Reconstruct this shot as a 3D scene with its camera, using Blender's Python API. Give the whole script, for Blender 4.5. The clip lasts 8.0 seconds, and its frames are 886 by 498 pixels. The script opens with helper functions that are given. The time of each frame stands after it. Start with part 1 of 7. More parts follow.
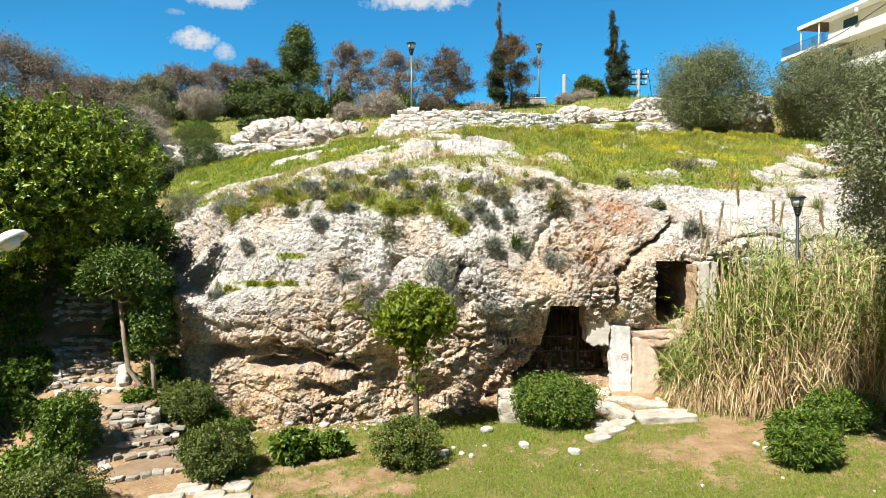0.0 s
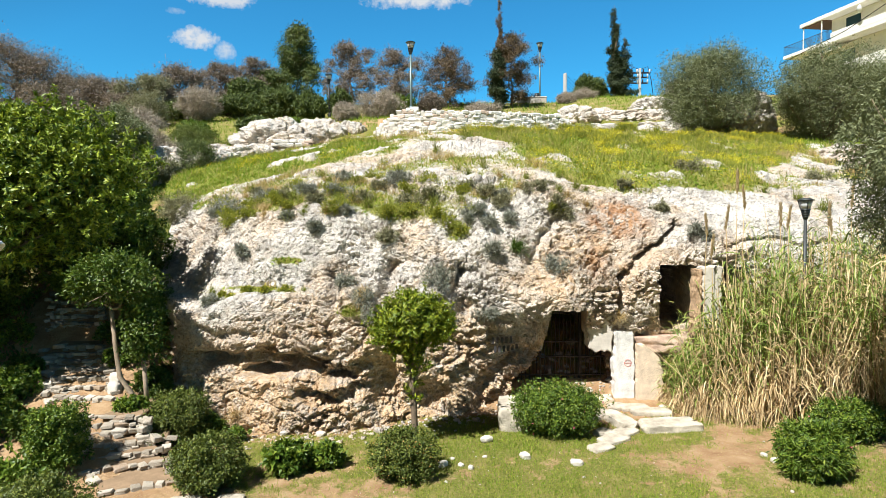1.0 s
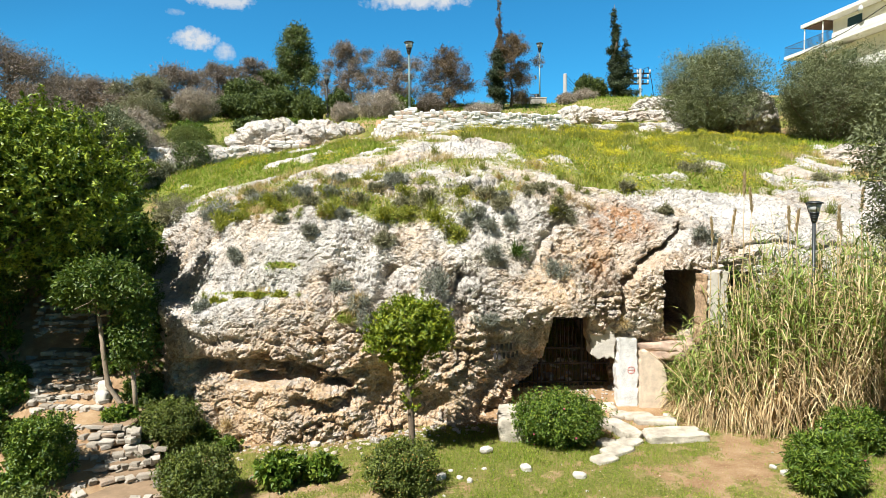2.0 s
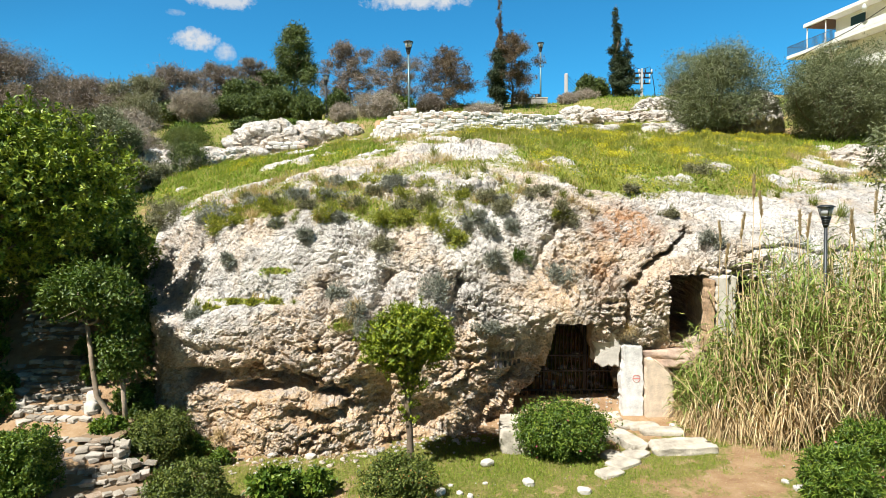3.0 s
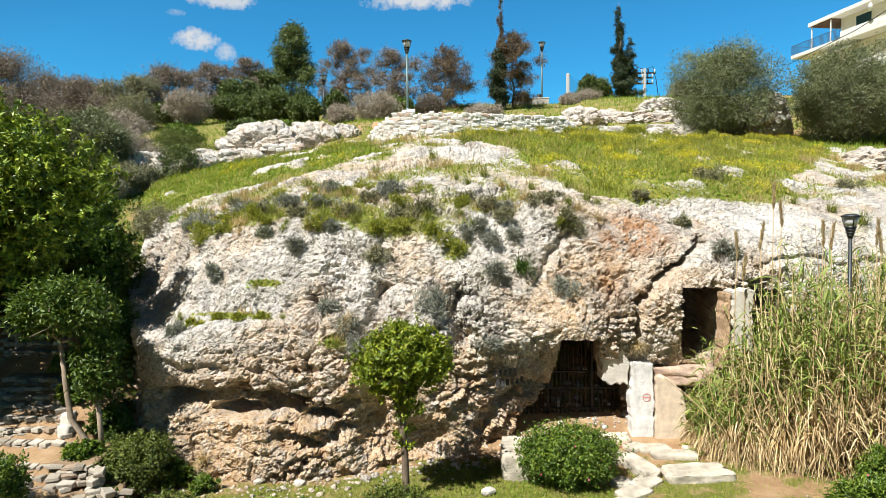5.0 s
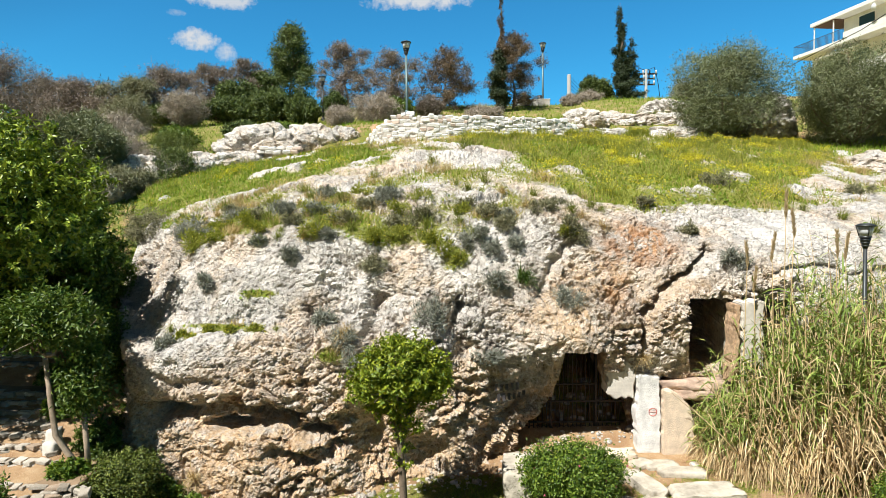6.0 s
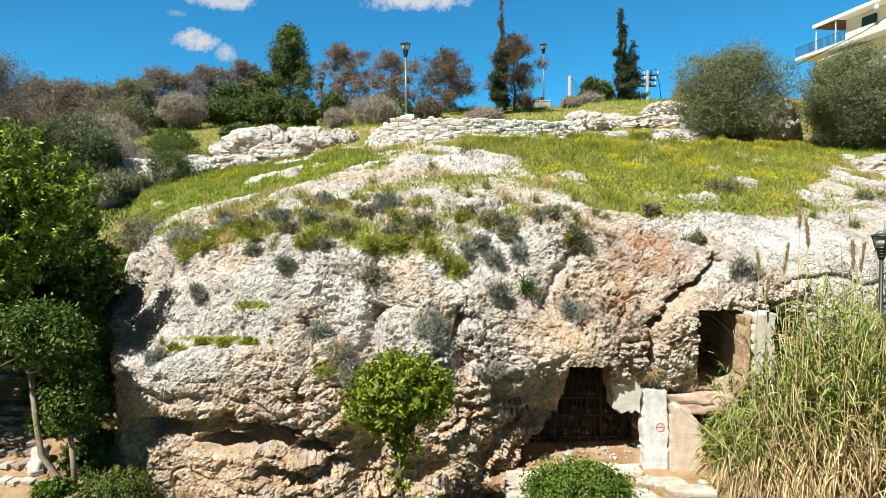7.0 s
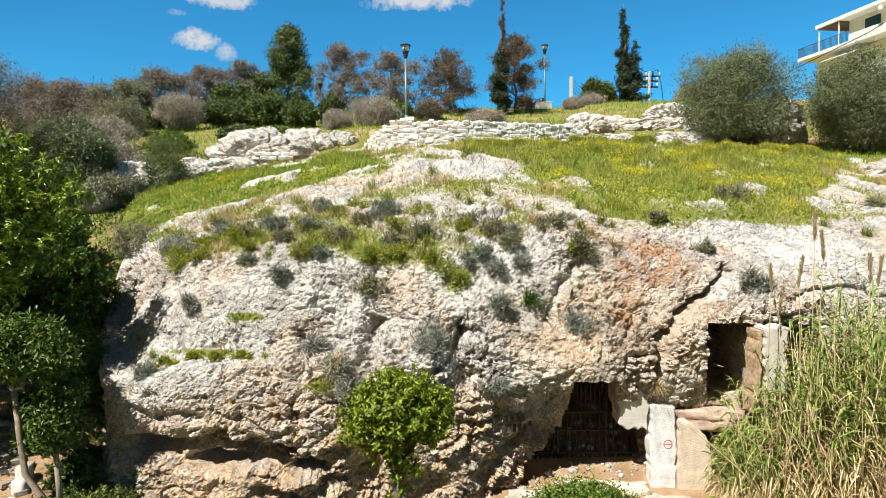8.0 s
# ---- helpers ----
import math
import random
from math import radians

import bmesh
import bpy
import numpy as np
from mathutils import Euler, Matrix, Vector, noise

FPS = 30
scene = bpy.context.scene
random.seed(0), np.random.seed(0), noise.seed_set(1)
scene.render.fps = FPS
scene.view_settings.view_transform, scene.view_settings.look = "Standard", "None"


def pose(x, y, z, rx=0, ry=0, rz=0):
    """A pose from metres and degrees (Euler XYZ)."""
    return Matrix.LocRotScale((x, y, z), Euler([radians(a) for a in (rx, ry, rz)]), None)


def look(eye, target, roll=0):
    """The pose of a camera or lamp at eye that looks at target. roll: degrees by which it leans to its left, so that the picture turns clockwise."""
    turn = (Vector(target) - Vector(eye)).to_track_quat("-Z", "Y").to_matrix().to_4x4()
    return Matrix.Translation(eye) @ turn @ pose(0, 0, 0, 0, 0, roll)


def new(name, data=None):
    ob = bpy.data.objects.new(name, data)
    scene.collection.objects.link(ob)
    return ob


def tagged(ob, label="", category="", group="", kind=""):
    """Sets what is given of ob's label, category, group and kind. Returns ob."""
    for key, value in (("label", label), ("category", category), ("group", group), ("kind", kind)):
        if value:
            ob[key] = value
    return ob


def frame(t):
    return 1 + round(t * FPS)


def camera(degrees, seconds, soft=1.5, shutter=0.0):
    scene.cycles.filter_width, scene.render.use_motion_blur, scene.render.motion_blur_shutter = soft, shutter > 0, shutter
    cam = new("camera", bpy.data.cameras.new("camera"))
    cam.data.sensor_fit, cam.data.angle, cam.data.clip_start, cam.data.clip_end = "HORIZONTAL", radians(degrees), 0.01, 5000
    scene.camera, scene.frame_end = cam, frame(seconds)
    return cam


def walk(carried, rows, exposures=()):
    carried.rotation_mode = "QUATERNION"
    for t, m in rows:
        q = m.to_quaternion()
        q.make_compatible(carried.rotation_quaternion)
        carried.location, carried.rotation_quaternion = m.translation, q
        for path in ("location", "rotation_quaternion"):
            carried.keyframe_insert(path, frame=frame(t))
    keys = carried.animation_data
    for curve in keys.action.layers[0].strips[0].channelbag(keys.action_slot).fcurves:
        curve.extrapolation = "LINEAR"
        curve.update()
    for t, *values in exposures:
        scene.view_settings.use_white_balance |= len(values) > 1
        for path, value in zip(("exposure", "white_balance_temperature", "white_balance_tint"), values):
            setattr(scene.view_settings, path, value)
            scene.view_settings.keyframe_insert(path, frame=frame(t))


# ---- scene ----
cam = camera(73.0, 8.0, soft=0.6)
PATH = [
    (0, (0.049, 0.341, 4.161), (0.019, 2.338, 4.054), -0.4),
    (0.5, (0.07, 0.488, 4.212), (0.039, 2.484, 4.105), -0.4),
    (1, (0.089, 0.64, 4.262), (0.056, 2.636, 4.151), -0.5),
    (1.5, (0.099, 0.806, 4.281), (0.068, 2.802, 4.173), -0.5),
    (3, (0.132, 1.354, 4.399), (0.098, 3.35, 4.291), -0.6),
    (3.5, (0.129, 1.533, 4.432), (0.097, 3.53, 4.324), -0.6),
    (4, (0.145, 1.714, 4.486), (0.11, 3.711, 4.375), -0.6),
    (4.5, (0.155, 1.894, 4.521), (0.12, 3.89, 4.412), -0.6),
    (6, (0.173, 2.475, 4.732), (0.137, 4.472, 4.624), -0.6),
    (6.5, (0.163, 2.662, 4.803), (0.127, 4.659, 4.698), -0.6),
    (7, (0.155, 2.848, 4.883), (0.12, 4.845, 4.777), -0.6),
    (7.5, (0.152, 3.034, 4.962), (0.117, 5.031, 4.856), -0.5),
    (8, (0.142, 3.228, 5.052), (0.107, 5.225, 4.945), -0.5),
]
walk(cam, [(t, look(eye, target, roll)) for t, eye, target, roll in PATH], [(0, 0.96), (4, 0.88), (8, 0.82)])

# ---- daylight: late-morning sun from behind the camera's left, clear sky with a few clouds ----
SUN_FROM = Vector((-0.46, -0.53, 1.0)).normalized()
sun_data = bpy.data.lights.new("sun", "SUN")
sun_data.energy, sun_data.angle, sun_data.color = 5.0, radians(0.53), (0.98, 0.97, 0.945)
sun = new("sun", sun_data)
sun.matrix_basis = look(SUN_FROM * 80, (0, 0, 0))

world = bpy.data.worlds.new("sky")
scene.world = world
world.use_nodes = True
wt = world.node_tree
wt.nodes.clear()


def wnode(kind, **values):
    n = wt.nodes.new(kind)
    for k, v in values.items():
        n.inputs[k].default_value = v
    return n


sky = wt.nodes.new("ShaderNodeTexSky")
sky.sky_type, sky.sun_disc = "NISHITA", False
sky.sun_elevation = math.asin(SUN_FROM.z)
sky.sun_rotation = math.atan2(SUN_FROM.x, SUN_FROM.y)
sky.altitude, sky.air_density, sky.dust_density, sky.ozone_density = 150, 1.0, 0.0, 2.5
tint = wt.nodes.new("ShaderNodeMix")
tint.data_type, tint.blend_type = "RGBA", "MULTIPLY"
tint.inputs[0].default_value = 1.0
wt.links.new(sky.outputs[0], tint.inputs[6])
coord = wt.nodes.new("ShaderNodeTexCoord")
# the sky is deepest blue away from the sun, dimmed grey sunward to weaken fill
sunward = wt.nodes.new("ShaderNodeVectorMath")
sunward.operation = "DOT_PRODUCT"
sunward.inputs[1].default_value = SUN_FROM
wt.links.new(coord.outputs["Generated"], sunward.inputs[0])
sunside_dim = wt.nodes.new("ShaderNodeMapRange")
sunside_dim.inputs[1].default_value, sunside_dim.inputs[2].default_value = 0.05, 0.6
wt.links.new(sunward.outputs["Value"], sunside_dim.inputs[0])
hue = wt.nodes.new("ShaderNodeMix")
hue.data_type = "RGBA"
hue.inputs[6].default_value = (0.148, 0.655, 0.84, 1)
hue.inputs[7].default_value = (0.09, 0.097, 0.105, 1)
wt.links.new(sunside_dim.outputs[0], hue.inputs[0])
wt.links.new(hue.outputs[2], tint.inputs[7])
puff = wnode("ShaderNodeTexNoise", Scale=55.0, Detail=9.0, Roughness=0.68)
wt.links.new(coord.outputs["Generated"], puff.inputs["Vector"])
# clouds: direction, half width and half height in radians, thickness
CLOUDS = [((-0.375, 0.889, 0.263), 0.034, 0.018, 1.0), ((-0.339, 0.907, 0.249), 0.017, 0.016, 0.75), ((-0.336, 0.886, 0.320), 0.062, 0.016, 0.9), ((-0.054, 0.941, 0.335), 0.095, 0.018, 1.0), ((-0.40, 0.880, 0.300), 0.014, 0.006, 0.35), ((0.62, 0.75, 0.42), 0.2, 0.04, 0.9)]
total = None
for way, w, h, thick in CLOUDS:
    d = Vector(way).normalized()
    side = d.cross(Vector((0, 0, 1))).normalized()
    up = side.cross(d)
    parts = []
    for axis, size in ((side, w), (up, h)):
        dot = wt.nodes.new("ShaderNodeVectorMath")
        dot.operation = "DOT_PRODUCT"
        dot.inputs[1].default_value = axis / size
        wt.links.new(coord.outputs["Generated"], dot.inputs[0])
        off = wt.nodes.new("ShaderNodeMath")
        off.operation = "POWER"
        off.inputs[1].default_value = 2.0
        wt.links.new(dot.outputs["Value"], off.inputs[0])
        parts.append(off)
    front = wt.nodes.new("ShaderNodeVectorMath")
    front.operation = "DOT_PRODUCT"
    front.inputs[1].default_value = d
    wt.links.new(coord.outputs["Generated"], front.inputs[0])
    gate_front = wt.nodes.new("ShaderNodeMath")
    gate_front.operation = "GREATER_THAN"
    gate_front.inputs[1].default_value = 0.5
    wt.links.new(front.outputs["Value"], gate_front.inputs[0])
    r2 = wt.nodes.new("ShaderNodeMath")
    r2.operation = "ADD"
    wt.links.new(parts[0].outputs[0], r2.inputs[0])
    wt.links.new(parts[1].outputs[0], r2.inputs[1])
    # noise minus distance gives a ragged edge
    edge = wt.nodes.new("ShaderNodeMath")
    edge.operation = "MULTIPLY_ADD"
    edge.inputs[1].default_value = -0.34
    wt.links.new(r2.outputs[0], edge.inputs[0])
    wt.links.new(puff.outputs["Fac"], edge.inputs[2])
    soft = wt.nodes.new("ShaderNodeMapRange")
    soft.inputs[1].default_value, soft.inputs[2].default_value = 0.2, 0.5
    soft.inputs[3].default_value, soft.inputs[4].default_value = 0.0, thick
    wt.links.new(edge.outputs[0], soft.inputs[0])
    held = wt.nodes.new("ShaderNodeMath")
    held.operation = "MULTIPLY"
    wt.links.new(soft.outputs[0], held.inputs[0])
    wt.links.new(gate_front.outputs[0], held.inputs[1])
    if total is None:
        total = held
    else:
        grow = wt.nodes.new("ShaderNodeMath")
        grow.operation = "MAXIMUM"
        wt.links.new(total.outputs[0], grow.inputs[0])
        wt.links.new(held.outputs[0], grow.inputs[1])
        total = grow
cloudmix = wt.nodes.new("ShaderNodeMix")
cloudmix.data_type = "RGBA"
cloudmix.inputs[7].default_value = (3.75, 3.95, 4.2, 1)
wt.links.new(total.outputs[0], cloudmix.inputs[0])
wt.links.new(tint.outputs[2], cloudmix.inputs[6])
back = wt.nodes.new("ShaderNodeBackground")
back.inputs[1].default_value = 0.1
wt.links.new(cloudmix.outputs[2], back.inputs[0])
out = wt.nodes.new("ShaderNodeOutputWorld")
wt.links.new(back.outputs[0], out.inputs[0])

# ---- helpers of this scene ----


def mesh_of(name, verts, faces, material=None, smooth=False):
    me = bpy.data.meshes.new(name)
    me.from_pydata([tuple(map(float, v)) for v in verts] if not isinstance(verts, np.ndarray) else verts.tolist(), [], faces if isinstance(faces, list) else faces.tolist())
    if smooth:
        me.polygons.foreach_set("use_smooth", [True] * len(me.polygons))
    if material:
        me.materials.append(material)
    me.update()
    return me


def thing(name, label, category, at=(0, 0, 0), group="", turn=0.0, kind=""):
    e = new(name)
    e.empty_display_size = 0.2
    e.matrix_basis = pose(*at, 0, 0, turn)
    return tagged(e, label, category, group, kind)


def solid(name, me, label, category, at=(0, 0, 0), group="", kind="", turn=0.0):
    ob = new(name, me)
    ob.matrix_basis = pose(*at, 0, 0, turn)
    return tagged(ob, label, category, group, kind)


def part(name, me, parent, label="", at=None):
    """A mesh as a part of a thing, given in the thing's own frame."""
    if isinstance(me, bmesh.types.BMesh):
        raise TypeError("give a mesh")
    ob = new(name, me)
    ob.parent = parent
    if at is not None:
        ob.matrix_basis = at if isinstance(at, Matrix) else Matrix.Translation(at)
    return tagged(ob, label)


def from_bm(name, bm, material, smooth=False):
    me = bpy.data.meshes.new(name)
    bm.to_mesh(me)
    bm.free()
    me.materials.append(material)
    if smooth:
        me.polygons.foreach_set("use_smooth", [True] * len(me.polygons))
    return me


def box(name, size, material, at=(0, 0, 0), bevel=0.01, turn=None):
    bm = bmesh.new()
    bmesh.ops.create_cube(bm, size=1.0)
    bmesh.ops.scale(bm, vec=size, verts=bm.verts)
    if bevel:
        bmesh.ops.bevel(bm, geom=bm.edges[:], offset=min(bevel, min(size) * 0.3), segments=1, affect="EDGES")
    m = Matrix.Translation(at) @ (turn or Matrix())
    bmesh.ops.transform(bm, matrix=m, verts=bm.verts)
    return from_bm(name, bm, material)


def tube_points(points, radii, sides=7):
    """Rings of a tapered tube through the points."""
    pts = np.asarray(points, float)
    tan = np.gradient(pts, axis=0)
    tan /= np.linalg.norm(tan, axis=1)[:, None] + 1e-9
    ref = np.where(np.abs(tan[:, 2:3]) > 0.9, [[1.0, 0, 0]], [[0, 0, 1.0]])
    a = np.cross(tan, ref)
    a /= np.linalg.norm(a, axis=1)[:, None] + 1e-9
    b = np.cross(tan, a)
    ang = np.arange(sides) * 2 * np.pi / sides
    ring = a[:, None] * np.cos(ang)[None, :, None] + b[:, None] * np.sin(ang)[None, :, None]
    return (pts[:, None] + ring * np.asarray(radii, float)[:, None, None]).reshape(-1, 3)


def tubes(name, runs, material, sides=7):
    """Several tubes joined into one mesh; runs: (points, radii)."""
    vs, quads, caps, base = [], [], [], 0
    k = np.arange(sides)
    ring = np.stack([k, (k + 1) % sides, (k + 1) % sides + sides, k + sides], axis=1)
    for pts, rad in runs:
        v = tube_points(pts, rad, sides)
        n = len(pts)
        quads.append((np.arange(n - 1)[:, None, None] * sides + ring[None]).reshape(-1, 4) + base)
        caps += [(n - 1) * sides + k + base, k[::-1] + base]
        vs.append(v)
        base += len(v)
    quads, caps, v = np.concatenate(quads), np.array(caps), np.concatenate(vs)
    me = bpy.data.meshes.new(name)
    me.vertices.add(len(v))
    me.vertices.foreach_set("co", np.ascontiguousarray(v, np.float32).ravel())
    me.loops.add(quads.size + caps.size)
    me.loops.foreach_set("vertex_index", np.concatenate([quads.ravel(), caps.ravel()]).astype(np.int32))
    me.polygons.add(len(quads) + len(caps))
    me.polygons.foreach_set("loop_start", np.concatenate([np.arange(len(quads)) * 4, quads.size + np.arange(len(caps)) * sides]).astype(np.int32))
    me.polygons.foreach_set("use_smooth", np.ones(len(quads) + len(caps), bool))
    me.update(calc_edges=True)
    me.materials.append(material)
    return me


def unit(v):
    return v / (np.linalg.norm(v, axis=-1, keepdims=True) + 1e-9)


def leaves(name, at, ways, faces_to, length, width, material, seed=0, fold=0.25, blade=False):
    """One mesh of pointed, folded leaves: at (n,3), ways (n,3) along the leaf, faces_to (n,3) roughly its normal."""
    r = np.random.default_rng(seed)
    n = len(at)
    w = unit(ways)
    nn = unit(faces_to - w * np.sum(faces_to * w, axis=1, keepdims=True))
    s = np.cross(w, nn)
    L = length * r.uniform(0.65, 1.3, (n, 1))
    W = width * r.uniform(0.7, 1.25, (n, 1))
    if blade:
        # narrow blades and needles: one pointed face each
        v = np.stack([at - s * W * 0.5, at + s * W * 0.5, at + w * L], axis=1)
        return fast_mesh(name, v.reshape(-1, 3), np.arange(n * 3).reshape(-1, 3), material)
    v = np.empty((n, 4, 3))
    v[:, 0] = at
    v[:, 1] = at + w * L * 0.45 + s * W * 0.5 + nn * W * fold
    v[:, 2] = at + w * L - nn * L * 0.12
    v[:, 3] = at + w * L * 0.45 - s * W * 0.5 + nn * W * fold
    i = np.arange(n)[:, None] * 4
    f = np.concatenate([i + [[0, 1, 2]], i + [[0, 2, 3]]])
    return fast_mesh(name, v.reshape(-1, 3), f, material)


def fast_mesh(name, v, tris, material):
    me = bpy.data.meshes.new(name)
    me.vertices.add(len(v))
    me.vertices.foreach_set("co", np.ascontiguousarray(v, np.float32).ravel())
    k = tris.shape[1]
    me.loops.add(tris.size)
    me.loops.foreach_set("vertex_index", np.ascontiguousarray(tris, np.int32).ravel())
    me.polygons.add(len(tris))
    me.polygons.foreach_set("loop_start", np.arange(0, tris.size, k, dtype=np.int32))
    me.polygons.foreach_set("loop_total", np.full(len(tris), k, np.int32))
    me.update(calc_edges=True)
    me.materials.append(material)
    return me


def clumps(blobs, n_clumps, per_clump, spread, seed, shell=0.75, flat=0.0):
    """Leaf places and outward ways over uneven blobs (x, y, z, rx, ry, rz): small clumps near the skin, with gaps between."""
    r = np.random.default_rng(seed)
    b = np.asarray(blobs, float)
    vol = b[:, 3] * b[:, 4] * b[:, 5]
    pick = r.choice(len(b), n_clumps, p=vol / vol.sum())
    d = unit(r.normal(size=(n_clumps, 3)))
    rad = 1 - (1 - shell) * r.random((n_clumps, 1)) ** 1.3 * 2.2
    rad *= r.uniform(0.82, 1.13, (n_clumps, 1))
    c = b[pick, :3] + d * b[pick, 3:] * rad
    size = spread * r.uniform(0.6, 1.4, (n_clumps, 1))
    p = np.repeat(c, per_clump, axis=0) + r.normal(size=(n_clumps * per_clump, 3)) * np.repeat(size, per_clump, axis=0) * [1, 1, 1 - flat]
    out_ = unit(np.repeat(d, per_clump, axis=0) + r.normal(size=p.shape) * 0.35)
    return p, out_


def crown(name, blobs, n_clumps, per_clump, spread, leaf, material, seed, shell=0.75, droop=0.0, rosette=False, blade=False):
    p, o = clumps(blobs, n_clumps, per_clump, spread, seed, shell)
    r = np.random.default_rng(seed + 1)
    if rosette:
        # twig tips: leaves in whorls that spread from one point and face the light
        tip = np.repeat(p[::per_clump], per_clump, axis=0)
        axis = unit(np.repeat(o[::per_clump], per_clump, axis=0) + [0, 0, 0.9])
        stage = r.integers(0, 4, (len(p), 1)) * leaf[0] * 0.42
        ways = unit(r.normal(size=p.shape) + axis * 0.45)
        return leaves(name, tip - axis * stage + r.normal(size=p.shape) * leaf[0] * 0.12, ways, axis + r.normal(size=p.shape) * 0.25, leaf[0], leaf[1], material, seed + 2)
    ways = unit(o * 0.5 + r.normal(size=p.shape) * 0.7 + [0, 0, -droop])
    facing = unit(o * 0.8 + r.normal(size=p.shape) * 0.55 + [0, 0, 0.5])
    return leaves(name, p, ways, facing, leaf[0], leaf[1], material, seed + 2, blade=blade)


def limb(start, end, r0, r1, wobble, seed, n=7):
    r = np.random.default_rng(seed)
    t = np.linspace(0, 1, n)[:, None]
    p = np.asarray(start, float) * (1 - t) + np.asarray(end, float) * t
    p[1:-1] += r.normal(size=(n - 2, 3)) * wobble
    return p, r0 + (r1 - r0) * t[:, 0] ** 0.8


# noise on arrays
def _hash(i, j, k, seed):
    h = i * np.uint32(374761393) + j * np.uint32(668265263) + k * np.uint32(2147483647) + np.uint32(seed * 974634777 & 0xFFFFFFFF)
    h = (h ^ (h >> np.uint32(13))) * np.uint32(1274126177)
    h = (h ^ (h >> np.uint32(16))) * np.uint32(2246822519)
    return h ^ (h >> np.uint32(15))


def gradient_noise(p, seed=0):
    """Smooth noise in about -1..1 at p (n,3), worked out in short stretches."""
    p = np.asarray(p, np.float32)
    total = np.empty(len(p))
    low = np.uint32(1023)
    for start in range(0, len(p), 16384):
        x, y, z = p[start : start + 16384].T
        cx, cy, cz = np.floor(x), np.floor(y), np.floor(z)
        fx, fy, fz = x - cx, y - cy, z - cz
        ix, iy, iz = (c.astype(np.int32).astype(np.uint32) for c in (cx, cy, cz))
        wx, wy, wz = (f * f * f * (f * (f * 6 - 15) + 10) for f in (fx, fy, fz))
        out_ = 0.0
        for dx in (0, 1):
            for dy in (0, 1):
                for dz in (0, 1):
                    h = _hash(ix + np.uint32(dx), iy + np.uint32(dy), iz + np.uint32(dz), seed)
                    dot = ((h & low).astype(np.float32) / 511.5 - 1) * (fx - dx) + (((h >> np.uint32(10)) & low).astype(np.float32) / 511.5 - 1) * (fy - dy) + (((h >> np.uint32(20)) & low).astype(np.float32) / 511.5 - 1) * (fz - dz)
                    out_ = out_ + dot * (wx if dx else 1 - wx) * (wy if dy else 1 - wy) * (wz if dz else 1 - wz)
        total[start : start + 16384] = out_
    return total * 1.25


def fractal(p, octaves, seed=0, rough=0.5, ridged=False):
    total, amp, norm = 0.0, 1.0, 0.0
    for o in range(octaves):
        n = gradient_noise(p * 2.03**o + o * 17.3, seed + o)
        if ridged:
            n = 1 - 2 * np.abs(n) ** 0.8
        total, norm, amp = total + n * amp, norm + amp, amp * rough
    return total / norm


def cells(p, seed=0):
    """Distances to the nearest and second nearest scattered point, and a random number of the nearest."""
    p = np.asarray(p, np.float32)
    d1, d2, idn = np.empty(len(p)), np.empty(len(p)), np.empty(len(p))
    low = np.uint32(1023)
    for start in range(0, len(p), 16384):
        part_ = slice(start, start + 16384)
        x, y, z = p[part_].T
        ix, iy, iz = (np.floor(c).astype(np.int32) for c in (x, y, z))
        a1, a2, ids = np.full(len(x), 81.0, np.float32), np.full(len(x), 81.0, np.float32), np.zeros(len(x), np.float32)
        for dx in (-1, 0, 1):
            for dy in (-1, 0, 1):
                for dz in (-1, 0, 1):
                    qx, qy, qz = ix + dx, iy + dy, iz + dz
                    h = _hash(qx.astype(np.uint32), qy.astype(np.uint32), qz.astype(np.uint32), seed)
                    d = (x - qx - (h & low) / np.float32(1023)) ** 2 + (y - qy - ((h >> np.uint32(10)) & low) / np.float32(1023)) ** 2 + (z - qz - ((h >> np.uint32(20)) & low) / np.float32(1023)) ** 2
                    near = d < a1
                    a2 = np.where(near, a1, np.minimum(a2, d))
                    ids = np.where(near, (h % np.uint32(997)) / np.float32(997), ids)
                    a1 = np.where(near, d, a1)
        d1[part_], d2[part_], idn[part_] = np.sqrt(a1), np.sqrt(a2), ids
    return d1, d2, idn


def step01(a, b, x):
    t = np.clip((x - a) / (b - a), 0, 1)
    return t * t * (3 - 2 * t)

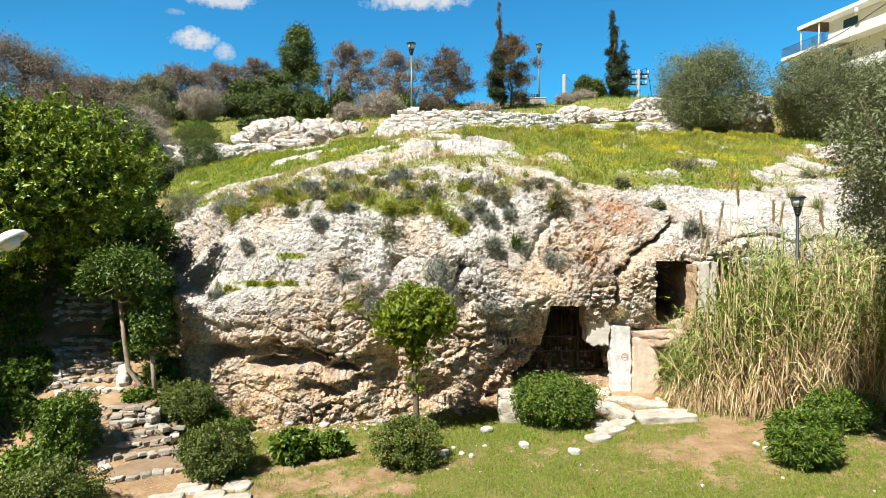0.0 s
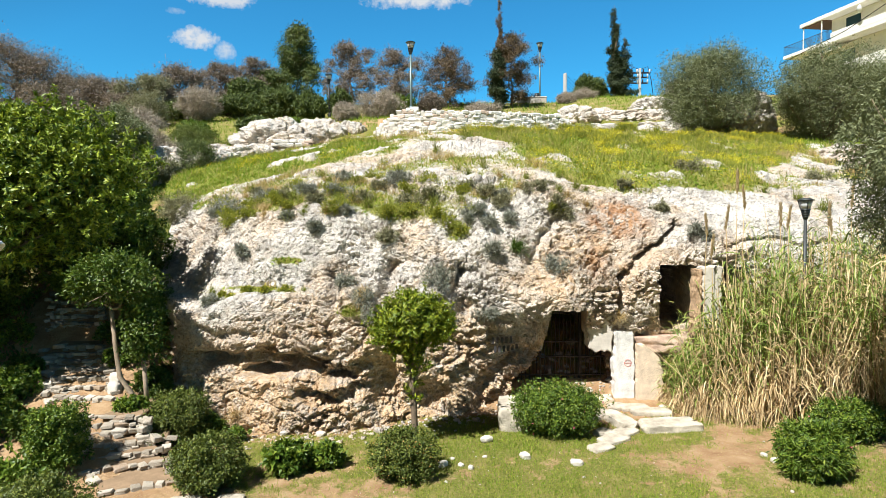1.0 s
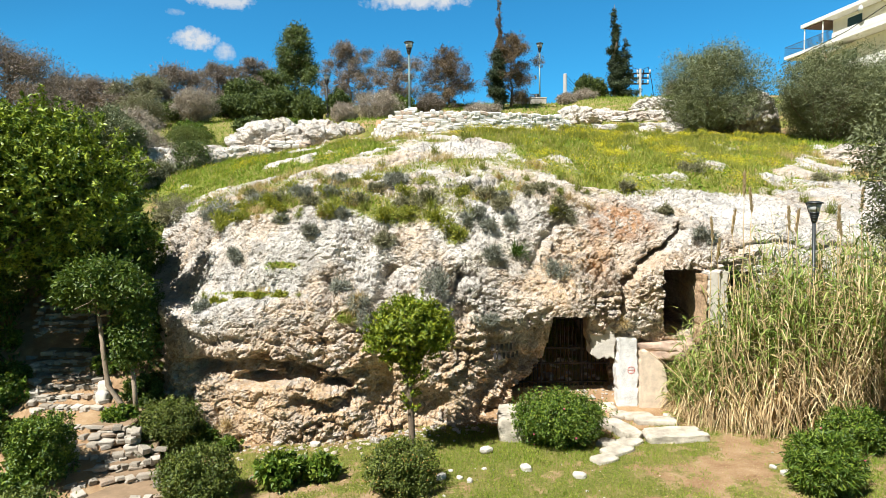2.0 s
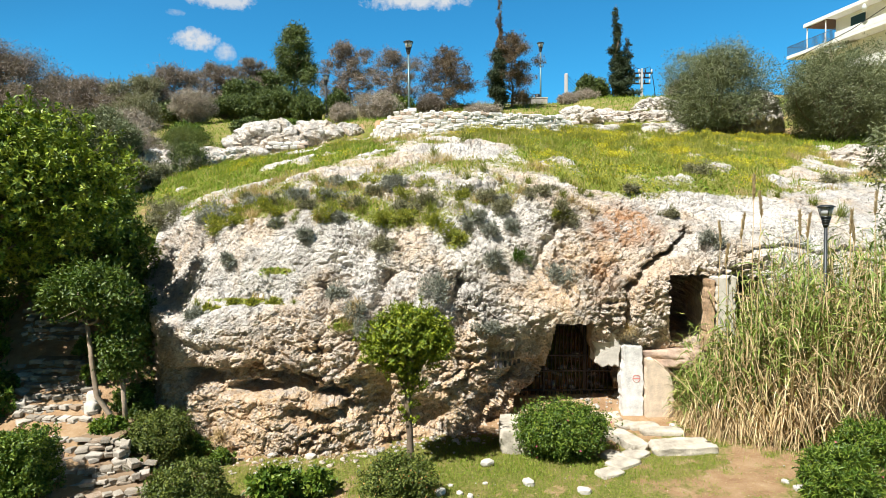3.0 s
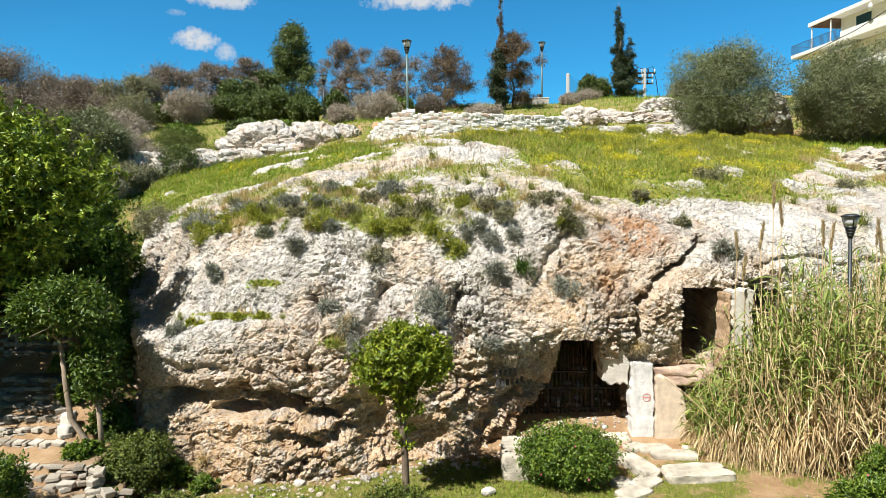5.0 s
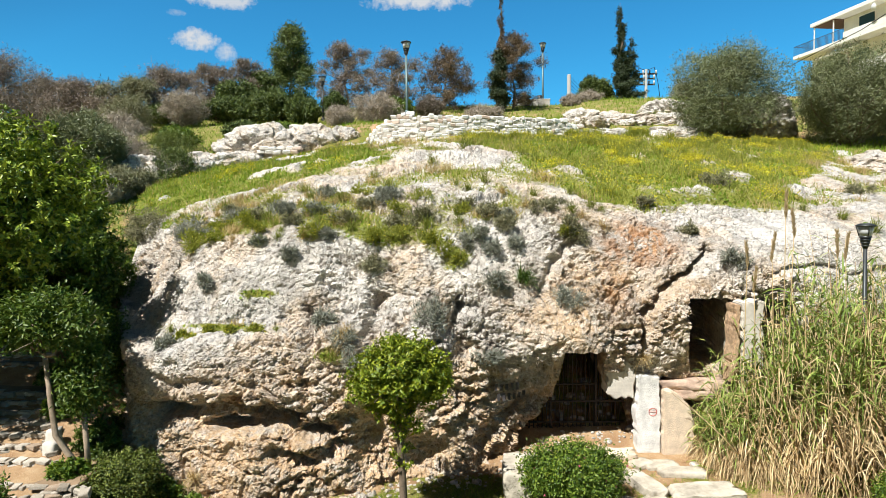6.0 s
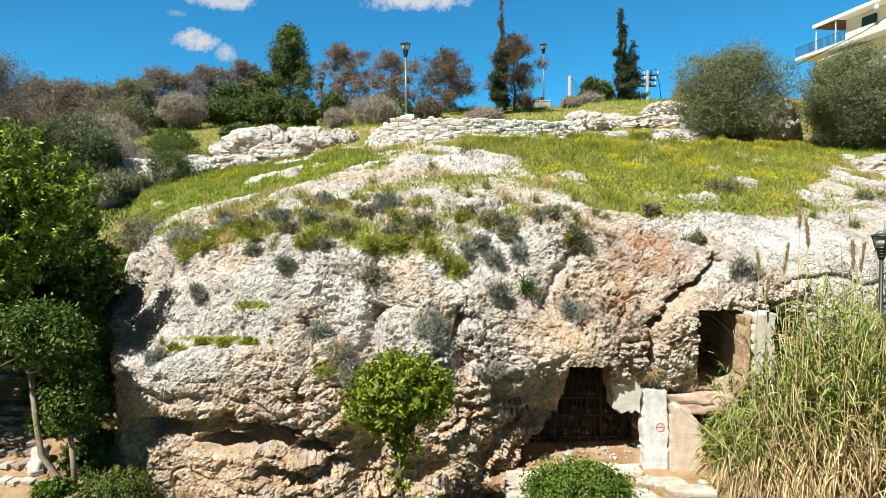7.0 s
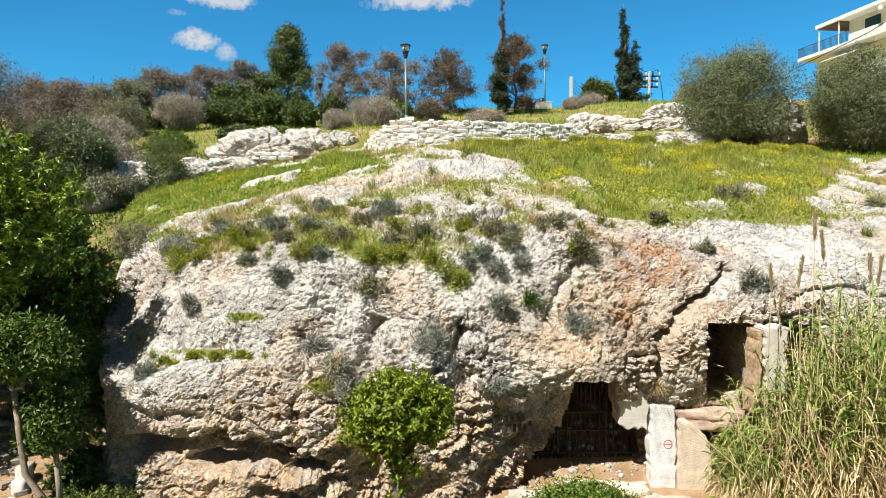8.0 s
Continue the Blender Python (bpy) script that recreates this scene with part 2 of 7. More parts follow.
# ---- materials ----
class Nodes:
    def __init__(self, name):
        self.mat = bpy.data.materials.new(name)
        self.mat.use_nodes = True
        self.t = self.mat.node_tree
        self.bsdf = self.t.nodes["Principled BSDF"]
        self.where = self.t.nodes.new("ShaderNodeTexCoord").outputs["Object"]

    def node(self, kind, **values):
        n = self.t.nodes.new(kind)
        for k, v in values.items():
            n.inputs[k].default_value = v
        return n

    def link(self, a, b):
        self.t.links.new(a, b)

    def noise(self, scale, detail=6.0, rough=0.6, warp=0.0, stretch=None):
        n = self.node("ShaderNodeTexNoise", Scale=scale, Detail=detail, Roughness=rough, Distortion=warp)
        src = self.where
        if stretch:
            mp = self.node("ShaderNodeMapping", Scale=stretch)
            self.link(src, mp.inputs[0])
            src = mp.outputs[0]
        self.link(src, n.inputs["Vector"])
        return n.outputs["Fac"]

    def ramp(self, fac, stops):
        n = self.t.nodes.new("ShaderNodeValToRGB")
        el = n.color_ramp.elements
        while len(el) < len(stops):
            el.new(0.5)
        for e, (p, c) in zip(el, stops):
            e.position, e.color = p, (*c, 1) if len(c) == 3 else c
        self.link(fac, n.inputs[0])
        return n.outputs[0]

    def span(self, fac, a, b, lo=0.0, hi=1.0):
        n = self.t.nodes.new("ShaderNodeMapRange")
        for i, v in enumerate((a, b, lo, hi), 1):
            n.inputs[i].default_value = v
        self.link(fac, n.inputs[0])
        return n.outputs[0]

    def mix(self, fac, a, b, blend="MIX"):
        n = self.t.nodes.new("ShaderNodeMix")
        n.data_type, n.blend_type = "RGBA", blend
        for i, v in ((0, fac), (6, a), (7, b)):
            if isinstance(v, (int, float)):
                n.inputs[i].default_value = v
            elif isinstance(v, tuple):
                n.inputs[i].default_value = (*v, 1)
            else:
                self.link(v, n.inputs[i])
        return n.outputs[2]

    def math(self, op, a, b=0.0):
        n = self.t.nodes.new("ShaderNodeMath")
        n.operation = op
        for i, v in ((0, a), (1, b)):
            if isinstance(v, (int, float)):
                n.inputs[i].default_value = v
            else:
                self.link(v, n.inputs[i])
        return n.outputs[0]

    def attribute(self, name):
        n = self.t.nodes.new("ShaderNodeAttribute")
        n.attribute_name = name
        return n.outputs["Fac"]

    def bump(self, height, strength, distance):
        n = self.node("ShaderNodeBump", Strength=strength, Distance=distance)
        self.link(height, n.inputs["Height"])
        self.link(n.outputs[0], self.bsdf.inputs["Normal"])

    def done(self, color, rough=0.8, metal=0.0, spec=0.3):
        b = self.bsdf
        if isinstance(color, tuple):
            b.inputs["Base Color"].default_value = (*color, 1)
        else:
            self.link(color, b.inputs["Base Color"])
        if isinstance(rough, (int, float)):
            b.inputs["Roughness"].default_value = rough
        else:
            self.link(rough, b.inputs["Roughness"])
        b.inputs["Metallic"].default_value = metal
        b.inputs["Specular IOR Level"].default_value = spec
        return self.mat


def rock_material(name="limestone", plain=False):
    n = Nodes(name)
    big, mid, fine, grain = n.noise(0.5, 5, 0.6, 0.6), n.noise(1.9, 8, 0.7, 0.5), n.noise(9, 9, 0.75, 0.3), n.noise(48, 7, 0.75)
    col = n.ramp(mid, [(0.34, (0.33, 0.295, 0.25)), (0.43, (0.57, 0.52, 0.45)), (0.54, (0.73, 0.68, 0.61))])
    warm = n.ramp(fine, [(0.34, (0.40, 0.23, 0.11)), (0.48, (0.64, 0.44, 0.25)), (0.66, (0.76, 0.60, 0.42))])
    col = n.mix(n.span(big, 0.47, 0.57, 0.0, 0.55), col, warm)
    if not plain:
        col = n.mix(n.math("MULTIPLY", n.attribute("rust"), n.span(mid, 0.32, 0.5, 0.35, 1.0)), col, warm)
        deep = n.ramp(fine, [(0.35, (0.30, 0.12, 0.035)), (0.6, (0.55, 0.29, 0.115))])
        col = n.mix(n.math("MULTIPLY", n.attribute("ochre"), n.span(n.noise(5, 8, 0.75, 0.5), 0.43, 0.53, 0.0, 1.0)), col, deep)
    col = n.mix(n.span(n.noise(1.1, 9, 0.74, 0.6), 0.505, 0.545, 0.0, 0.55), col, (0.36, 0.335, 0.30))
    streak = n.noise(2.6, 7, 0.7, 0.8, (1.0, 1.0, 0.28))
    col = n.mix(n.span(streak, 0.56, 0.68, 0.0, 0.5), col, (0.23, 0.215, 0.195))
    # weathered crust: pale sheets, grey lichen, dark specks
    col = n.mix(n.span(n.noise(3.2, 9, 0.75, 0.6), 0.52, 0.62, 0.0, 0.6), col, (0.76, 0.72, 0.65))
    col = n.mix(n.span(n.noise(4.5, 9, 0.75, 0.3), 0.54, 0.61, 0.0, 0.55), col, (0.25, 0.235, 0.21))
    col = n.mix(n.span(fine, 0.42, 0.35, 0.0, 0.6), col, (0.20, 0.155, 0.11))
    col = n.mix(n.span(grain, 0.43, 0.36, 0.0, 0.55), col, (0.17, 0.14, 0.11))
    col = n.mix(n.span(grain, 0.55, 0.68, 0.0, 0.5), col, (0.80, 0.76, 0.68))
    spots = n.noise(17, 9, 0.78, 0.4)
    col = n.mix(n.span(spots, 0.43, 0.40, 0.0, 0.85), col, (0.12, 0.09, 0.065))
    col = n.mix(n.span(n.noise(26, 9, 0.8, 0.2), 0.55, 0.58, 0.0, 0.45), col, (0.84, 0.81, 0.74))
    col = n.mix(n.span(n.noise(7.5, 10, 0.8, 0.5), 0.405, 0.38, 0.0, 0.8), col, (0.15, 0.135, 0.115))
    if not plain:
        col = n.mix(n.math("MULTIPLY", n.attribute("ochre"), n.span(n.noise(3.4, 9, 0.75, 0.5), 0.46, 0.52, 0.0, 0.75)), col, (0.47, 0.225, 0.085))
        col = n.mix(n.math("MULTIPLY", n.attribute("rust"), n.span(n.noise(2.8, 9, 0.75, 0.4), 0.5, 0.56, 0.0, 0.4)), col, (0.45, 0.28, 0.135))
        soil = n.ramp(fine, [(0.3, (0.13, 0.16, 0.025)), (0.5, (0.23, 0.25, 0.045)), (0.72, (0.36, 0.31, 0.12))])
        edge = n.math("ADD", n.attribute("soil"), n.span(fine, 0.3, 0.7, -0.35, 0.35))
        col = n.mix(n.span(edge, 0.38, 0.62), col, soil)
    warp = n.node("ShaderNodeVectorMath")
    warp.operation = "ADD"
    shift = n.node("ShaderNodeTexNoise", Scale=3.0, Detail=4.0)
    n.link(n.where, shift.inputs["Vector"])
    n.link(n.where, warp.inputs[0])
    n.link(shift.outputs["Color"], warp.inputs[1])
    crack = []
    for scale in (5.0, 12.0):
        v = n.node("ShaderNodeTexVoronoi", Scale=scale)
        n.link(warp.outputs[0], v.inputs["Vector"])
        crack.append(v.outputs["Distance"])
    h = n.math("ADD", fine, n.math("MULTIPLY", grain, 0.45))
    h = n.math("ADD", h, n.math("ADD", n.math("MULTIPLY", crack[0], -0.55), n.math("MULTIPLY", crack[1], -0.4)))
    h = n.math("ADD", h, n.math("MULTIPLY", n.span(spots, 0.37, 0.43), 0.35))
    n.bump(h, 1.0, 0.055)
    return n.done(col, 0.92, 0, 0.12)


def plain_material(name, color, rough=0.6, metal=0.0, var=0.25, scale=8.0, bump=0.0, spec=0.3):
    n = Nodes(name)
    dark = tuple(c * (1 - var) for c in color)
    lite = tuple(min(1, c * (1 + var * 0.6)) for c in color)
    a, b = n.noise(scale, 6, 0.65), n.noise(scale * 9, 4, 0.6)
    col = n.mix(n.span(a, 0.3, 0.7), dark, lite)
    col = n.mix(n.span(b, 0.35, 0.7, 0.0, 0.35), col, tuple(c * 0.7 for c in color))
    if bump:
        n.bump(b, 0.5, bump)
    return n.done(col, n.span(a, 0.2, 0.8, max(0, rough - 0.12), min(1, rough + 0.12)), metal, spec)


def leaf_material(name, dark, mid, light, rough=0.5, through_light=0.3, spec=0.35, scale=1.4, gain=1.55):
    n = Nodes(name)
    dark, mid, light = (tuple(c * gain for c in col) for col in (dark, mid, light))
    g = n.t.nodes.new("ShaderNodeNewGeometry")
    col = n.ramp(g.outputs["Random Per Island"], [(0.0, dark), (0.5, mid), (1.0, light)])
    col = n.mix(n.span(n.noise(scale, 4, 0.6), 0.35, 0.65, 0.0, 0.4), col, dark)
    n.done(col, rough, 0, spec)
    tr = n.node("ShaderNodeBsdfTranslucent")
    n.link(n.mix(1.0, col, (1.0, 1.0, 0.55), "MULTIPLY"), tr.inputs[0])
    m = n.node("ShaderNodeMixShader", Fac=through_light)
    n.link(n.bsdf.outputs[0], m.inputs[1])
    n.link(tr.outputs[0], m.inputs[2])
    n.link(m.outputs[0], n.t.nodes["Material Output"].inputs[0])
    return n.mat


def ground_material():
    n = Nodes("lawn_and_soil")
    big, mid, fine = n.noise(0.5, 5, 0.62, 0.5), n.noise(2.6, 6, 0.65), n.noise(22, 6, 0.7)
    grass = n.ramp(fine, [(0.3, (0.09, 0.11, 0.022)), (0.5, (0.18, 0.19, 0.04)), (0.72, (0.34, 0.29, 0.12))])
    grass = n.mix(n.span(n.noise(1.3, 6, 0.7, 0.4), 0.48, 0.62, 0.0, 0.6), grass, (0.30, 0.24, 0.09))
    soil = n.ramp(mid, [(0.3, (0.30, 0.17, 0.085)), (0.55, (0.43, 0.28, 0.15)), (0.75, (0.52, 0.38, 0.23))])
    soil = n.mix(n.span(n.noise(60, 5, 0.7), 0.55, 0.7, 0, 0.6), soil, (0.6, 0.52, 0.4))
    bare = n.math("ADD", n.attribute("bare"), n.span(n.noise(4.0, 7, 0.7), 0.3, 0.7, -0.3, 0.3))
    col = n.mix(n.span(bare, 0.38, 0.62), grass, soil)
    n.bump(n.math("ADD", fine, n.noise(70, 4, 0.7)), 0.8, 0.04)
    return n.done(col, 0.95, 0, 0.1)


ROCK = rock_material()
STONE = rock_material("pale_stone", plain=True)
PALE_BLOCK = plain_material("pale_block", (0.54, 0.48, 0.38), 0.92, 0, 0.5, 3.5, 0.06, 0.12)
GROUND = ground_material()
WHITEWASH = plain_material("old_whitewash", (0.80, 0.78, 0.73), 0.88, 0, 0.38, 5.0, 0.05, 0.12)
WHITE_STONE = plain_material("whitewashed_stone", (0.60, 0.555, 0.475), 0.9, 0, 0.35, 3.0, 0.02, 0.15)
TAN_STONE = plain_material("tan_dressed_stone", (0.74, 0.60, 0.45), 0.9, 0, 0.3, 6.0, 0.06, 0.15)
RUST_STONE = plain_material("rusty_orange_stone", (0.58, 0.40, 0.25), 0.9, 0, 0.55, 16.0, 0.08, 0.12)
LEDGE_STONE = plain_material("pinkish_ledge_stone", (0.55, 0.40, 0.30), 0.9, 0, 0.45, 5.0, 0.06, 0.12)
WALL_STONE = plain_material("dry_wall_stone", (0.60, 0.55, 0.47), 0.9, 0, 0.3, 2.2, 0.02, 0.15)
IRON = plain_material("rusty_iron", (0.045, 0.035, 0.03), 0.7, 0.6, 0.4, 14.0, 0.0)
POLE_DARK = plain_material("dark_painted_pole", (0.05, 0.055, 0.055), 0.45, 0.5, 0.2, 9.0)
POLE_GREEN = plain_material("grey_green_pole", (0.16, 0.22, 0.21), 0.45, 0.4, 0.2, 9.0)
LANTERN_GLASS = plain_material("frosted_lantern", (0.55, 0.57, 0.58), 0.2, 0, 0.1, 4.0, 0.0, 0.5)
CONCRETE = plain_material("pale_concrete", (0.55, 0.54, 0.52), 0.85, 0, 0.2, 2.0, 0.01)
BARK = plain_material("grey_brown_bark", (0.20, 0.15, 0.105), 0.9, 0, 0.4, 12.0, 0.02, 0.1)
BARK_PALE = plain_material("pale_bark", (0.36, 0.28, 0.20), 0.9, 0, 0.35, 10.0, 0.02, 0.1)
TWIG = plain_material("dead_twig", (0.27, 0.21, 0.16), 0.9, 0, 0.3, 8.0, 0, 0.1)
LEAF_ORANGE = leaf_material("citrus_leaf", (0.045, 0.08, 0.006), (0.14, 0.175, 0.012), (0.27, 0.28, 0.022), 0.42, 0.24)
LEAF_CAROB = leaf_material("carob_leaf", (0.022, 0.045, 0.006), (0.14, 0.195, 0.02), (0.30, 0.34, 0.045), 0.38, 0.18, gain=1.6)
LEAF_SMALL = leaf_material("young_tree_leaf", (0.035, 0.07, 0.01), (0.08, 0.13, 0.018), (0.15, 0.19, 0.03), 0.45, 0.28, gain=1.2)
LEAF_HEDGE = leaf_material("hedge_leaf", (0.03, 0.045, 0.008), (0.07, 0.095, 0.014), (0.15, 0.165, 0.03), 0.5, 0.2)
LEAF_BUSH = leaf_material("bright_bush_leaf", (0.024, 0.05, 0.006), (0.07, 0.12, 0.012), (0.165, 0.205, 0.026), 0.45, 0.22)
LEAF_OLIVE = leaf_material("olive_leaf", (0.078, 0.092, 0.042), (0.115, 0.13, 0.06), (0.16, 0.175, 0.085), 0.5, 0.12, gain=1.45)
LEAF_PINE = leaf_material("pine_needles", (0.022, 0.036, 0.010), (0.055, 0.08, 0.018), (0.12, 0.145, 0.035), 0.6, 0.15, gain=1.7)
LEAF_CYPRESS = leaf_material("cypress_scale", (0.012, 0.022, 0.01), (0.028, 0.042, 0.016), (0.055, 0.07, 0.028), 0.65, 0.08)
LEAF_BROWN = leaf_material("withered_needles", (0.09, 0.073, 0.061), (0.18, 0.148, 0.124), (0.29, 0.235, 0.19), 0.8, 0.15, 0.1, gain=1.35)
LEAF_RUSSET = leaf_material("russet_needles", (0.07, 0.055, 0.035), (0.135, 0.10, 0.065), (0.22, 0.155, 0.10), 0.8, 0.15, 0.1, gain=1.25)
LEAF_DUSTY = leaf_material("dusty_green_needles", (0.075, 0.078, 0.045), (0.13, 0.13, 0.075), (0.20, 0.19, 0.12), 0.75, 0.15, 0.1, gain=1.7)
LEAF_GREYBUSH = leaf_material("leafless_grey_twigs", (0.12, 0.10, 0.08), (0.21, 0.18, 0.145), (0.31, 0.27, 0.22), 0.85, 0.1, 0.1, gain=1.8)
LEAF_SAGE = leaf_material("silver_shrub", (0.10, 0.105, 0.085), (0.19, 0.195, 0.16), (0.30, 0.30, 0.25), 0.8, 0.12, 0.1)
LEAF_DARKSHRUB = leaf_material("dark_heather_shrub", (0.07, 0.07, 0.04), (0.16, 0.155, 0.09), (0.28, 0.26, 0.16), 0.8, 0.15, 0.1)
GRASS_MEADOW = leaf_material("meadow_grass", (0.105, 0.13, 0.02), (0.20, 0.215, 0.034), (0.34, 0.335, 0.08), 0.6, 0.4, 0.2, 0.9)
GRASS_GREEN = leaf_material("fresh_grass", (0.08, 0.145, 0.012), (0.15, 0.22, 0.02), (0.25, 0.30, 0.045), 0.6, 0.35, 0.2, 1.2)
GRASS_WILD = leaf_material("wild_grass", (0.09, 0.12, 0.02), (0.18, 0.20, 0.04), (0.30, 0.30, 0.09), 0.6, 0.3, 0.2, 1.2, gain=1.4)
GRASS_DEEP = leaf_material("deep_green_blades", (0.03, 0.06, 0.012), (0.06, 0.11, 0.02), (0.12, 0.17, 0.035), 0.55, 0.2, 0.3)
GRASS_DRY = leaf_material("dry_grass", (0.20, 0.14, 0.065), (0.33, 0.25, 0.12), (0.47, 0.38, 0.2), 0.75, 0.25, 0.15)
PETAL_YELLOW = leaf_material("yellow_petal", (0.50, 0.43, 0.015), (0.66, 0.58, 0.03), (0.75, 0.68, 0.08), 0.6, 0.35, 0.2, gain=1.0)
PETAL_PINK = leaf_material("pink_petal", (0.45, 0.08, 0.16), (0.55, 0.12, 0.2), (0.62, 0.2, 0.28), 0.6, 0.3, 0.2, gain=1.0)
BUD_ORANGE = leaf_material("orange_bud", (0.45, 0.2, 0.06), (0.52, 0.3, 0.1), (0.6, 0.42, 0.18), 0.6, 0.3, 0.2, gain=1.0)
REED_GREEN = leaf_material("reed_leaf", (0.075, 0.12, 0.02), (0.15, 0.20, 0.04), (0.27, 0.30, 0.085), 0.5, 0.3, 0.3, 0.8)
REED_DRY = leaf_material("dry_reed", (0.19, 0.125, 0.06), (0.42, 0.31, 0.16), (0.66, 0.53, 0.32), 0.7, 0.2, 0.2, 1.0, gain=1.4)
PLUME = leaf_material("reed_plume", (0.42, 0.31, 0.16), (0.55, 0.43, 0.25), (0.66, 0.55, 0.36), 0.8, 0.35, 0.1, gain=1.0)
# ---- the rock: lofted through contour lines, left flank to far right ----
def spline(rows, s):
    """Smooth curve through rows (n, k) at the parameters s in 0..n-1."""
    rows = np.asarray(rows, float)
    n = len(rows)
    i = np.clip(np.floor(s).astype(int), 0, n - 2)
    f = (s - i)[:, None]
    a, b, c, d = rows[np.maximum(i - 1, 0)], rows[i], rows[i + 1], rows[np.minimum(i + 2, n - 1)]
    m0, m1 = (c - a) / 2, (d - b) / 2
    return (2 * f**3 - 3 * f**2 + 1) * b + (f**3 - 2 * f**2 + f) * m0 + (-2 * f**3 + 3 * f**2) * c + (f**3 - f**2) * m1


FOOT = [(-8.8, 18.5, 1.2), (-6.6, 15.0, 0.3), (-5.5, 12.7, -0.5), (-4.3, 12.4, -0.5), (-3.0, 12.2, -0.4), (-1.9, 12.45, -0.4), (-0.6, 13.05, -0.4), (0.7, 13.45, -0.4), (2.2, 14.45, -0.4), (4.0, 14.6, -0.3), (6.0, 14.4, -0.3), (9.0, 14.2, -0.3), (15.0, 15.0, 0.0)]
HIP = [(-8.7, 18.2, 2.0), (-6.7, 14.7, 1.1), (-5.55, 12.82, 0.75), (-4.4, 12.65, 0.62), (-3.1, 12.3, 0.7), (-1.9, 12.55, 0.8), (-0.7, 13.05, 0.9), (0.7, 13.4, 0.9), (2.2, 14.3, 1.0), (4.0, 14.4, 1.0), (6.0, 14.3, 1.0), (9.0, 14.2, 1.1), (15.0, 15.0, 1.5)]
BELLY = [(-8.6, 18.0, 2.5), (-6.5, 14.5, 1.75), (-5.5, 12.95, 1.65), (-4.4, 12.62, 1.68), (-3.2, 12.6, 1.65), (-1.8, 12.78, 1.7), (-0.5, 13.12, 1.7), (0.7, 13.4, 1.6), (2.0, 13.65, 1.75), (4.0, 13.9, 1.8), (6.0, 14.2, 1.9), (9.0, 14.3, 2.0), (15.0, 15.0, 2.5)]
LEDGE = [(-8.5, 17.9, 2.9), (-6.5, 14.3, 2.4), (-5.35, 12.85, 2.35), (-4.45, 12.75, 2.5), (-3.25, 12.9, 2.55), (-1.85, 13.1, 2.55), (-0.5, 13.1, 2.5), (0.7, 13.25, 2.4), (2.0, 13.4, 2.35), (3.75, 13.65, 2.6), (5.5, 13.8, 3.15), (9.0, 14.4, 3.1), (15.0, 15.2, 3.5)]
STEP = [(-8.4, 17.9, 3.2), (-6.5, 15.2, 2.65), (-5.25, 13.7, 2.6), (-4.35, 13.6, 2.75), (-3.25, 13.6, 2.85), (-1.85, 13.5, 2.95), (-0.5, 13.5, 3.1), (0.8, 13.5, 3.0), (2.1, 13.8, 3.05), (3.8, 14.1, 3.3), (5.6, 14.1, 3.6), (9.0, 14.7, 3.8), (15.0, 15.6, 4.2)]
FACE = [(-8.3, 18.2, 3.85), (-6.7, 16.6, 3.75), (-5.25, 14.6, 3.7), (-4.2, 14.1, 3.85), (-3.0, 13.95, 4.0), (-2.0, 14.1, 4.05), (-0.5, 14.0, 4.0), (0.9, 14.0, 3.7), (2.2, 14.4, 4.05), (3.9, 14.55, 4.1), (6.0, 14.7, 4.15), (9.0, 15.4, 4.4), (15.5, 17.0, 4.8)]
BROW = [(-8.6, 19.2, 4.45), (-6.3, 16.8, 4.55), (-5.1, 15.4, 4.5), (-4.1, 14.9, 4.6), (-3.0, 14.8, 4.65), (-2.0, 15.0, 4.75), (-0.5, 15.0, 4.8), (1.0, 15.0, 4.8), (2.55, 14.9, 4.8), (4.0, 15.4, 4.8), (6.3, 15.8, 4.8), (9.6, 17.0, 5.0), (15.8, 19.5, 5.3)]
SHOULDER = [(-9.5, 20.5, 5.0), (-7.3, 19.5, 5.25), (-5.1, 18.3, 5.3), (-4.0, 17.6, 5.4), (-3.0, 17.5, 5.5), (-1.9, 17.3, 5.55), (-0.4, 17.0, 5.7), (1.1, 17.0, 5.7), (2.7, 17.0, 5.6), (4.2, 17.0, 5.4), (6.5, 17.3, 5.55), (10.5, 19.5, 5.65), (16.5, 23.0, 5.9)]
SLOPE = [(-10.5, 23.5, 5.9), (-8.1, 22.6, 6.1), (-5.3, 21.6, 6.3), (-3.5, 21.1, 6.5), (-2.7, 21.0, 6.6), (-1.7, 21.0, 6.75), (-0.1, 21.0, 6.9), (1.5, 21.0, 6.85), (3.1, 21.0, 6.7), (4.9, 21.5, 6.6), (7.5, 22.0, 6.6), (11.5, 23.5, 6.75), (17.0, 27.0, 7.0)]
CREST = [(-11.5, 27.0, 6.75), (-8.9, 27.0, 7.05), (-6.4, 26.6, 7.25), (-4.8, 26.4, 7.5), (-3.2, 26.3, 7.65), (-1.7, 26.3, 7.75), (0.1, 26.3, 7.8), (1.9, 26.3, 7.85), (4.1, 26.3, 7.8), (6.4, 26.2, 7.75), (9.1, 26.0, 7.5), (13.0, 27.0, 7.5), (19.0, 32.0, 7.6)]
BACK = [(-13.0, 33.0, 7.4), (-10.4, 33.0, 7.9), (-7.6, 33.0, 8.2), (-5.6, 33.0, 8.4), (-3.6, 33.0, 8.5), (-1.9, 33.0, 8.6), (0.1, 33.0, 8.7), (2.2, 33.0, 8.8), (4.6, 33.0, 8.9), (7.2, 33.0, 8.9), (10.2, 33.0, 8.8), (15.0, 33.0, 8.8), (21.0, 38.0, 8.8)]
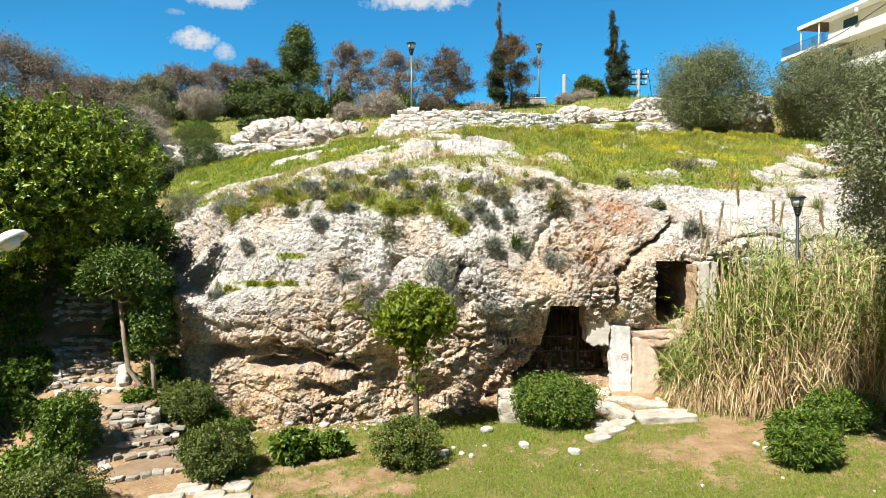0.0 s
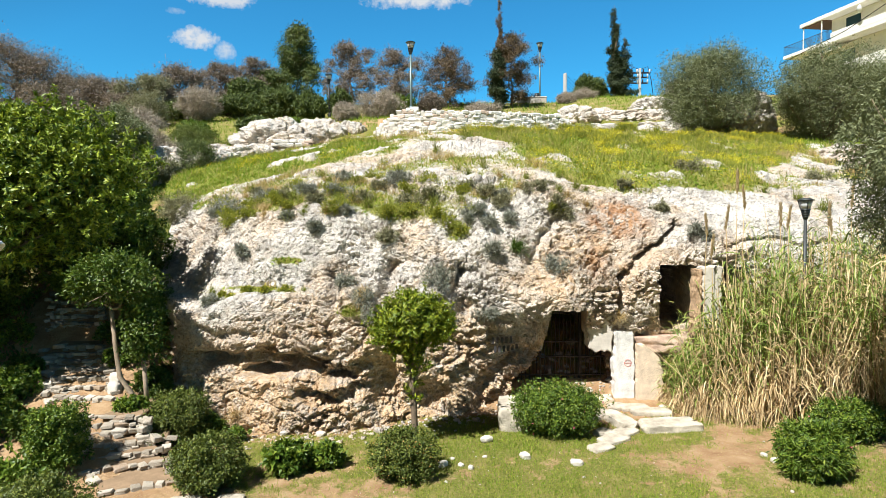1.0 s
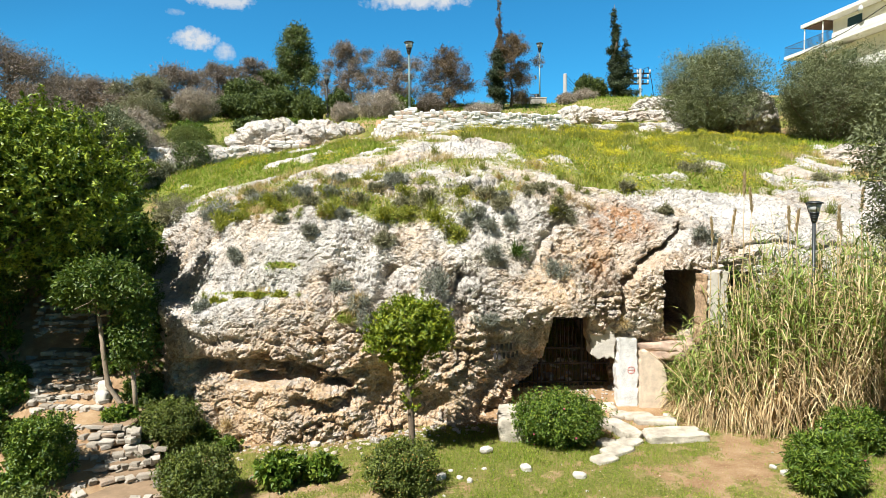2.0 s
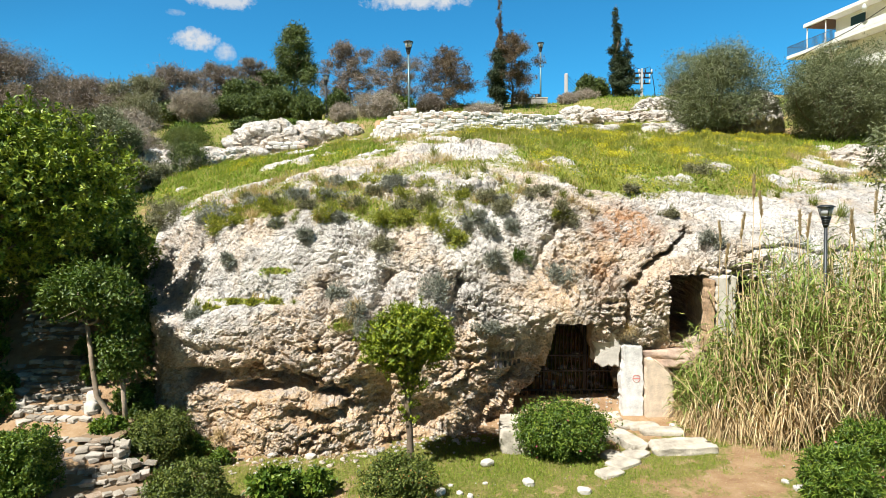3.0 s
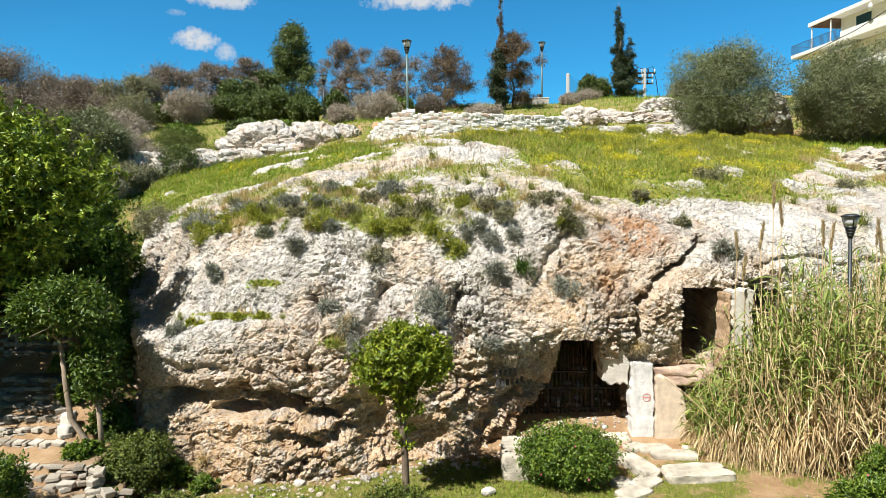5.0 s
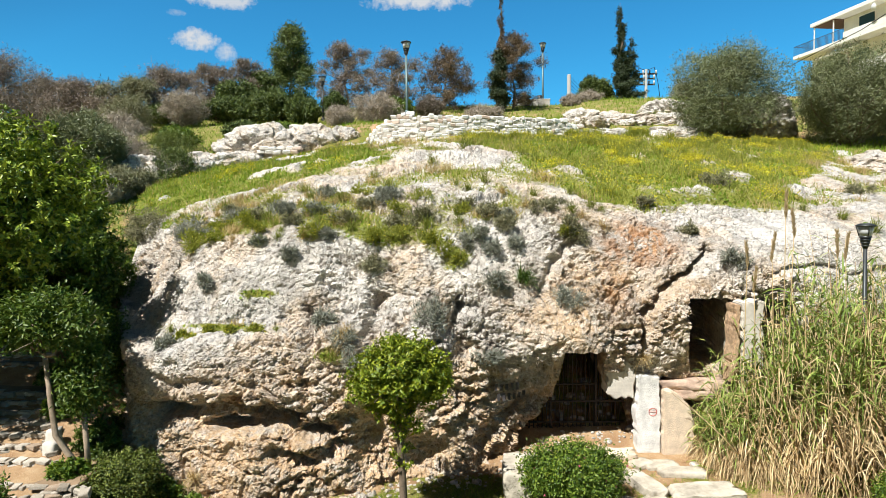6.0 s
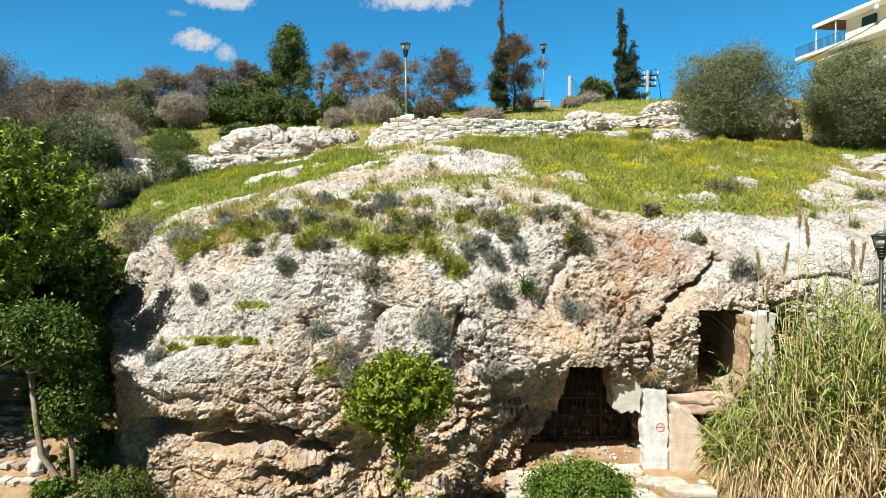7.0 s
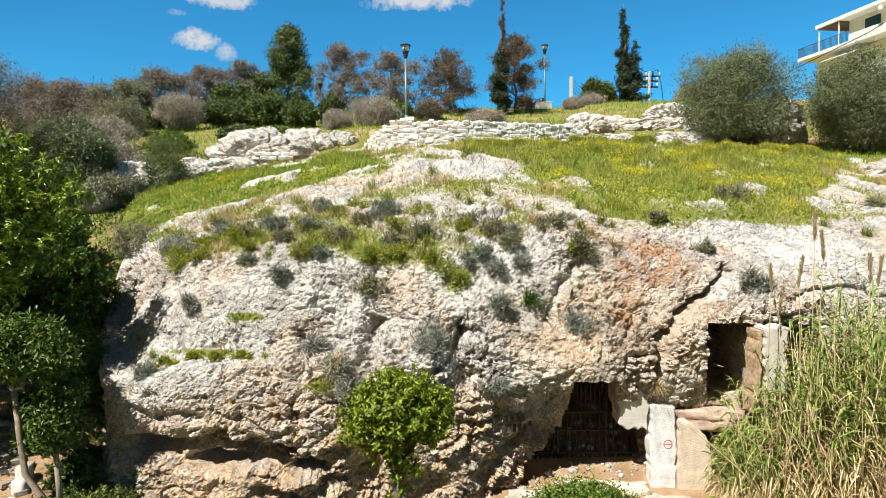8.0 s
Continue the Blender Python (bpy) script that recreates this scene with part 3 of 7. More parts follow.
RINGS = np.array([FOOT, HIP, BELLY, LEDGE, STEP, FACE, BROW, SHOULDER, SLOPE, CREST, BACK])


def loft(su, sv):
    """Grid of points: su along the rock (0..12), sv from foot to back (0..10)."""
    across = np.stack([spline(r, su) for r in RINGS])
    return np.stack([spline(across[:, i], sv) for i in range(len(su))], axis=1)


def even(ring_count, weights, n):
    """n parameters over 0..ring_count-1, with weights[i] of the share in span i."""
    w = np.cumsum([0.0] + list(weights))
    return np.interp(np.linspace(0, w[-1], n), w, np.arange(ring_count))

SU = even(13, (2.2, 2.2, 1.5, 1.4, 1.4, 1.5, 1.5, 1.6, 1.9, 2.1, 2.2, 1.0), 850)
SV = even(11, (1.6, 1.3, 1.25, 1.0, 1.4, 1.3, 1.9, 1.5, 1.0, 0.3), 500)
smooth_grid = loft(SU, SV)
NV, NU = smooth_grid.shape[:2]
du, dv = np.gradient(smooth_grid, axis=1), np.gradient(smooth_grid, axis=0)
outward = unit(np.cross(du, dv)).reshape(-1, 3)
P = smooth_grid.reshape(-1, 3).copy()
UU, VV = np.meshgrid(SU, SV)
UU, VV = UU.ravel(), VV.ravel()


def near_line(pts, px, pz):
    """Distance in the face's plane from (px, pz) to a polyline."""
    best = np.full(len(px), 9.0)
    for (ax, az), (bx, bz) in zip(pts[:-1], pts[1:]):
        t = np.clip(((px - ax) * (bx - ax) + (pz - az) * (bz - az)) / ((bx - ax) ** 2 + (bz - az) ** 2), 0, 1)
        best = np.minimum(best, np.hypot(px - ax - t * (bx - ax), pz - az - t * (bz - az)))
    return best


def inside(poly, px, pz):
    hit = np.zeros(len(px), bool)
    for (ax, az), (bx, bz) in zip(poly, poly[1:] + poly[:1]):
        cross = (az > pz) != (bz > pz)
        with np.errstate(divide="ignore", invalid="ignore"):
            hit ^= cross & (px < (bx - ax) * (pz - az) / (bz - az) + ax)
    return hit


steep = 1 - step01(5.3, 6.6, VV)
hill = 1 - steep
wav = fractal(P * 0.9, 3, 60)
# where soil and grass cover the hill
soil = np.zeros(len(P))
X, Y, Z = P.T
meadow = step01(0, 0.6, Y - 15.3 - 0.09 * (X - 2.4)) * step01(0, 1.0, X - (2.7 - (Y - 15.3) * 0.36)) * step01(0, 2.0, 8.5 + (Y - 16) * 0.75 - X)
band = step01(-0.8, 0.8, (Y - 19.2) - 0.12 * (X + 7) ** 1) * step01(0, 1.2, -1.6 - 0.9 * (Y - 23) * 0.25 - X) * step01(0, 1.2, 27.2 - Y)
mixed = step01(5.55, 6.2, VV) * 0.41
soil = np.maximum.reduce([meadow * 0.95, band * 0.9, mixed])
soil = soil + wav * np.where(meadow > 0.6, 0.22, 0.7)
outcrop = fractal(P * [0.35, 0.35, 0.5], 3, 71)
soil = soil - step01(0.08, 0.34, outcrop) * np.where(meadow > 0.8, 0.55, 0.95) * hill
soil = np.clip(soil, 0, 1) * step01(5.55, 6.1, VV)
# green strips on the ledge and spots on the face
for cx, cz, rx, rz in ((-4.3, 2.72, 0.9, 0.06), (-3.6, 3.3, 0.45, 0.09), (-2.0, 2.3, 0.3, 0.14), (-0.9, 4.45, 1.5, 0.36), (-2.4, 4.75, 1.6, 0.22), (1.3, 4.75, 0.9, 0.16), (-4.7, 4.55, 0.9, 0.2), (0.2, 3.9, 0.35, 0.25), (-5.7, 4.5, 0.7, 0.25), (-2.0, 4.6, 0.9, 0.15), (-3.6, 4.75, 0.7, 0.18)):
    spot = np.exp(-(((X - cx) / rx) ** 2 + ((Z - cz) / rz) ** 2) ** 2)
    soil = np.maximum(soil, spot * (0.62 + wav * 0.9))
soil = np.clip(soil, 0, 1)
bare_rock = 1 - step01(0.35, 0.65, soil)

# relief: lumps, broken blocks, pits
q = P + np.stack([gradient_noise(P * 0.8, 5), gradient_noise(P * 0.8, 6), gradient_noise(P * 0.8, 7)], axis=1) * 0.16
lumps = fractal(q * [0.9, 0.9, 1.1], 3, 11)
d1, d2, idn = cells(q * [1.5, 1.5, 2.0], 21)
block = (idn - 0.5) * 0.16 - 0.10 * (1 - step01(0.02, 0.16, d2 - d1))
e1, e2, ide = cells(q * [4.2, 4.2, 5.4] + 3.1, 22)
chunk = (ide - 0.5) * 0.075 - 0.028 * (1 - step01(0.02, 0.2, e2 - e1))
rough = fractal(q * [3.1, 3.1, 3.9], 6, 31, 0.64, ridged=True)
pit = fractal(q * 9.0, 3, 41, 0.6)
broken = 0.12 + 0.88 * step01(-0.12, 0.36, fractal(P * 0.62 + 9, 3, 51) + 0.15 * step01(2.9, 1.2, Z))
smooth_slab = step01(5.6, 6.8, X) * step01(3.2, 3.6, Z) * (1 - step01(5.2, 6.0, VV)) * 0.75 + 0.5 * np.exp(-((((X + 3.6) / 1.5) ** 2 + ((Z - 3.5) / 0.55) ** 2) ** 2)) + 0.5 * np.exp(-((((X + 4.1) / 1.1) ** 2 + ((Z - 0.6) / 0.5) ** 2) ** 2))
strength = np.where(hill > 0.5, 1.15, 1.0) * (1 - smooth_slab) * (1 - 0.6 * step01(9.0, 11.5, X))
tilt = Z + 0.22 * lumps + 0.12 * X + 0.35 * fractal(P * [1.2, 1.2, 0.9], 4, 44)
saw = 0.6 - (tilt * 1.9) % 1.0
saw2 = 0.6 - (tilt * 4.7 + 0.5 * gradient_noise(P * 1.5, 45)) % 1.0
jag = fractal(q * 5.5 + 2, 4, 36, 0.65, ridged=True)
k1, _, idk = cells(q * [8.5, 8.5, 10.0] + 5.7, 23)
knob = (0.45 - k1) * 0.03 + (idk - 0.5) * 0.045
m1 = cells(P * [17.0, 17.0, 20.0] + 1.3, 24)[0]
knob = knob + (0.45 - m1) * 0.025
pock = step01(0.16, 0.30, fractal(q * [2.6, 2.6, 3.6] + 31, 4, 37, 0.6)) * 0.13 + step01(0.16, 0.27, fractal(q * [6.5, 6.5, 8.5] + 11, 3, 38, 0.6)) * 0.08 + step01(0.16, 0.3, fractal(q * 12.5 + 23, 2, 39, 0.6)) * 0.035
relief = 0.17 * lumps + broken * (block + chunk) + 0.10 * (rough - 0.2) * (0.35 + 0.65 * broken) + 0.045 * (jag - 0.2) * (0.3 + broken) + 0.05 * pit * (0.3 + broken) - pock * (0.4 + 0.75 * broken) + knob * (0.3 + broken)
bedded = step01(0.0, 0.4, fractal(P * [1.3, 1.3, 2.0] + 5, 2, 47)) * steep
strata = 0.02 * gradient_noise(P * [1.0, 1.0, 7.0], 46) * steep + (0.028 * saw + 0.03 * saw2) * bedded
disp = (relief + strata) * strength
disp = disp * (0.25 + 0.75 * bare_rock) + hill * 0.22 * (step01(0.05, 0.45, outcrop) - 0.4) + hill * (1 - bare_rock) * 0.05 * wav
fade = step01(0.0, 0.4, VV) * step01(0.0, 0.25, UU)
P += outward * (disp * fade)[:, None]
X, Y, Z = P.T

# creases and hollows worn into the face (x, z along the face)
face = steep > 0.3
fx, fy, fz = X[face], Y[face], Z[face]
fp = P[face]
wob_x, wob_z, wob_w = 0.16 * fractal(fp * 2.6, 3, 81), 0.16 * fractal(fp * 2.6, 3, 82), 1 + 0.6 * gradient_noise(fp * 2, 83)
for line, width, depth in (([(5.25, 4.02), (4.75, 3.62), (4.1, 3.15), (3.78, 2.75), (3.72, 2.2)], 0.06, 0.4), ([(6.1, 3.35), (6.6, 3.62), (7.4, 3.66), (8.1, 3.5), (9.4, 3.6)], 0.05, 0.13), ([(-1.25, 3.2), (-1.35, 2.6), (-1.2, 2.35)], 0.16, 0.35), ([(0.25, 3.0), (0.15, 2.6), (0.35, 2.3)], 0.16, 0.5), ([(-2.55, 3.0), (-2.4, 2.5)], 0.1, 0.22), ([(-5.1, 1.28), (-4.2, 1.4), (-3.3, 1.36), (-2.8, 1.2)], 0.17, 0.42), ([(-3.4, 1.42), (-2.9, 1.2), (-2.2, 1.05), (-1.7, 1.2)], 0.11, 0.28), ([(-3.0, 0.72), (-2.3, 0.62), (-1.8, 0.8)], 0.10, 0.28), ([(-5.2, 2.0), (-4.7, 1.85), (-4.0, 1.9)], 0.08, 0.12), ([(0.6, 0.45), (1.0, 0.95), (1.5, 1.25)], 0.12, 0.2), ([(2.6, 4.3), (2.1, 3.7), (1.8, 3.2)], 0.08, 0.14)):
    gap = near_line(line, fx + wob_x, fz + wob_z) * wob_w
    Y[face] += depth * np.exp(-((gap / width) ** 2))
for cx, cz, rx, rz, depth in ((-1.35, 0.75, 0.3, 0.6, 0.45), (-3.72, 1.12, 0.5, 0.12, 0.85), (-2.35, 0.98, 0.28, 0.1, 0.45), (-5.0, 1.3, 0.5, 0.22, 0.3), (0.95, 0.4, 0.4, 0.4, 0.12), (4.95, 1.12, 0.42, 0.3, 0.9), (-0.55, 0.4, 0.5, 0.35, 0.3)):
    hole = (((X - cx) / rx) ** 2 + ((Z - cz) / rz) ** 2) ** 1.6
    Y += np.where(face, depth * np.exp(-hole) * (1 + 0.5 * lumps), 0)
# the gated cave mouth and the two cut niches, real chambers behind the face
MOUTH = [(2.2, 2.2), (3.02, 2.17), (3.06, 1.5), (3.2, 1.36), (3.6, 1.3), (3.75, -0.2), (1.32, -0.2), (1.38, 0.55), (1.62, 0.74), (1.92, 0.92), (2.1, 1.25)]
NICHE = [(4.6, 3.14), (5.5, 3.14), (5.5, 1.7), (4.72, 1.64), (4.62, 2.3)]
NICHE_FAR = [(5.78, 3.12), (6.6, 3.05), (6.6, 1.7), (5.8, 1.7)]
for poly, deep in ((MOUTH, 21.0), (NICHE, 17.2), (NICHE_FAR, 16.4)):
    # a slightly ragged outline, onto which the rim is drawn so that the edge is clean
    rag = np.random.default_rng(5)
    rim = []
    for (ax, az), (bx, bz) in zip(poly, poly[1:] + poly[:1]):
        m = max(1, int(math.hypot(bx - ax, bz - az) / 0.11))
        rim += [(ax + (bx - ax) * k / m + rag.normal() * (0.014 if k else 0), az + (bz - az) * k / m + rag.normal() * (0.014 if k else 0)) for k in range(m)]
    lo_x, hi_x = min(p[0] for p in poly) - 0.2, max(p[0] for p in poly) + 0.2
    lo_z, hi_z = min(p[1] for p in poly) - 0.2, max(p[1] for p in poly) + 0.2
    zone = np.flatnonzero((VV < 4.6) & (X > lo_x) & (X < hi_x) & (Z > lo_z) & (Z < hi_z))
    zx, zz = X[zone], Z[zone]
    within = inside(rim, zx, zz)
    best, sx, sz = np.full(len(zx), 9.0), zx.copy(), zz.copy()
    for (ax, az), (bx, bz) in zip(rim, rim[1:] + rim[:1]):
        t = np.clip(((zx - ax) * (bx - ax) + (zz - az) * (bz - az)) / ((bx - ax) ** 2 + (bz - az) ** 2 + 1e-9), 0, 1)
        d = np.hypot(zx - ax - t * (bx - ax), zz - az - t * (bz - az))
        near = d < best
        best, sx, sz = np.where(near, d, best), np.where(near, ax + t * (bx - ax), sx), np.where(near, az + t * (bz - az), sz)
    draw = ~within & (best < 0.04)
    X[zone[draw]], Z[zone[draw]] = sx[draw], sz[draw]
    hit = zone[within]
    # the chamber widens behind its mouth
    mid_x = sum(p[0] for p in poly) / len(poly)
    X[hit] = mid_x + (X[hit] - mid_x) * 1.9
    Z[hit] = np.where(Z[hit] > 1.2, Z[hit] + 0.25, Z[hit])
    Y[hit] = np.maximum(Y[hit], deep + 0.15 * lumps[hit])
P = np.stack([X, Y, Z], axis=1)

rust = np.clip(step01(2.6, 1.0, Z + 0.5 * wav) * steep + 0.9 * np.exp(-(((X - 2.9) / 1.7) ** 2 + ((Z - 3.0) / 0.9) ** 2)) + 0.4 * np.exp(-(((X + 3.0) / 0.5) ** 2 + ((Z - 2.0) / 0.5) ** 2)), 0, 1)
ochre = np.exp(-((((X - 3.9) / 0.75) ** 2 + ((Z - 4.15) / 0.42) ** 2) ** 1.5)) + 0.8 * np.exp(-((((X - 3.3) / 0.3) ** 2 + ((Z - 3.3) / 0.5) ** 2) ** 1.5)) * 0.6
gi = (np.arange(NV - 1)[:, None] * NU + np.arange(NU - 1)[None, :]).ravel()
quads = np.stack([gi, gi + 1, gi + 1 + NU, gi + NU], axis=1)
rock_mesh = fast_mesh("rock_hill", P, quads, ROCK)
rock_mesh.polygons.foreach_set("use_smooth", VV[gi] > 8.0)
for key, vals in (("soil", soil), ("rust", rust), ("ochre", ochre)):
    rock_mesh.attributes.new(key, "FLOAT", "POINT").data.foreach_set("value", vals.astype(np.float32))
rock_hill = solid("rock_hill", rock_mesh, "pale weathered limestone hill with an overhanging cliff and cave mouths", "rock", kind="structure")
GRID = P.reshape(NV, NU, 3)


def on_rock(su, sv):
    """The rock's surface at a place of the loft, and its outward way."""
    i, j = int(np.argmin(np.abs(SV - sv))), int(np.argmin(np.abs(SU - su)))
    return Vector(GRID[i, j]), Vector(outward[i * NU + j])


# ---- ground: one sheet from the lawn, round and behind the rock, to the horizon ----
def wall_line(x):
    return np.interp(x, (-3.4, -2.6, -1.0, 1.0, 3.0, 5.6), (27.0, 26.35, 26.25, 26.45, 27.0, 28.1))


def height(x, y):
    x, y = np.asarray(x, float), np.asarray(y, float)
    lawn = 0.021 * np.clip(x, -12, 12)
    mid = np.interp(y, (13.3, 15, 18, 21, 23, 26.0, 26.6, 33, 36, 40, 43, 47, 55, 80, 200), (0, 0.5, 2.4, 4.4, 5.4, 6.6, 7.2, 9.4, 10.0, 10.8, 11.7, 12.8, 13.9, 15, 16))
    top = np.interp(y - wall_line(np.clip(x, -3.4, 5.6)), (0.25, 0.35, 6), (0, 8.55, 9.3)) * ((x > -3.3) & (x < 5.7))
    left = np.interp(y, (8.6, 9.8, 11.1, 12.4, 14, 15.2, 17, 20, 23, 27, 30, 33, 36, 40, 43, 47, 55, 80, 200), (0, 0.02, 0.5, 1.0, 1.72, 2.25, 3.0, 4.2, 5.4, 6.7, 8.0, 8.9, 9.9, 10.7, 11.7, 12.8, 13.9, 15, 16))
    right = np.interp(y, (13.5, 16, 20, 26, 30, 33, 40, 47, 55, 80, 200), (0, 2.5, 4.5, 7.0, 8.0, 9.6, 11.5, 13.2, 14.4, 15.5, 16))
    wl = step01(-5.0, -6.7, x)
    wr = step01(8.0, 11.0, x)
    z = mid * (1 - wl) * (1 - wr) + left * wl + right * wr
    return np.maximum(z, top) + lawn * step01(30, 15, y)


xs = np.unique(np.concatenate([-np.geomspace(12, 3000, 34)[::-1], np.arange(-12, 10.01, 0.14), np.geomspace(10, 3000, 34)]).round(3))
ys = np.unique(np.concatenate([-np.geomspace(1, 3000, 26)[::-1], np.arange(-1, 7, 0.6), np.arange(7, 16, 0.14), np.arange(16, 60, 0.5), np.geomspace(60, 3000, 24)]).round(3))
gx, gy = np.meshgrid(xs, ys)
gx, gy = gx.ravel(), gy.ravel()
gz = height(gx, gy)
gp = np.stack([gx, gy, gz], axis=1)
gz += 0.03 * fractal(gp * 0.8, 3, 101) + 0.012 * gradient_noise(gp * 4.5, 104)
gp[:, 2] = gz


# centre of each stair edge: three short flights below, two longer ones above, with earth landings between
STAIR_LINE = [(-4.98, 10.02, -0.04), (-5.52, 10.59, 0.05), (-5.7, 10.89, 0.14), (-5.83, 11.13, 0.25), (-6.21, 11.27, 0.39), (-6.33, 11.42, 0.48), (-6.43, 11.58, 0.58), (-7.2, 12.09, 0.79), (-7.4, 12.37, 0.91), (-7.56, 12.65, 1.03), (-7.87, 12.97, 1.15), (-8.0, 13.18, 1.25), (-8.14, 13.41, 1.35), (-8.28, 13.65, 1.46), (-8.85, 14.53, 1.83), (-9.0, 14.81, 1.95), (-9.15, 15.1, 2.08), (-9.34, 15.41, 2.21), (-9.54, 15.74, 2.34)]


def bare_at(x, y):
    """How bare of grass the ground is: trodden soil by the rock, the path and the thin spots of the lawn."""
    p = np.stack([np.asarray(x, float), np.asarray(y, float), np.zeros(np.shape(x))], axis=1)
    b = 0.42 + 0.5 * fractal(p * 0.6, 3, 110) + 0.7 * fractal(p * 2.3, 4, 113, 0.6)
    for cx, cy, rx, ry, k in ((3.9, 10.7, 1.1, 0.4, 0.24), (-1.5, 9.7, 1.3, 0.6, 0.3), (5.5, 11.0, 1.2, 0.9, 0.2), (-2.8, 12.65, 2.2, 0.3, 0.7), (-4.5, 12.9, 1.6, 0.5, 0.5), (0.6, 13.9, 2.2, 0.5, 0.8), (3.0, 13.8, 2.6, 0.8, 0.7), (-4.6, 9.6, 0.7, 0.8, 0.8), (0.2, 12.2, 1.6, 0.8, -0.55), (0.0, 11.2, 2.5, 0.6, -0.3), (1.5, 9.3, 2.5, 0.8, -0.35), (6.3, 12.5, 1.5, 0.8, 0.4), (-8.0, 10.4, 1.3, 0.7, 0.6), (-9.5, 13.5, 2.5, 4.0, 0.35)):
        b = b + k * np.exp(-(((p[:, 0] - cx) / rx) ** 2 + ((p[:, 1] - cy) / ry) ** 2))
    away = np.min([np.hypot(p[:, 0] - s[0], p[:, 1] - s[1]) for s in STAIR_LINE], axis=0)
    b = b - 0.06 * step01(16, 26, p[:, 1])
    return np.clip(b + step01(1.5, 0.8, away), 0, 1)


bare = bare_at(gx, gy)
nx, ny = len(xs), len(ys)
gi = (np.arange(ny - 1)[:, None] * nx + np.arange(nx - 1)[None, :]).ravel()
ground_mesh = fast_mesh("ground", gp, np.stack([gi, gi + 1, gi + 1 + nx, gi + nx], axis=1), GROUND)
ground_mesh.polygons.foreach_set("use_smooth", np.ones(len(gi), bool))
ground_mesh.attributes.new("bare", "FLOAT", "POINT").data.foreach_set("value", bare.astype(np.float32))
ground = solid("ground", ground_mesh, "patchy green lawn with bare tan soil", "ground", kind="structure")


def rest(x, y):
    return float(height(np.array([x]), np.array([y]))[0])

# ---- stonework ----
def boulder_mesh(name, size, seed, material=None, detail=3, rough=0.25, flat_top=False):
    bm = bmesh.new()
    bmesh.ops.create_icosphere(bm, subdivisions=detail, radius=1.0)
    v = np.array([p.co[:] for p in bm.verts])
    off = seed * 3.7
    cube = v / (np.abs(v).max(axis=1, keepdims=True) ** (0.85 if flat_top else 0.55))
    d = 1 + rough * fractal(v * 1.1 + off, 2, seed) + rough * 0.5 * fractal(v * 3.2 + off, 3 if detail < 5 else 5, seed + 9, 0.65, ridged=True)
    if detail >= 5:
        q = v * np.asarray(size) * 0.5
        d = 1 + rough * 0.9 * fractal(q * 0.9 + off, 3, seed) + rough * 0.45 * fractal(q * 2.6 + off, 5, seed + 9, 0.62, ridged=True)
        f1, f2, idc = cells(q * 1.7 + off, seed)
        d += rough * (0.4 * (idc - 0.5) - 0.25 * (1 - step01(0.02, 0.2, f2 - f1)))
        cube = v
    c = cube * d[:, None]
    if flat_top:
        c[:, 2] = np.minimum(c[:, 2], 0.7 + 0.08 * gradient_noise(v * 3 + off, 3))
    c *= np.asarray(size) / 2
    for p, co in zip(bm.verts, c):
        p.co = co
    return from_bm(name, bm, material or STONE, smooth=detail in (3, 4))


def stone_block(name, size, seed, material, worn=0.2):
    """A roughly squared wall stone, worn at the edges."""
    r = np.random.default_rng(seed)
    bm = bmesh.new()
    bmesh.ops.create_cube(bm, size=1.0)
    for p in bm.verts:
        p.co = Vector([p.co[i] * size[i] * (1 + r.uniform(-0.32, 0.12)) for i in range(3)])
    bmesh.ops.bevel(bm, geom=bm.edges[:], offset=min(size) * worn, segments=1, affect="EDGES")
    return from_bm(name, bm, material)


def random_stone_material(name, dark, mid, light, accent):
    n = Nodes(name)
    info = n.t.nodes.new("ShaderNodeObjectInfo")
    base = n.ramp(info.outputs["Random"], [(0.0, accent), (0.10, accent), (0.14, dark), (0.5, mid), (1.0, light)])
    col = n.mix(n.span(n.noise(7, 7, 0.7), 0.42, 0.68, 0, 0.5), base, tuple(c * 0.55 for c in mid))
    col = n.mix(n.span(n.noise(38, 6, 0.7), 0.5, 0.7, 0, 0.4), col, (0.75, 0.7, 0.62))
    n.bump(n.noise(24, 7, 0.7), 0.7, 0.04)
    return n.done(col, 0.92, 0, 0.15)


WALL_PIECE = random_stone_material("dry_wall_piece", (0.60, 0.56, 0.50), (0.72, 0.69, 0.63), (0.82, 0.80, 0.75), (0.62, 0.47, 0.37))
# stair stone colours are lowered to include some of the tree's shade
STEP_PIECE = random_stone_material("stair_piece_shade_toned", (0.26, 0.22, 0.165), (0.39, 0.34, 0.265), (0.58, 0.52, 0.43), (0.34, 0.25, 0.17))

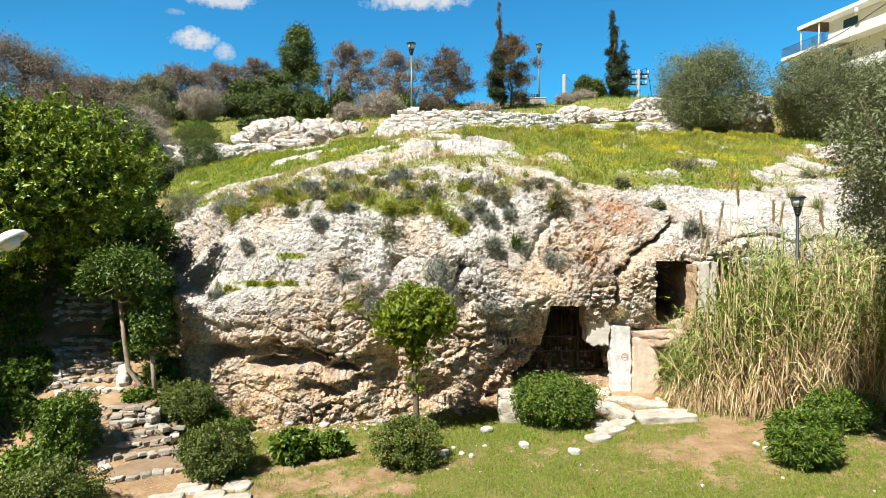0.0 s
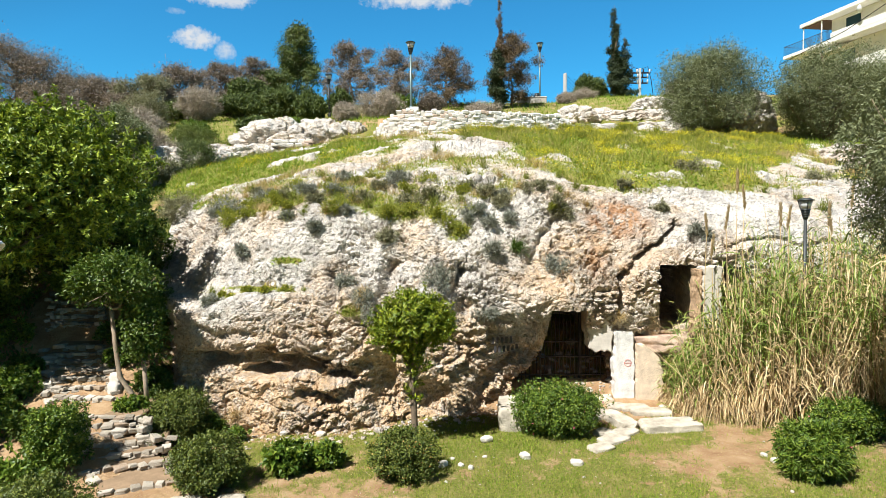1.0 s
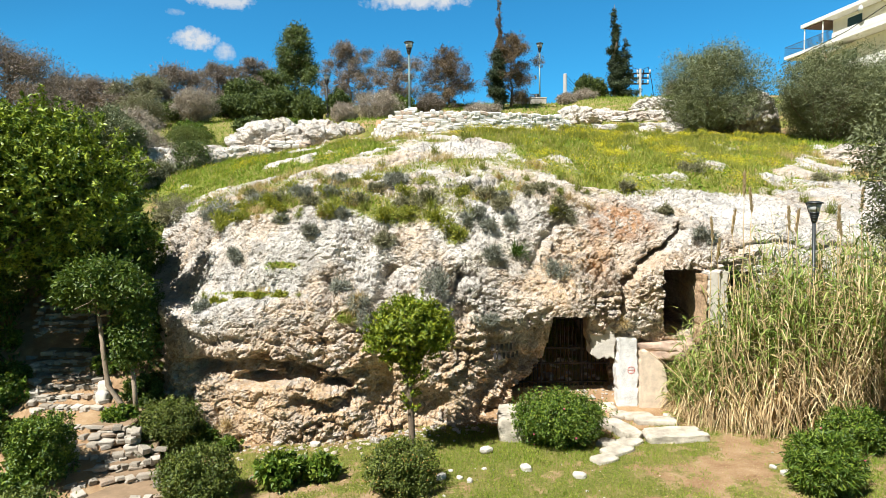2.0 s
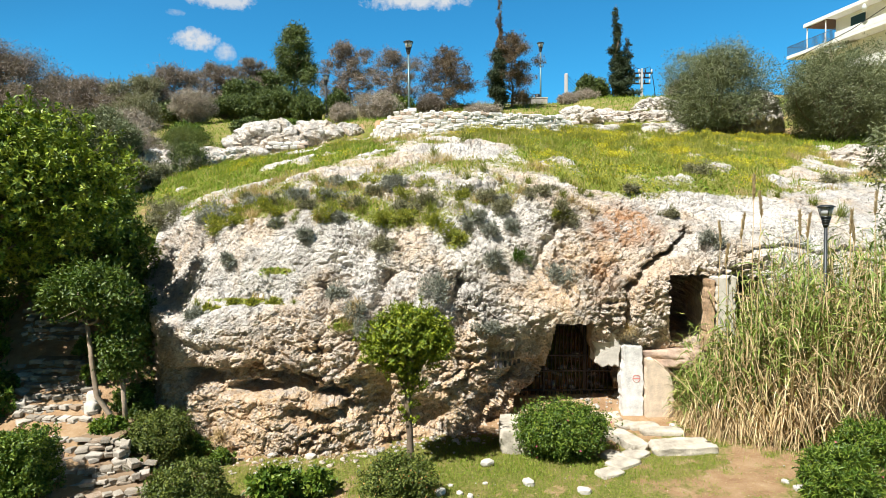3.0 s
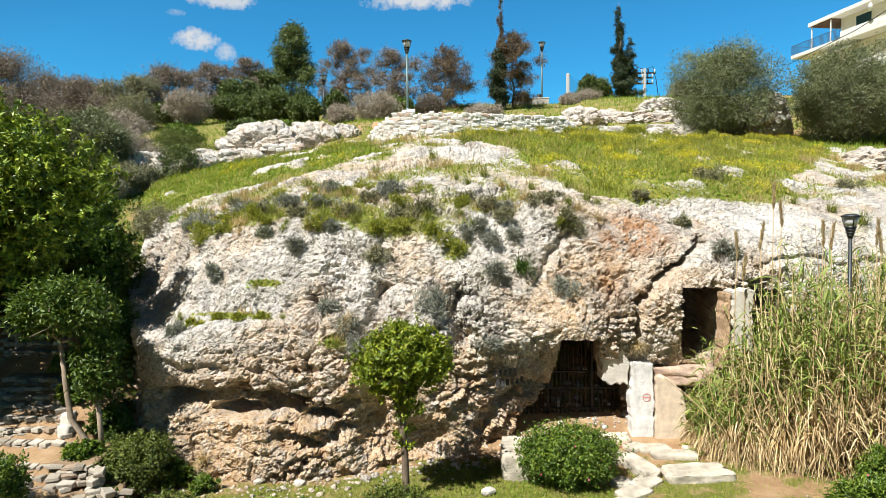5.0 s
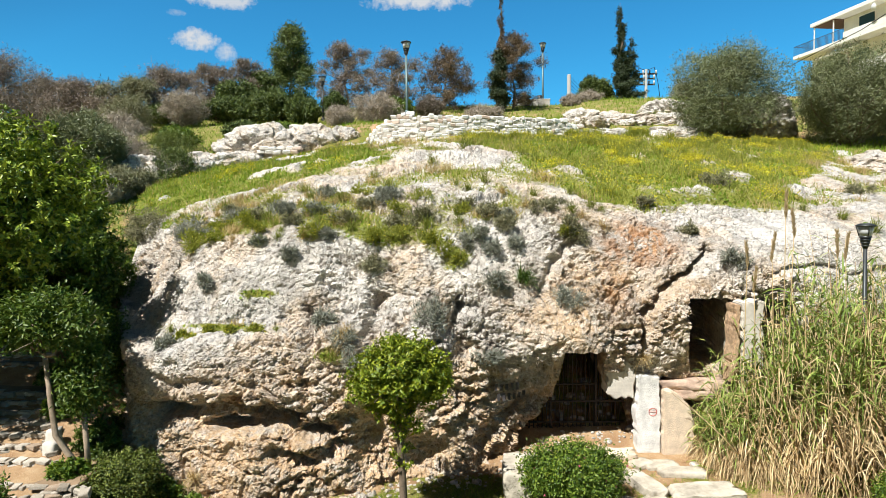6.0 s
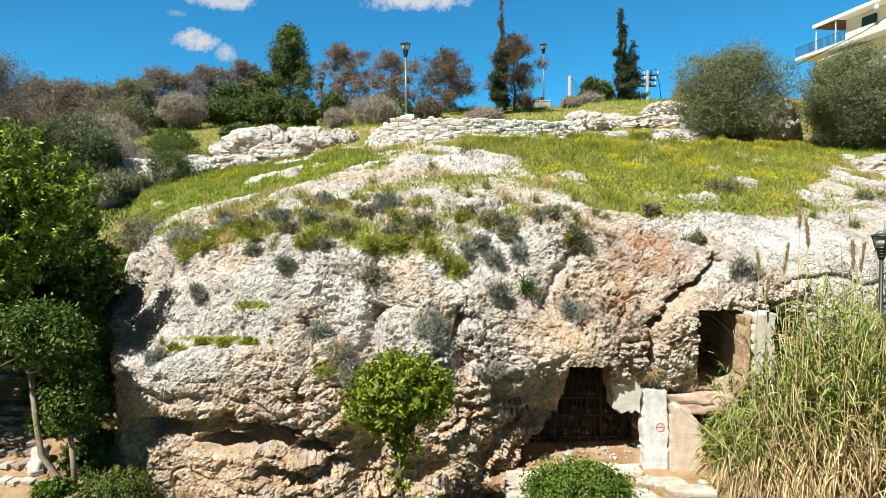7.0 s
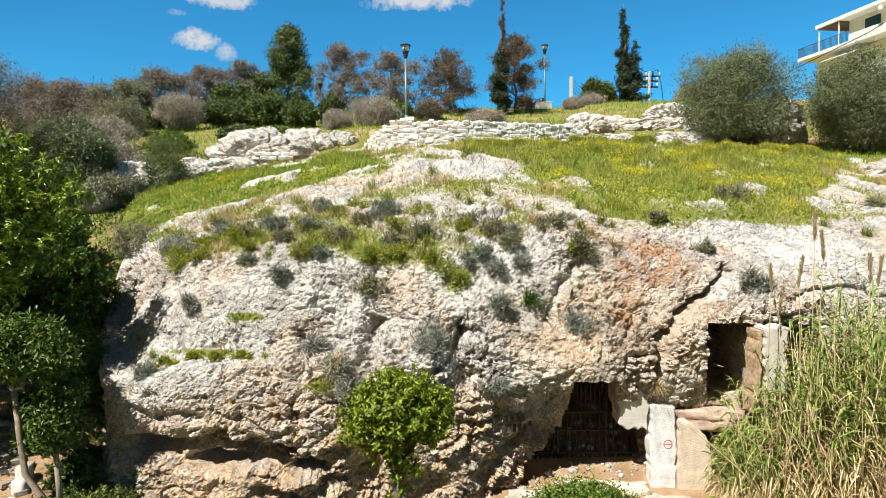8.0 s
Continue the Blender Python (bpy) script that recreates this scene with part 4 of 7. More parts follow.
# loose rocks cropping out of the hill: place, size
OUTCROPS = [(-8.3, 29.0, 7.75, 3.6, 2.0, 1.9), (-6.1, 29.4, 8.0, 2.6, 1.6, 1.7), (-10.2, 27.6, 6.85, 2.2, 1.6, 1.2), (-8.6, 27.4, 7.0, 2.6, 1.4, 1.0), (-11.4, 25.4, 6.35, 2.4, 1.8, 1.5), (-9.9, 25.9, 6.6, 1.8, 1.3, 1.1), (-4.9, 30.4, 8.3, 1.8, 1.2, 1.2), (-11.9, 23.6, 5.8, 1.6, 1.4, 1.2),
            (6.6, 32.6, 9.2, 2.6, 1.8, 1.4), (8.6, 33.4, 9.15, 4.2, 2.4, 1.3), (11.0, 33.2, 9.05, 3.4, 2.2, 1.2), (10.4, 30.8, 8.2, 3.2, 1.8, 1.1), (7.8, 30.6, 8.3, 3.0, 1.6, 0.8), (12.0, 36.0, 10.2, 3.6, 2.4, 1.4), (14.9, 31.0, 8.9, 4.6, 2.0, 2.4), (18.4, 30.5, 8.8, 3.0, 1.8, 2.4), (15.2, 24.6, 6.2, 4.2, 2.4, 1.2), (18.6, 25.8, 6.6, 4.4, 2.4, 1.3), (16.6, 23.0, 5.6, 3.6, 2.0, 1.2)]
for i, (x, y, z, sx, sy, sz) in enumerate(OUTCROPS):
    solid("outcrop", boulder_mesh("outcrop", (sx, sy, sz), 200 + i, STONE, 5, 0.5), "pale jagged limestone outcrop on the grassy hilltop", "rock", (x, y, z), "hilltop outcrops", turn=17.0 * i)

# white stones lying on the lawn
for i, (x, y, s) in enumerate([(-1.94, 11.02, 0.24), (-0.11, 10.64, 0.22), (1.32, 10.9, 0.24), (2.15, 10.56, 0.24), (0.70, 11.7, 0.27), (0.36, 10.5, 0.14), (0.2, 10.62, 0.13), (5.45, 10.5, 0.2), (5.62, 10.15, 0.18), (5.38, 10.75, 0.14), (-2.55, 12.2, 0.22), (-3.3, 12.3, 0.2), (4.55, 13.3, 0.22), (0.05, 10.9, 0.1), (0.62, 10.95, 0.1)]):
    solid("stone", boulder_mesh("stone", (s * 0.85, s * 0.6, s * 0.45), 300 + i, WHITE_STONE, 2, 0.3), "small white stone lying in the grass", "stone", (x, y, rest(x, y) + s * 0.16), "stones on the lawn", turn=53.0 * i)

# dressed slabs and blocks before the cave
def slab_mesh(name, outline, depth, material, seed, jitter=0.009):
    """An upright slab: outline in x, z, with a chipped edge."""
    r = np.random.default_rng(seed)
    pts = []
    for (ax, az), (bx, bz) in zip(outline, outline[1:] + outline[:1]):
        n = max(2, int(math.hypot(bx - ax, bz - az) / 0.08))
        for k in range(n):
            t = k / n
            pts.append((ax + (bx - ax) * t + r.normal() * jitter, az + (bz - az) * t + r.normal() * jitter))
    bm = bmesh.new()
    f = bm.faces.new([bm.verts.new((x, 0, z)) for x, z in pts])
    g = bmesh.ops.extrude_face_region(bm, geom=[f])
    bmesh.ops.translate(bm, vec=(0, depth, 0), verts=[e for e in g["geom"] if isinstance(e, bmesh.types.BMVert)])
    bmesh.ops.recalc_face_normals(bm, faces=bm.faces)
    rim = [e for e in bm.edges if len(e.link_faces) == 2 and e.calc_face_angle(0) > 0.9]
    bmesh.ops.bevel(bm, geom=rim, offset=0.018, segments=2, affect="EDGES")
    return from_bm(name, bm, material)


slab_white = solid("stone_slab", slab_mesh("stone_slab", [(0, 0), (0.46, 0), (0.45, 0.9), (0.42, 1.6), (0.03, 1.64), (0.05, 1.3), (-0.02, 0.9), (0.03, 0.5)], 0.32, WHITEWASH, 1), "whitewashed upright stone slab beside the cave gate", "stone slab", (3.62, 13.72, 0.06), "slabs by the cave")
solid("stone_slab", slab_mesh("stone_slab", [(0, 0), (0.6, 0), (0.58, 0.75), (0.52, 1.02), (0.36, 1.22), (0.18, 1.33), (0, 1.34)], 0.42, TAN_STONE, 2), "tan upright stone slab with a rounded shoulder", "stone slab", (4.09, 13.66, 0.06), "slabs by the cave")
# red ring with a bar painted on the white slab
RED_PAINT = plain_material("faded_red_paint", (0.62, 0.13, 0.09), 0.8, 0, 0.3, 20)
ang = np.linspace(0, math.tau, 29)
part("painted_ring", tubes("painted_ring", [(np.stack([0.074 * np.cos(ang), 0 * ang, 0.074 * np.sin(ang)], axis=1), np.full(29, 0.006)), ([(-0.07, 0, 0), (0.07, 0, 0)], [0.006, 0.006])], RED_PAINT, 5), slab_white, "faded red painted ring", (0.30, -0.004, 0.93))
pier = solid("stone_pier", slab_mesh("stone_pier", [(0, 0), (0.40, 0), (0.38, 0.9), (0.40, 1.5), (0.02, 1.5), (0.04, 0.8)], 0.45, WHITE_STONE, 3, 0.02), "whitish stone pier between two cut niches", "stone pier", (5.38, 13.32, 1.62))
part("side_block", slab_mesh("side_block", [(0, 0), (0.13, 0), (0.12, 0.8), (0.13, 1.44), (0.03, 1.46), (0.02, 0.7)], 0.4, RUST_STONE, 4, 0.012), pier, "orange-brown worn side", (-0.125, 0.06, 0.0))
solid("stone_block", slab_mesh("stone_block", [(0, 0.12), (0.1, 0), (0.5, 0.02), (0.54, 0.5), (0.52, 0.98), (0.02, 1.0), (-0.02, 0.5)], 0.5, WHITE_STONE, 5, 0.022), "whitish weathered block hanging beside the cave mouth", "stone block", (3.1, 13.86, 1.2), "blocks by the cave")
solid("ledge_rock", boulder_mesh("ledge_rock", (1.8, 1.3, 0.46), 47, LEDGE_STONE, 4, 0.22, True), "pinkish slanting rock ledge under the cut niche", "rock", (5.05, 14.5, 1.38), turn=-6)

solid("stone_block", boulder_mesh("stone_block", (1.1, 0.5, 0.36), 41, PALE_BLOCK, 4, 0.2, True), "large pale flat-topped stone block on the ground", "stone block", (4.28, 12.15, 0.1), "blocks before the cave", turn=4)
solid("stone_block", boulder_mesh("stone_block", (0.34, 0.85, 0.32), 42, PALE_BLOCK, 4, 0.2, True), "long pale rounded stone block on the ground", "stone block", (3.4, 12.5, 0.1), "blocks before the cave", turn=18)
solid("stone_block", boulder_mesh("stone_block", (0.62, 0.95, 0.62), 43, PALE_BLOCK, 4, 0.12, True), "large pale edging block half behind a bush", "stone block", (1.3, 12.62, 0.24), "blocks before the cave", turn=-6)
solid("stone_block", boulder_mesh("stone_block", (1.5, 0.55, 0.3), 44, TAN_STONE, 4, 0.14, True), "low tan threshold stone before the gate", "stone block", (2.85, 13.75, 0.14), "blocks before the cave", turn=2)
solid("stone_block", boulder_mesh("stone_block", (0.5, 0.4, 0.2), 45, PALE_BLOCK, 3, 0.14, True), "low pale flat stone in the ground", "stone block", (3.1, 12.95, 0.1), "blocks before the cave", turn=32)
solid("stone_block", boulder_mesh("stone_block", (0.8, 0.3, 0.2), 46, PALE_BLOCK, 3, 0.14, True), "low pale flat stone in the ground", "stone block", (4.2, 13.0, 0.12), "blocks before the cave", turn=-6)
for i, (x, y, sx, sy, turn) in enumerate([(3.35, 11.95, 0.55, 0.36, 38), (3.05, 11.6, 0.6, 0.36, 34), (2.72, 11.22, 0.45, 0.3, 25), (2.95, 11.95, 0.36, 0.3, 50), (3.95, 13.35, 0.6, 0.36, 3), (2.2, 13.3, 0.5, 0.35, 12), (3.6, 13.4, 0.4, 0.3, 30)]):
    solid("paving_slab", boulder_mesh("paving_slab", (sx, sy, 0.12), 350 + i, PALE_BLOCK, 3, 0.12, True), "pale worn paving slab sunk in the lawn", "paving slab", (x, y, rest(x, y) + 0.015), "paving slabs", turn=turn)
for i, (x, y, sx, sy, turn) in enumerate([(-4.05, 9.45, 0.5, 0.35, 10), (-3.65, 9.15, 0.45, 0.35, 14), (-3.35, 9.5, 0.4, 0.3, 5), (-4.3, 9.1, 0.5, 0.3, 12), (-3.2, 9.05, 0.4, 0.3, 8)]):
    solid("paving_slab", boulder_mesh("paving_slab", (sx, sy, 0.12), 370 + i, PALE_BLOCK, 3, 0.12, True), "pale worn paving slab sunk in the lawn", "paving slab", (x, y, rest(x, y) + 0.015), "paving slabs", turn=turn)

solid("stone", boulder_mesh("stone", (0.2, 0.2, 0.13), 320, WHITE_STONE, 2, 0.3), "small white stone wedged in the cliff", "stone", (-3.02, 12.78, 1.83))

# rubble along the foot of the cliff
def rubble(name, n, place, size, seed, material):
    r = np.random.default_rng(seed)
    protos = []
    for k in range(6):
        bm = bmesh.new()
        bmesh.ops.create_icosphere(bm, subdivisions=1, radius=0.5)
        v = np.array([p.co[:] for p in bm.verts]) * (1 + 0.5 * (r.random((len(bm.verts), 1)) - 0.5)) * [1, 0.8, 0.6]
        protos.append((v, np.array([[p.index for p in f.verts] for f in bm.faces])))
        bm.free()
    vs, fs, base = [], [], 0
    for k in range(n):
        v, f = protos[k % 6]
        x, y = place(r)
        s = size * r.lognormal(0, 0.5)
        a = r.uniform(0, math.tau)
        rot = np.array([[math.cos(a), -math.sin(a), 0], [math.sin(a), math.cos(a), 0], [0, 0, 1]])
        vs.append(v @ rot.T * s + [x, y, rest(x, y) + 0.12 * s])
        fs.append(f + base)
        base += len(v)
    return fast_mesh(name, np.concatenate(vs), np.concatenate(fs), material)


def foot_y(x):
    return float(np.interp(x, [f[0] for f in FOOT[2:]], [f[1] for f in FOOT[2:]]))


def by_cliff(r):
    x = r.uniform(-5.4, 4.5)
    return x, foot_y(x) - 0.05 - abs(r.normal()) * 0.35


def on_lawn(r):
    return r.uniform(-6, 7), r.uniform(8.0, 13.3)


solid("rubble", rubble("rubble", 600, by_cliff, 0.055, 5, STONE), "scattered pale rubble along the foot of the cliff", "rubble", kind="stuff")
solid("pebbles", rubble("pebbles", 260, on_lawn, 0.022, 6, STONE), "small pale pebbles strewn over the lawn", "pebbles", kind="stuff")
solid("cave_rubble", rubble("cave_rubble", 45, lambda r: (r.uniform(1.4, 3.5), 14.75 + abs(r.normal()) * 0.5), 0.16, 7, STONE), "grey rubble heaped inside the cave mouth", "rubble", kind="stuff")

# iron gate across the cave mouth
gate = thing("iron_gate", "rusty dark iron bar gate closing the cave mouth", "gate", (2.45, 14.56, 0.0))
mx = [(1.36, 0.6), (1.62, 0.78), (1.92, 0.95), (2.1, 1.3), (2.2, 2.18), (3.02, 2.15), (3.06, 1.5), (3.2, 1.38), (3.62, 1.3)]


def mouth_top(x):
    return float(np.interp(x, [a for a, _ in mx], [b for _, b in mx]))


def rod(name, a, b, radius, material, sides=6):
    return tubes(name, [([a, b], [radius, radius])], material, sides)


x = 1.42
while x < 3.62:
    part("bar", rod("bar", (x - 2.45, 0, -0.05), (x - 2.45, 0, mouth_top(x) + 0.05), 0.011, IRON), gate)
    x += 0.088
for z, x0, x1 in ((0.28, 1.38, 3.62), (0.52, 1.4, 3.62), (0.95, 1.95, 3.62), (1.3, 2.15, 3.1), (1.98, 2.22, 3.04)):
    part("rail", box("rail", (x1 - x0, 0.03, 0.035), IRON, ((x0 + x1) / 2 - 2.45, -0.015, z), 0.004), gate)
for x in (2.12, 3.04):
    part("post", box("post", (0.045, 0.045, 2.3), IRON, (x - 2.45, 0, 1.05), 0.004), gate)
for k in range(18):
    a = np.linspace(0, math.tau, 13)
    part("ring", tubes("ring", [(np.stack([1.5 + k * 0.118 - 2.45 + 0.05 * np.cos(a), np.full(13, -0.02), 0.4 + 0.05 * np.sin(a)], axis=1), np.full(13, 0.007))], IRON, 5), gate)

# stretches of weathered writing sprayed on the rock: plain bars
face_pts = GRID[SV < 4.2].reshape(-1, 3)
face_pts = face_pts[(np.abs(face_pts[:, 0] - 1.4) < 0.8)]
SPRAY = plain_material("faded_black_spray", (0.045, 0.04, 0.04), 0.85, 0, 0.2, 20)
marks = thing("graffiti", "faded black sprayed lettering on the rock", "graffiti", (0, 0, 0))


def front_of(x, z):
    d = np.hypot(face_pts[:, 0] - x, face_pts[:, 2] - z)
    near = face_pts[d < 0.11]
    return float(near[:, 1].min()) if len(near) else 13.5


for row, (z, count, x0, tall) in enumerate(((1.58, 5, 0.93, 0.15), (1.38, 6, 0.98, 0.14))):
    for k in range(count):
        x = x0 + k * 0.098
        zt, zb = z + tall / 2 + 0.012 * math.sin(k * 2.1), z - tall / 2
        v = []
        for zz in np.linspace(zb, zt, 4):
            yy = front_of(x, zz) - 0.03
            v += [(x - 0.028, yy, zz), (x + 0.028, yy, zz)]
        part("bar", mesh_of("bar", v, [(0, 1, 3, 2), (2, 3, 5, 4), (4, 5, 7, 6)], SPRAY), marks)

# dry stone terrace wall on the hilltop
wall = thing("terrace_wall", "curved dry stone terrace wall of pale rough stones", "wall", (0, 0, 0))
protos = [stone_block("stone", (0.37 + 0.02 * (k % 4), 0.32, 0.175 + 0.015 * (k % 3)), 500 + k, WALL_PIECE) for k in range(14)]
r_ = np.random.default_rng(12)
core_v, core_f = [], []
along = np.linspace(-3.25, 5.4, 40)
for k, x in enumerate(along):
    y = float(wall_line(x))
    top = float(np.interp(x, (-3.25, -2.6, -2.0, 5.4), (8.0, 8.45, 8.72, 8.55)))
    core_v += [(x, y - 0.12, 7.1), (x, y + 0.34, 7.1), (x, y + 0.34, top - 0.06), (x, y - 0.12, top - 0.06)]
    if k:
        b = (k - 1) * 4
        core_f += [(b + i, b + (i + 1) % 4, b + 4 + (i + 1) % 4, b + 4 + i) for i in range(4)]
core_f += [(3, 2, 1, 0), tuple(len(core_v) - 4 + i for i in range(4))]
part("core", mesh_of("core", core_v, core_f, WALL_STONE), wall)
course = 0
z = 7.62
while z < 8.85:
    x = -3.25 + 0.17 * (course % 2)
    while x < 5.45:
        top = float(np.interp(x, (-3.25, -2.6, -2.0, 5.4), (8.0, 8.45, 8.72, 8.55)))
        w = r_.choice((0.12, 0.16, 0.2, 0.26, 0.33))
        if z < top + 0.05:
            x2 = min(x + w, 5.5)
            yaw = math.degrees(math.atan2(float(wall_line(x2) - wall_line(x)), x2 - x))
            m = pose(x + w / 2, float(wall_line(x + w / 2)) + r_.uniform(-0.03, 0.02), z + r_.uniform(-0.04, 0.04), r_.uniform(-5, 5), r_.uniform(-9, 9), yaw + r_.uniform(-6, 6)) @ Matrix.Diagonal((w / 0.36, 1, r_.uniform(0.75, 1.25), 1))
            part("stone", protos[int(r_.integers(12))], wall, at=m)
        x += w * 0.97
    z += 0.142
    course += 1
low_wall = thing("low_wall", "short low wall of stacked pale stones", "wall", (-7.2, 27.9, 7.45))
for k in range(10):
    part("stone", protos[k % 12], low_wall, at=pose(-0.75 + 0.36 * (k % 5) + 0.13 * (k // 5) + 0.04 * math.sin(k * 2.7), 0.02 * math.sin(k), 0.08 + 0.155 * (k // 5), 3 * k % 7, 4 * math.sin(k * 1.9), 5) @ Matrix.Diagonal((0.95 + 0.2 * math.sin(k * 3.1), 1, 0.9, 1)))
far_wall = thing("roadside_wall", "whitish stone wall along the hilltop road", "wall", (5.95, 47.0, 12.4))
part("masonry", box("masonry", (2.7, 0.4, 0.95), WALL_STONE, (0, 0, 0.3), 0.03), far_wall)
part("coping", box("coping", (2.76, 0.46, 0.09), WHITE_STONE, (0, 0, 0.8), 0.02), far_wall)

# stone stairs climbing beside the rock
stairs = thing("garden_stairs", "rustic stone stairs with earth treads climbing in the tree's shade", "stairs", (0, 0, 0))
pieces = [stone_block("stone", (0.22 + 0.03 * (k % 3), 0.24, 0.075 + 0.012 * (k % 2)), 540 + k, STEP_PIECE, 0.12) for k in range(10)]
# tread earth, its colour darkened towards the tree's shade
EARTH = plain_material("trodden_earth_shade_toned", (0.28, 0.195, 0.12), 0.95, 0, 0.35, 3.0, 0.02, 0.1)
for k, p0 in enumerate(STAIR_LINE):
    p1 = STAIR_LINE[min(k + 1, len(STAIR_LINE) - 1)]
    yaw = 24 - 2.0 * k if k < 6 else 4 * math.sin(k * 1.7)
    wide = 1.15 + 0.12 * math.sin(k * 2.3) + (0.15 if k < 4 else 0)
    base = pose(*p0, 0, 0, yaw)
    # two thin courses of uneven stones make the riser
    for row in (0, 1):
        x = -wide / 2 + r_.uniform(-0.06, 0.06)
        while x < wide / 2:
            w = r_.uniform(0.09, 0.26)
            if row and r_.random() < 0.45:
                x += w
                continue
            m = pose(x + w / 2, r_.uniform(-0.035, 0.03) - 0.01 * row, -0.035 - 0.07 * row + r_.uniform(-0.01, 0.012), r_.uniform(-8, 8), r_.uniform(-9, 9), r_.uniform(-22, 22))
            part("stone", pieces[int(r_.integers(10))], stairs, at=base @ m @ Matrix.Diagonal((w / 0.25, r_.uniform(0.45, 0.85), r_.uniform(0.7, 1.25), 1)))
            x += w * 1.02
    deep = min(1.1, math.hypot(p1[0] - p0[0], p1[1] - p0[1]) + 0.2) if k < len(STAIR_LINE) - 1 else 0.9
    rise = math.degrees(math.atan2(max(0, p1[2] - p0[2] - 0.12), deep))
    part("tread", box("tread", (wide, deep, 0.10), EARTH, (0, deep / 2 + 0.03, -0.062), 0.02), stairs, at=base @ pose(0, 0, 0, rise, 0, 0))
# edging stones on both sides
for k in range(60):
    i = k // 2 % len(STAIR_LINE)
    p0, p1 = STAIR_LINE[i], STAIR_LINE[min(i + 1, len(STAIR_LINE) - 1)]
    t = r_.random()
    side = 1 if k % 2 else -1
    x, y = p0[0] * (1 - t) + p1[0] * t + side * r_.uniform(0.6, 0.78), p0[1] * (1 - t) + p1[1] * t
    part("edging_stone", pieces[k % 10], stairs, at=pose(x, y, max(p0[2], rest(x, y)) + 0.02, r_.uniform(-14, 14), r_.uniform(-14, 14), r_.uniform(0, 90)) @ Matrix.Diagonal((r_.uniform(0.5, 0.95), r_.uniform(0.5, 0.9), r_.uniform(0.8, 1.4), 1)))
post = solid("stair_post", boulder_mesh("stair_post", (0.22, 0.2, 0.3), 61, WHITE_STONE, 3, 0.2), "white stone standing at the stair's edge", "stone", (-6.72, 12.45, 1.02))
solid("stair_post", boulder_mesh("stair_post", (0.22, 0.2, 0.28), 62, WHITE_STONE, 3, 0.2), "white stone standing at the stair's edge", "stone", (-6.68, 12.3, 0.85))

# ---- trees and shrubs of the garden ----
def leafy_bush(label, x, y, w, d, h, material, seed, leaf=(0.045, 0.024), n=230, per=50, square=False, group="garden shrubs", z=None, flowers=None, name="shrub"):
    z = rest(x, y) if z is None else z
    e = thing(name, label, "shrub", (x, y, z), group)
    r = np.random.default_rng(seed)
    if square:
        blobs = [(sx * w * 0.3, sy * d * 0.3, h * (0.22 + 0.31 * sz), w * 0.19, d * 0.19, h * 0.2) for sx in (-1, 0, 1) for sy in (-1, 0, 1) for sz in (0, 1, 2) if abs(sx) + abs(sy) + abs(sz - 1) > 0]
    else:
        blobs = [(0, 0, h * 0.5, w * 0.47, d * 0.47, h * 0.5)] + [(r.uniform(-0.14, 0.14) * w, r.uniform(-0.14, 0.14) * d, h * r.uniform(0.42, 0.55), w * 0.33, d * 0.33, h * 0.4) for _ in range(4)]
    part("foliage", crown("foliage", blobs, n, per, 0.022 * (w + h), leaf, material, seed, 0.93), e)
    stems = [limb((r.normal() * 0.03, r.normal() * 0.03, -0.05), (r.uniform(-0.3, 0.3) * w, r.uniform(-0.3, 0.3) * d, h * r.uniform(0.5, 0.85)), 0.018, 0.005, 0.03, seed + k, 5) for k in range(9)]
    part("woody_base", tubes("woody_base", stems, BARK, 5), e)
    if flowers:
        mat, count, size = flowers
        p, o = clumps(blobs, count, 1, 0.01, seed + 5, 1.0)
        p = p + o * 0.03
        part("blossom", leaves("blossom", p, unit(o + r.normal(size=o.shape) * 0.6), o, size, size * 0.9, mat, seed), e)
    return e


leafy_bush("square-clipped dense green hedge bush beside the stairs", -6.55, 10.4, 0.74, 0.74, 0.98, LEAF_BUSH, 1001, (0.05, 0.03), 420, 40, True)
leafy_bush("wide trimmed olive-green bush", -5.75, 8.7, 1.5, 1.1, 0.75, LEAF_HEDGE, 1002, (0.05, 0.026), 320)
leafy_bush("rounded olive-green bush at the foot of the rock", -5.25, 12.05, 1.2, 1.1, 1.0, LEAF_HEDGE, 1003, (0.052, 0.026), 280)
leafy_bush("rounded dense olive-green bush on the lawn", -3.85, 9.95, 1.18, 1.1, 0.9, LEAF_HEDGE, 1004, (0.05, 0.026), 330)
leafy_bush("low dark green bush by the rock", -4.78, 12.25, 0.7, 0.5, 0.42, LEAF_BUSH, 1005, (0.05, 0.03), 120)
leafy_bush("low dark green bush by the rock", -4.15, 12.05, 0.45, 0.4, 0.26, LEAF_BUSH, 1006, (0.05, 0.03), 70)
leafy_bush("low broad-leaved bright green plant on the lawn", -2.72, 10.5, 0.8, 0.6, 0.5, LEAF_BUSH, 1007, (0.10, 0.06), 110, 24)
leafy_bush("low broad-leaved bright green plant on the lawn", -2.12, 10.75, 0.6, 0.5, 0.4, LEAF_BUSH, 1008, (0.10, 0.06), 80, 24)
leafy_bush("rounded bush dotted with pale orange buds", -0.72, 10.25, 1.2, 1.1, 0.78, LEAF_HEDGE, 1009, (0.046, 0.024), 330, 42, flowers=(BUD_ORANGE, 260, 0.03))
leafy_bush("large dense green bush with a few pink flowers", 2.08, 12.05, 1.8, 1.25, 0.95, LEAF_BUSH, 1010, (0.052, 0.028), 520, 44, flowers=(PETAL_PINK, 34, 0.045))
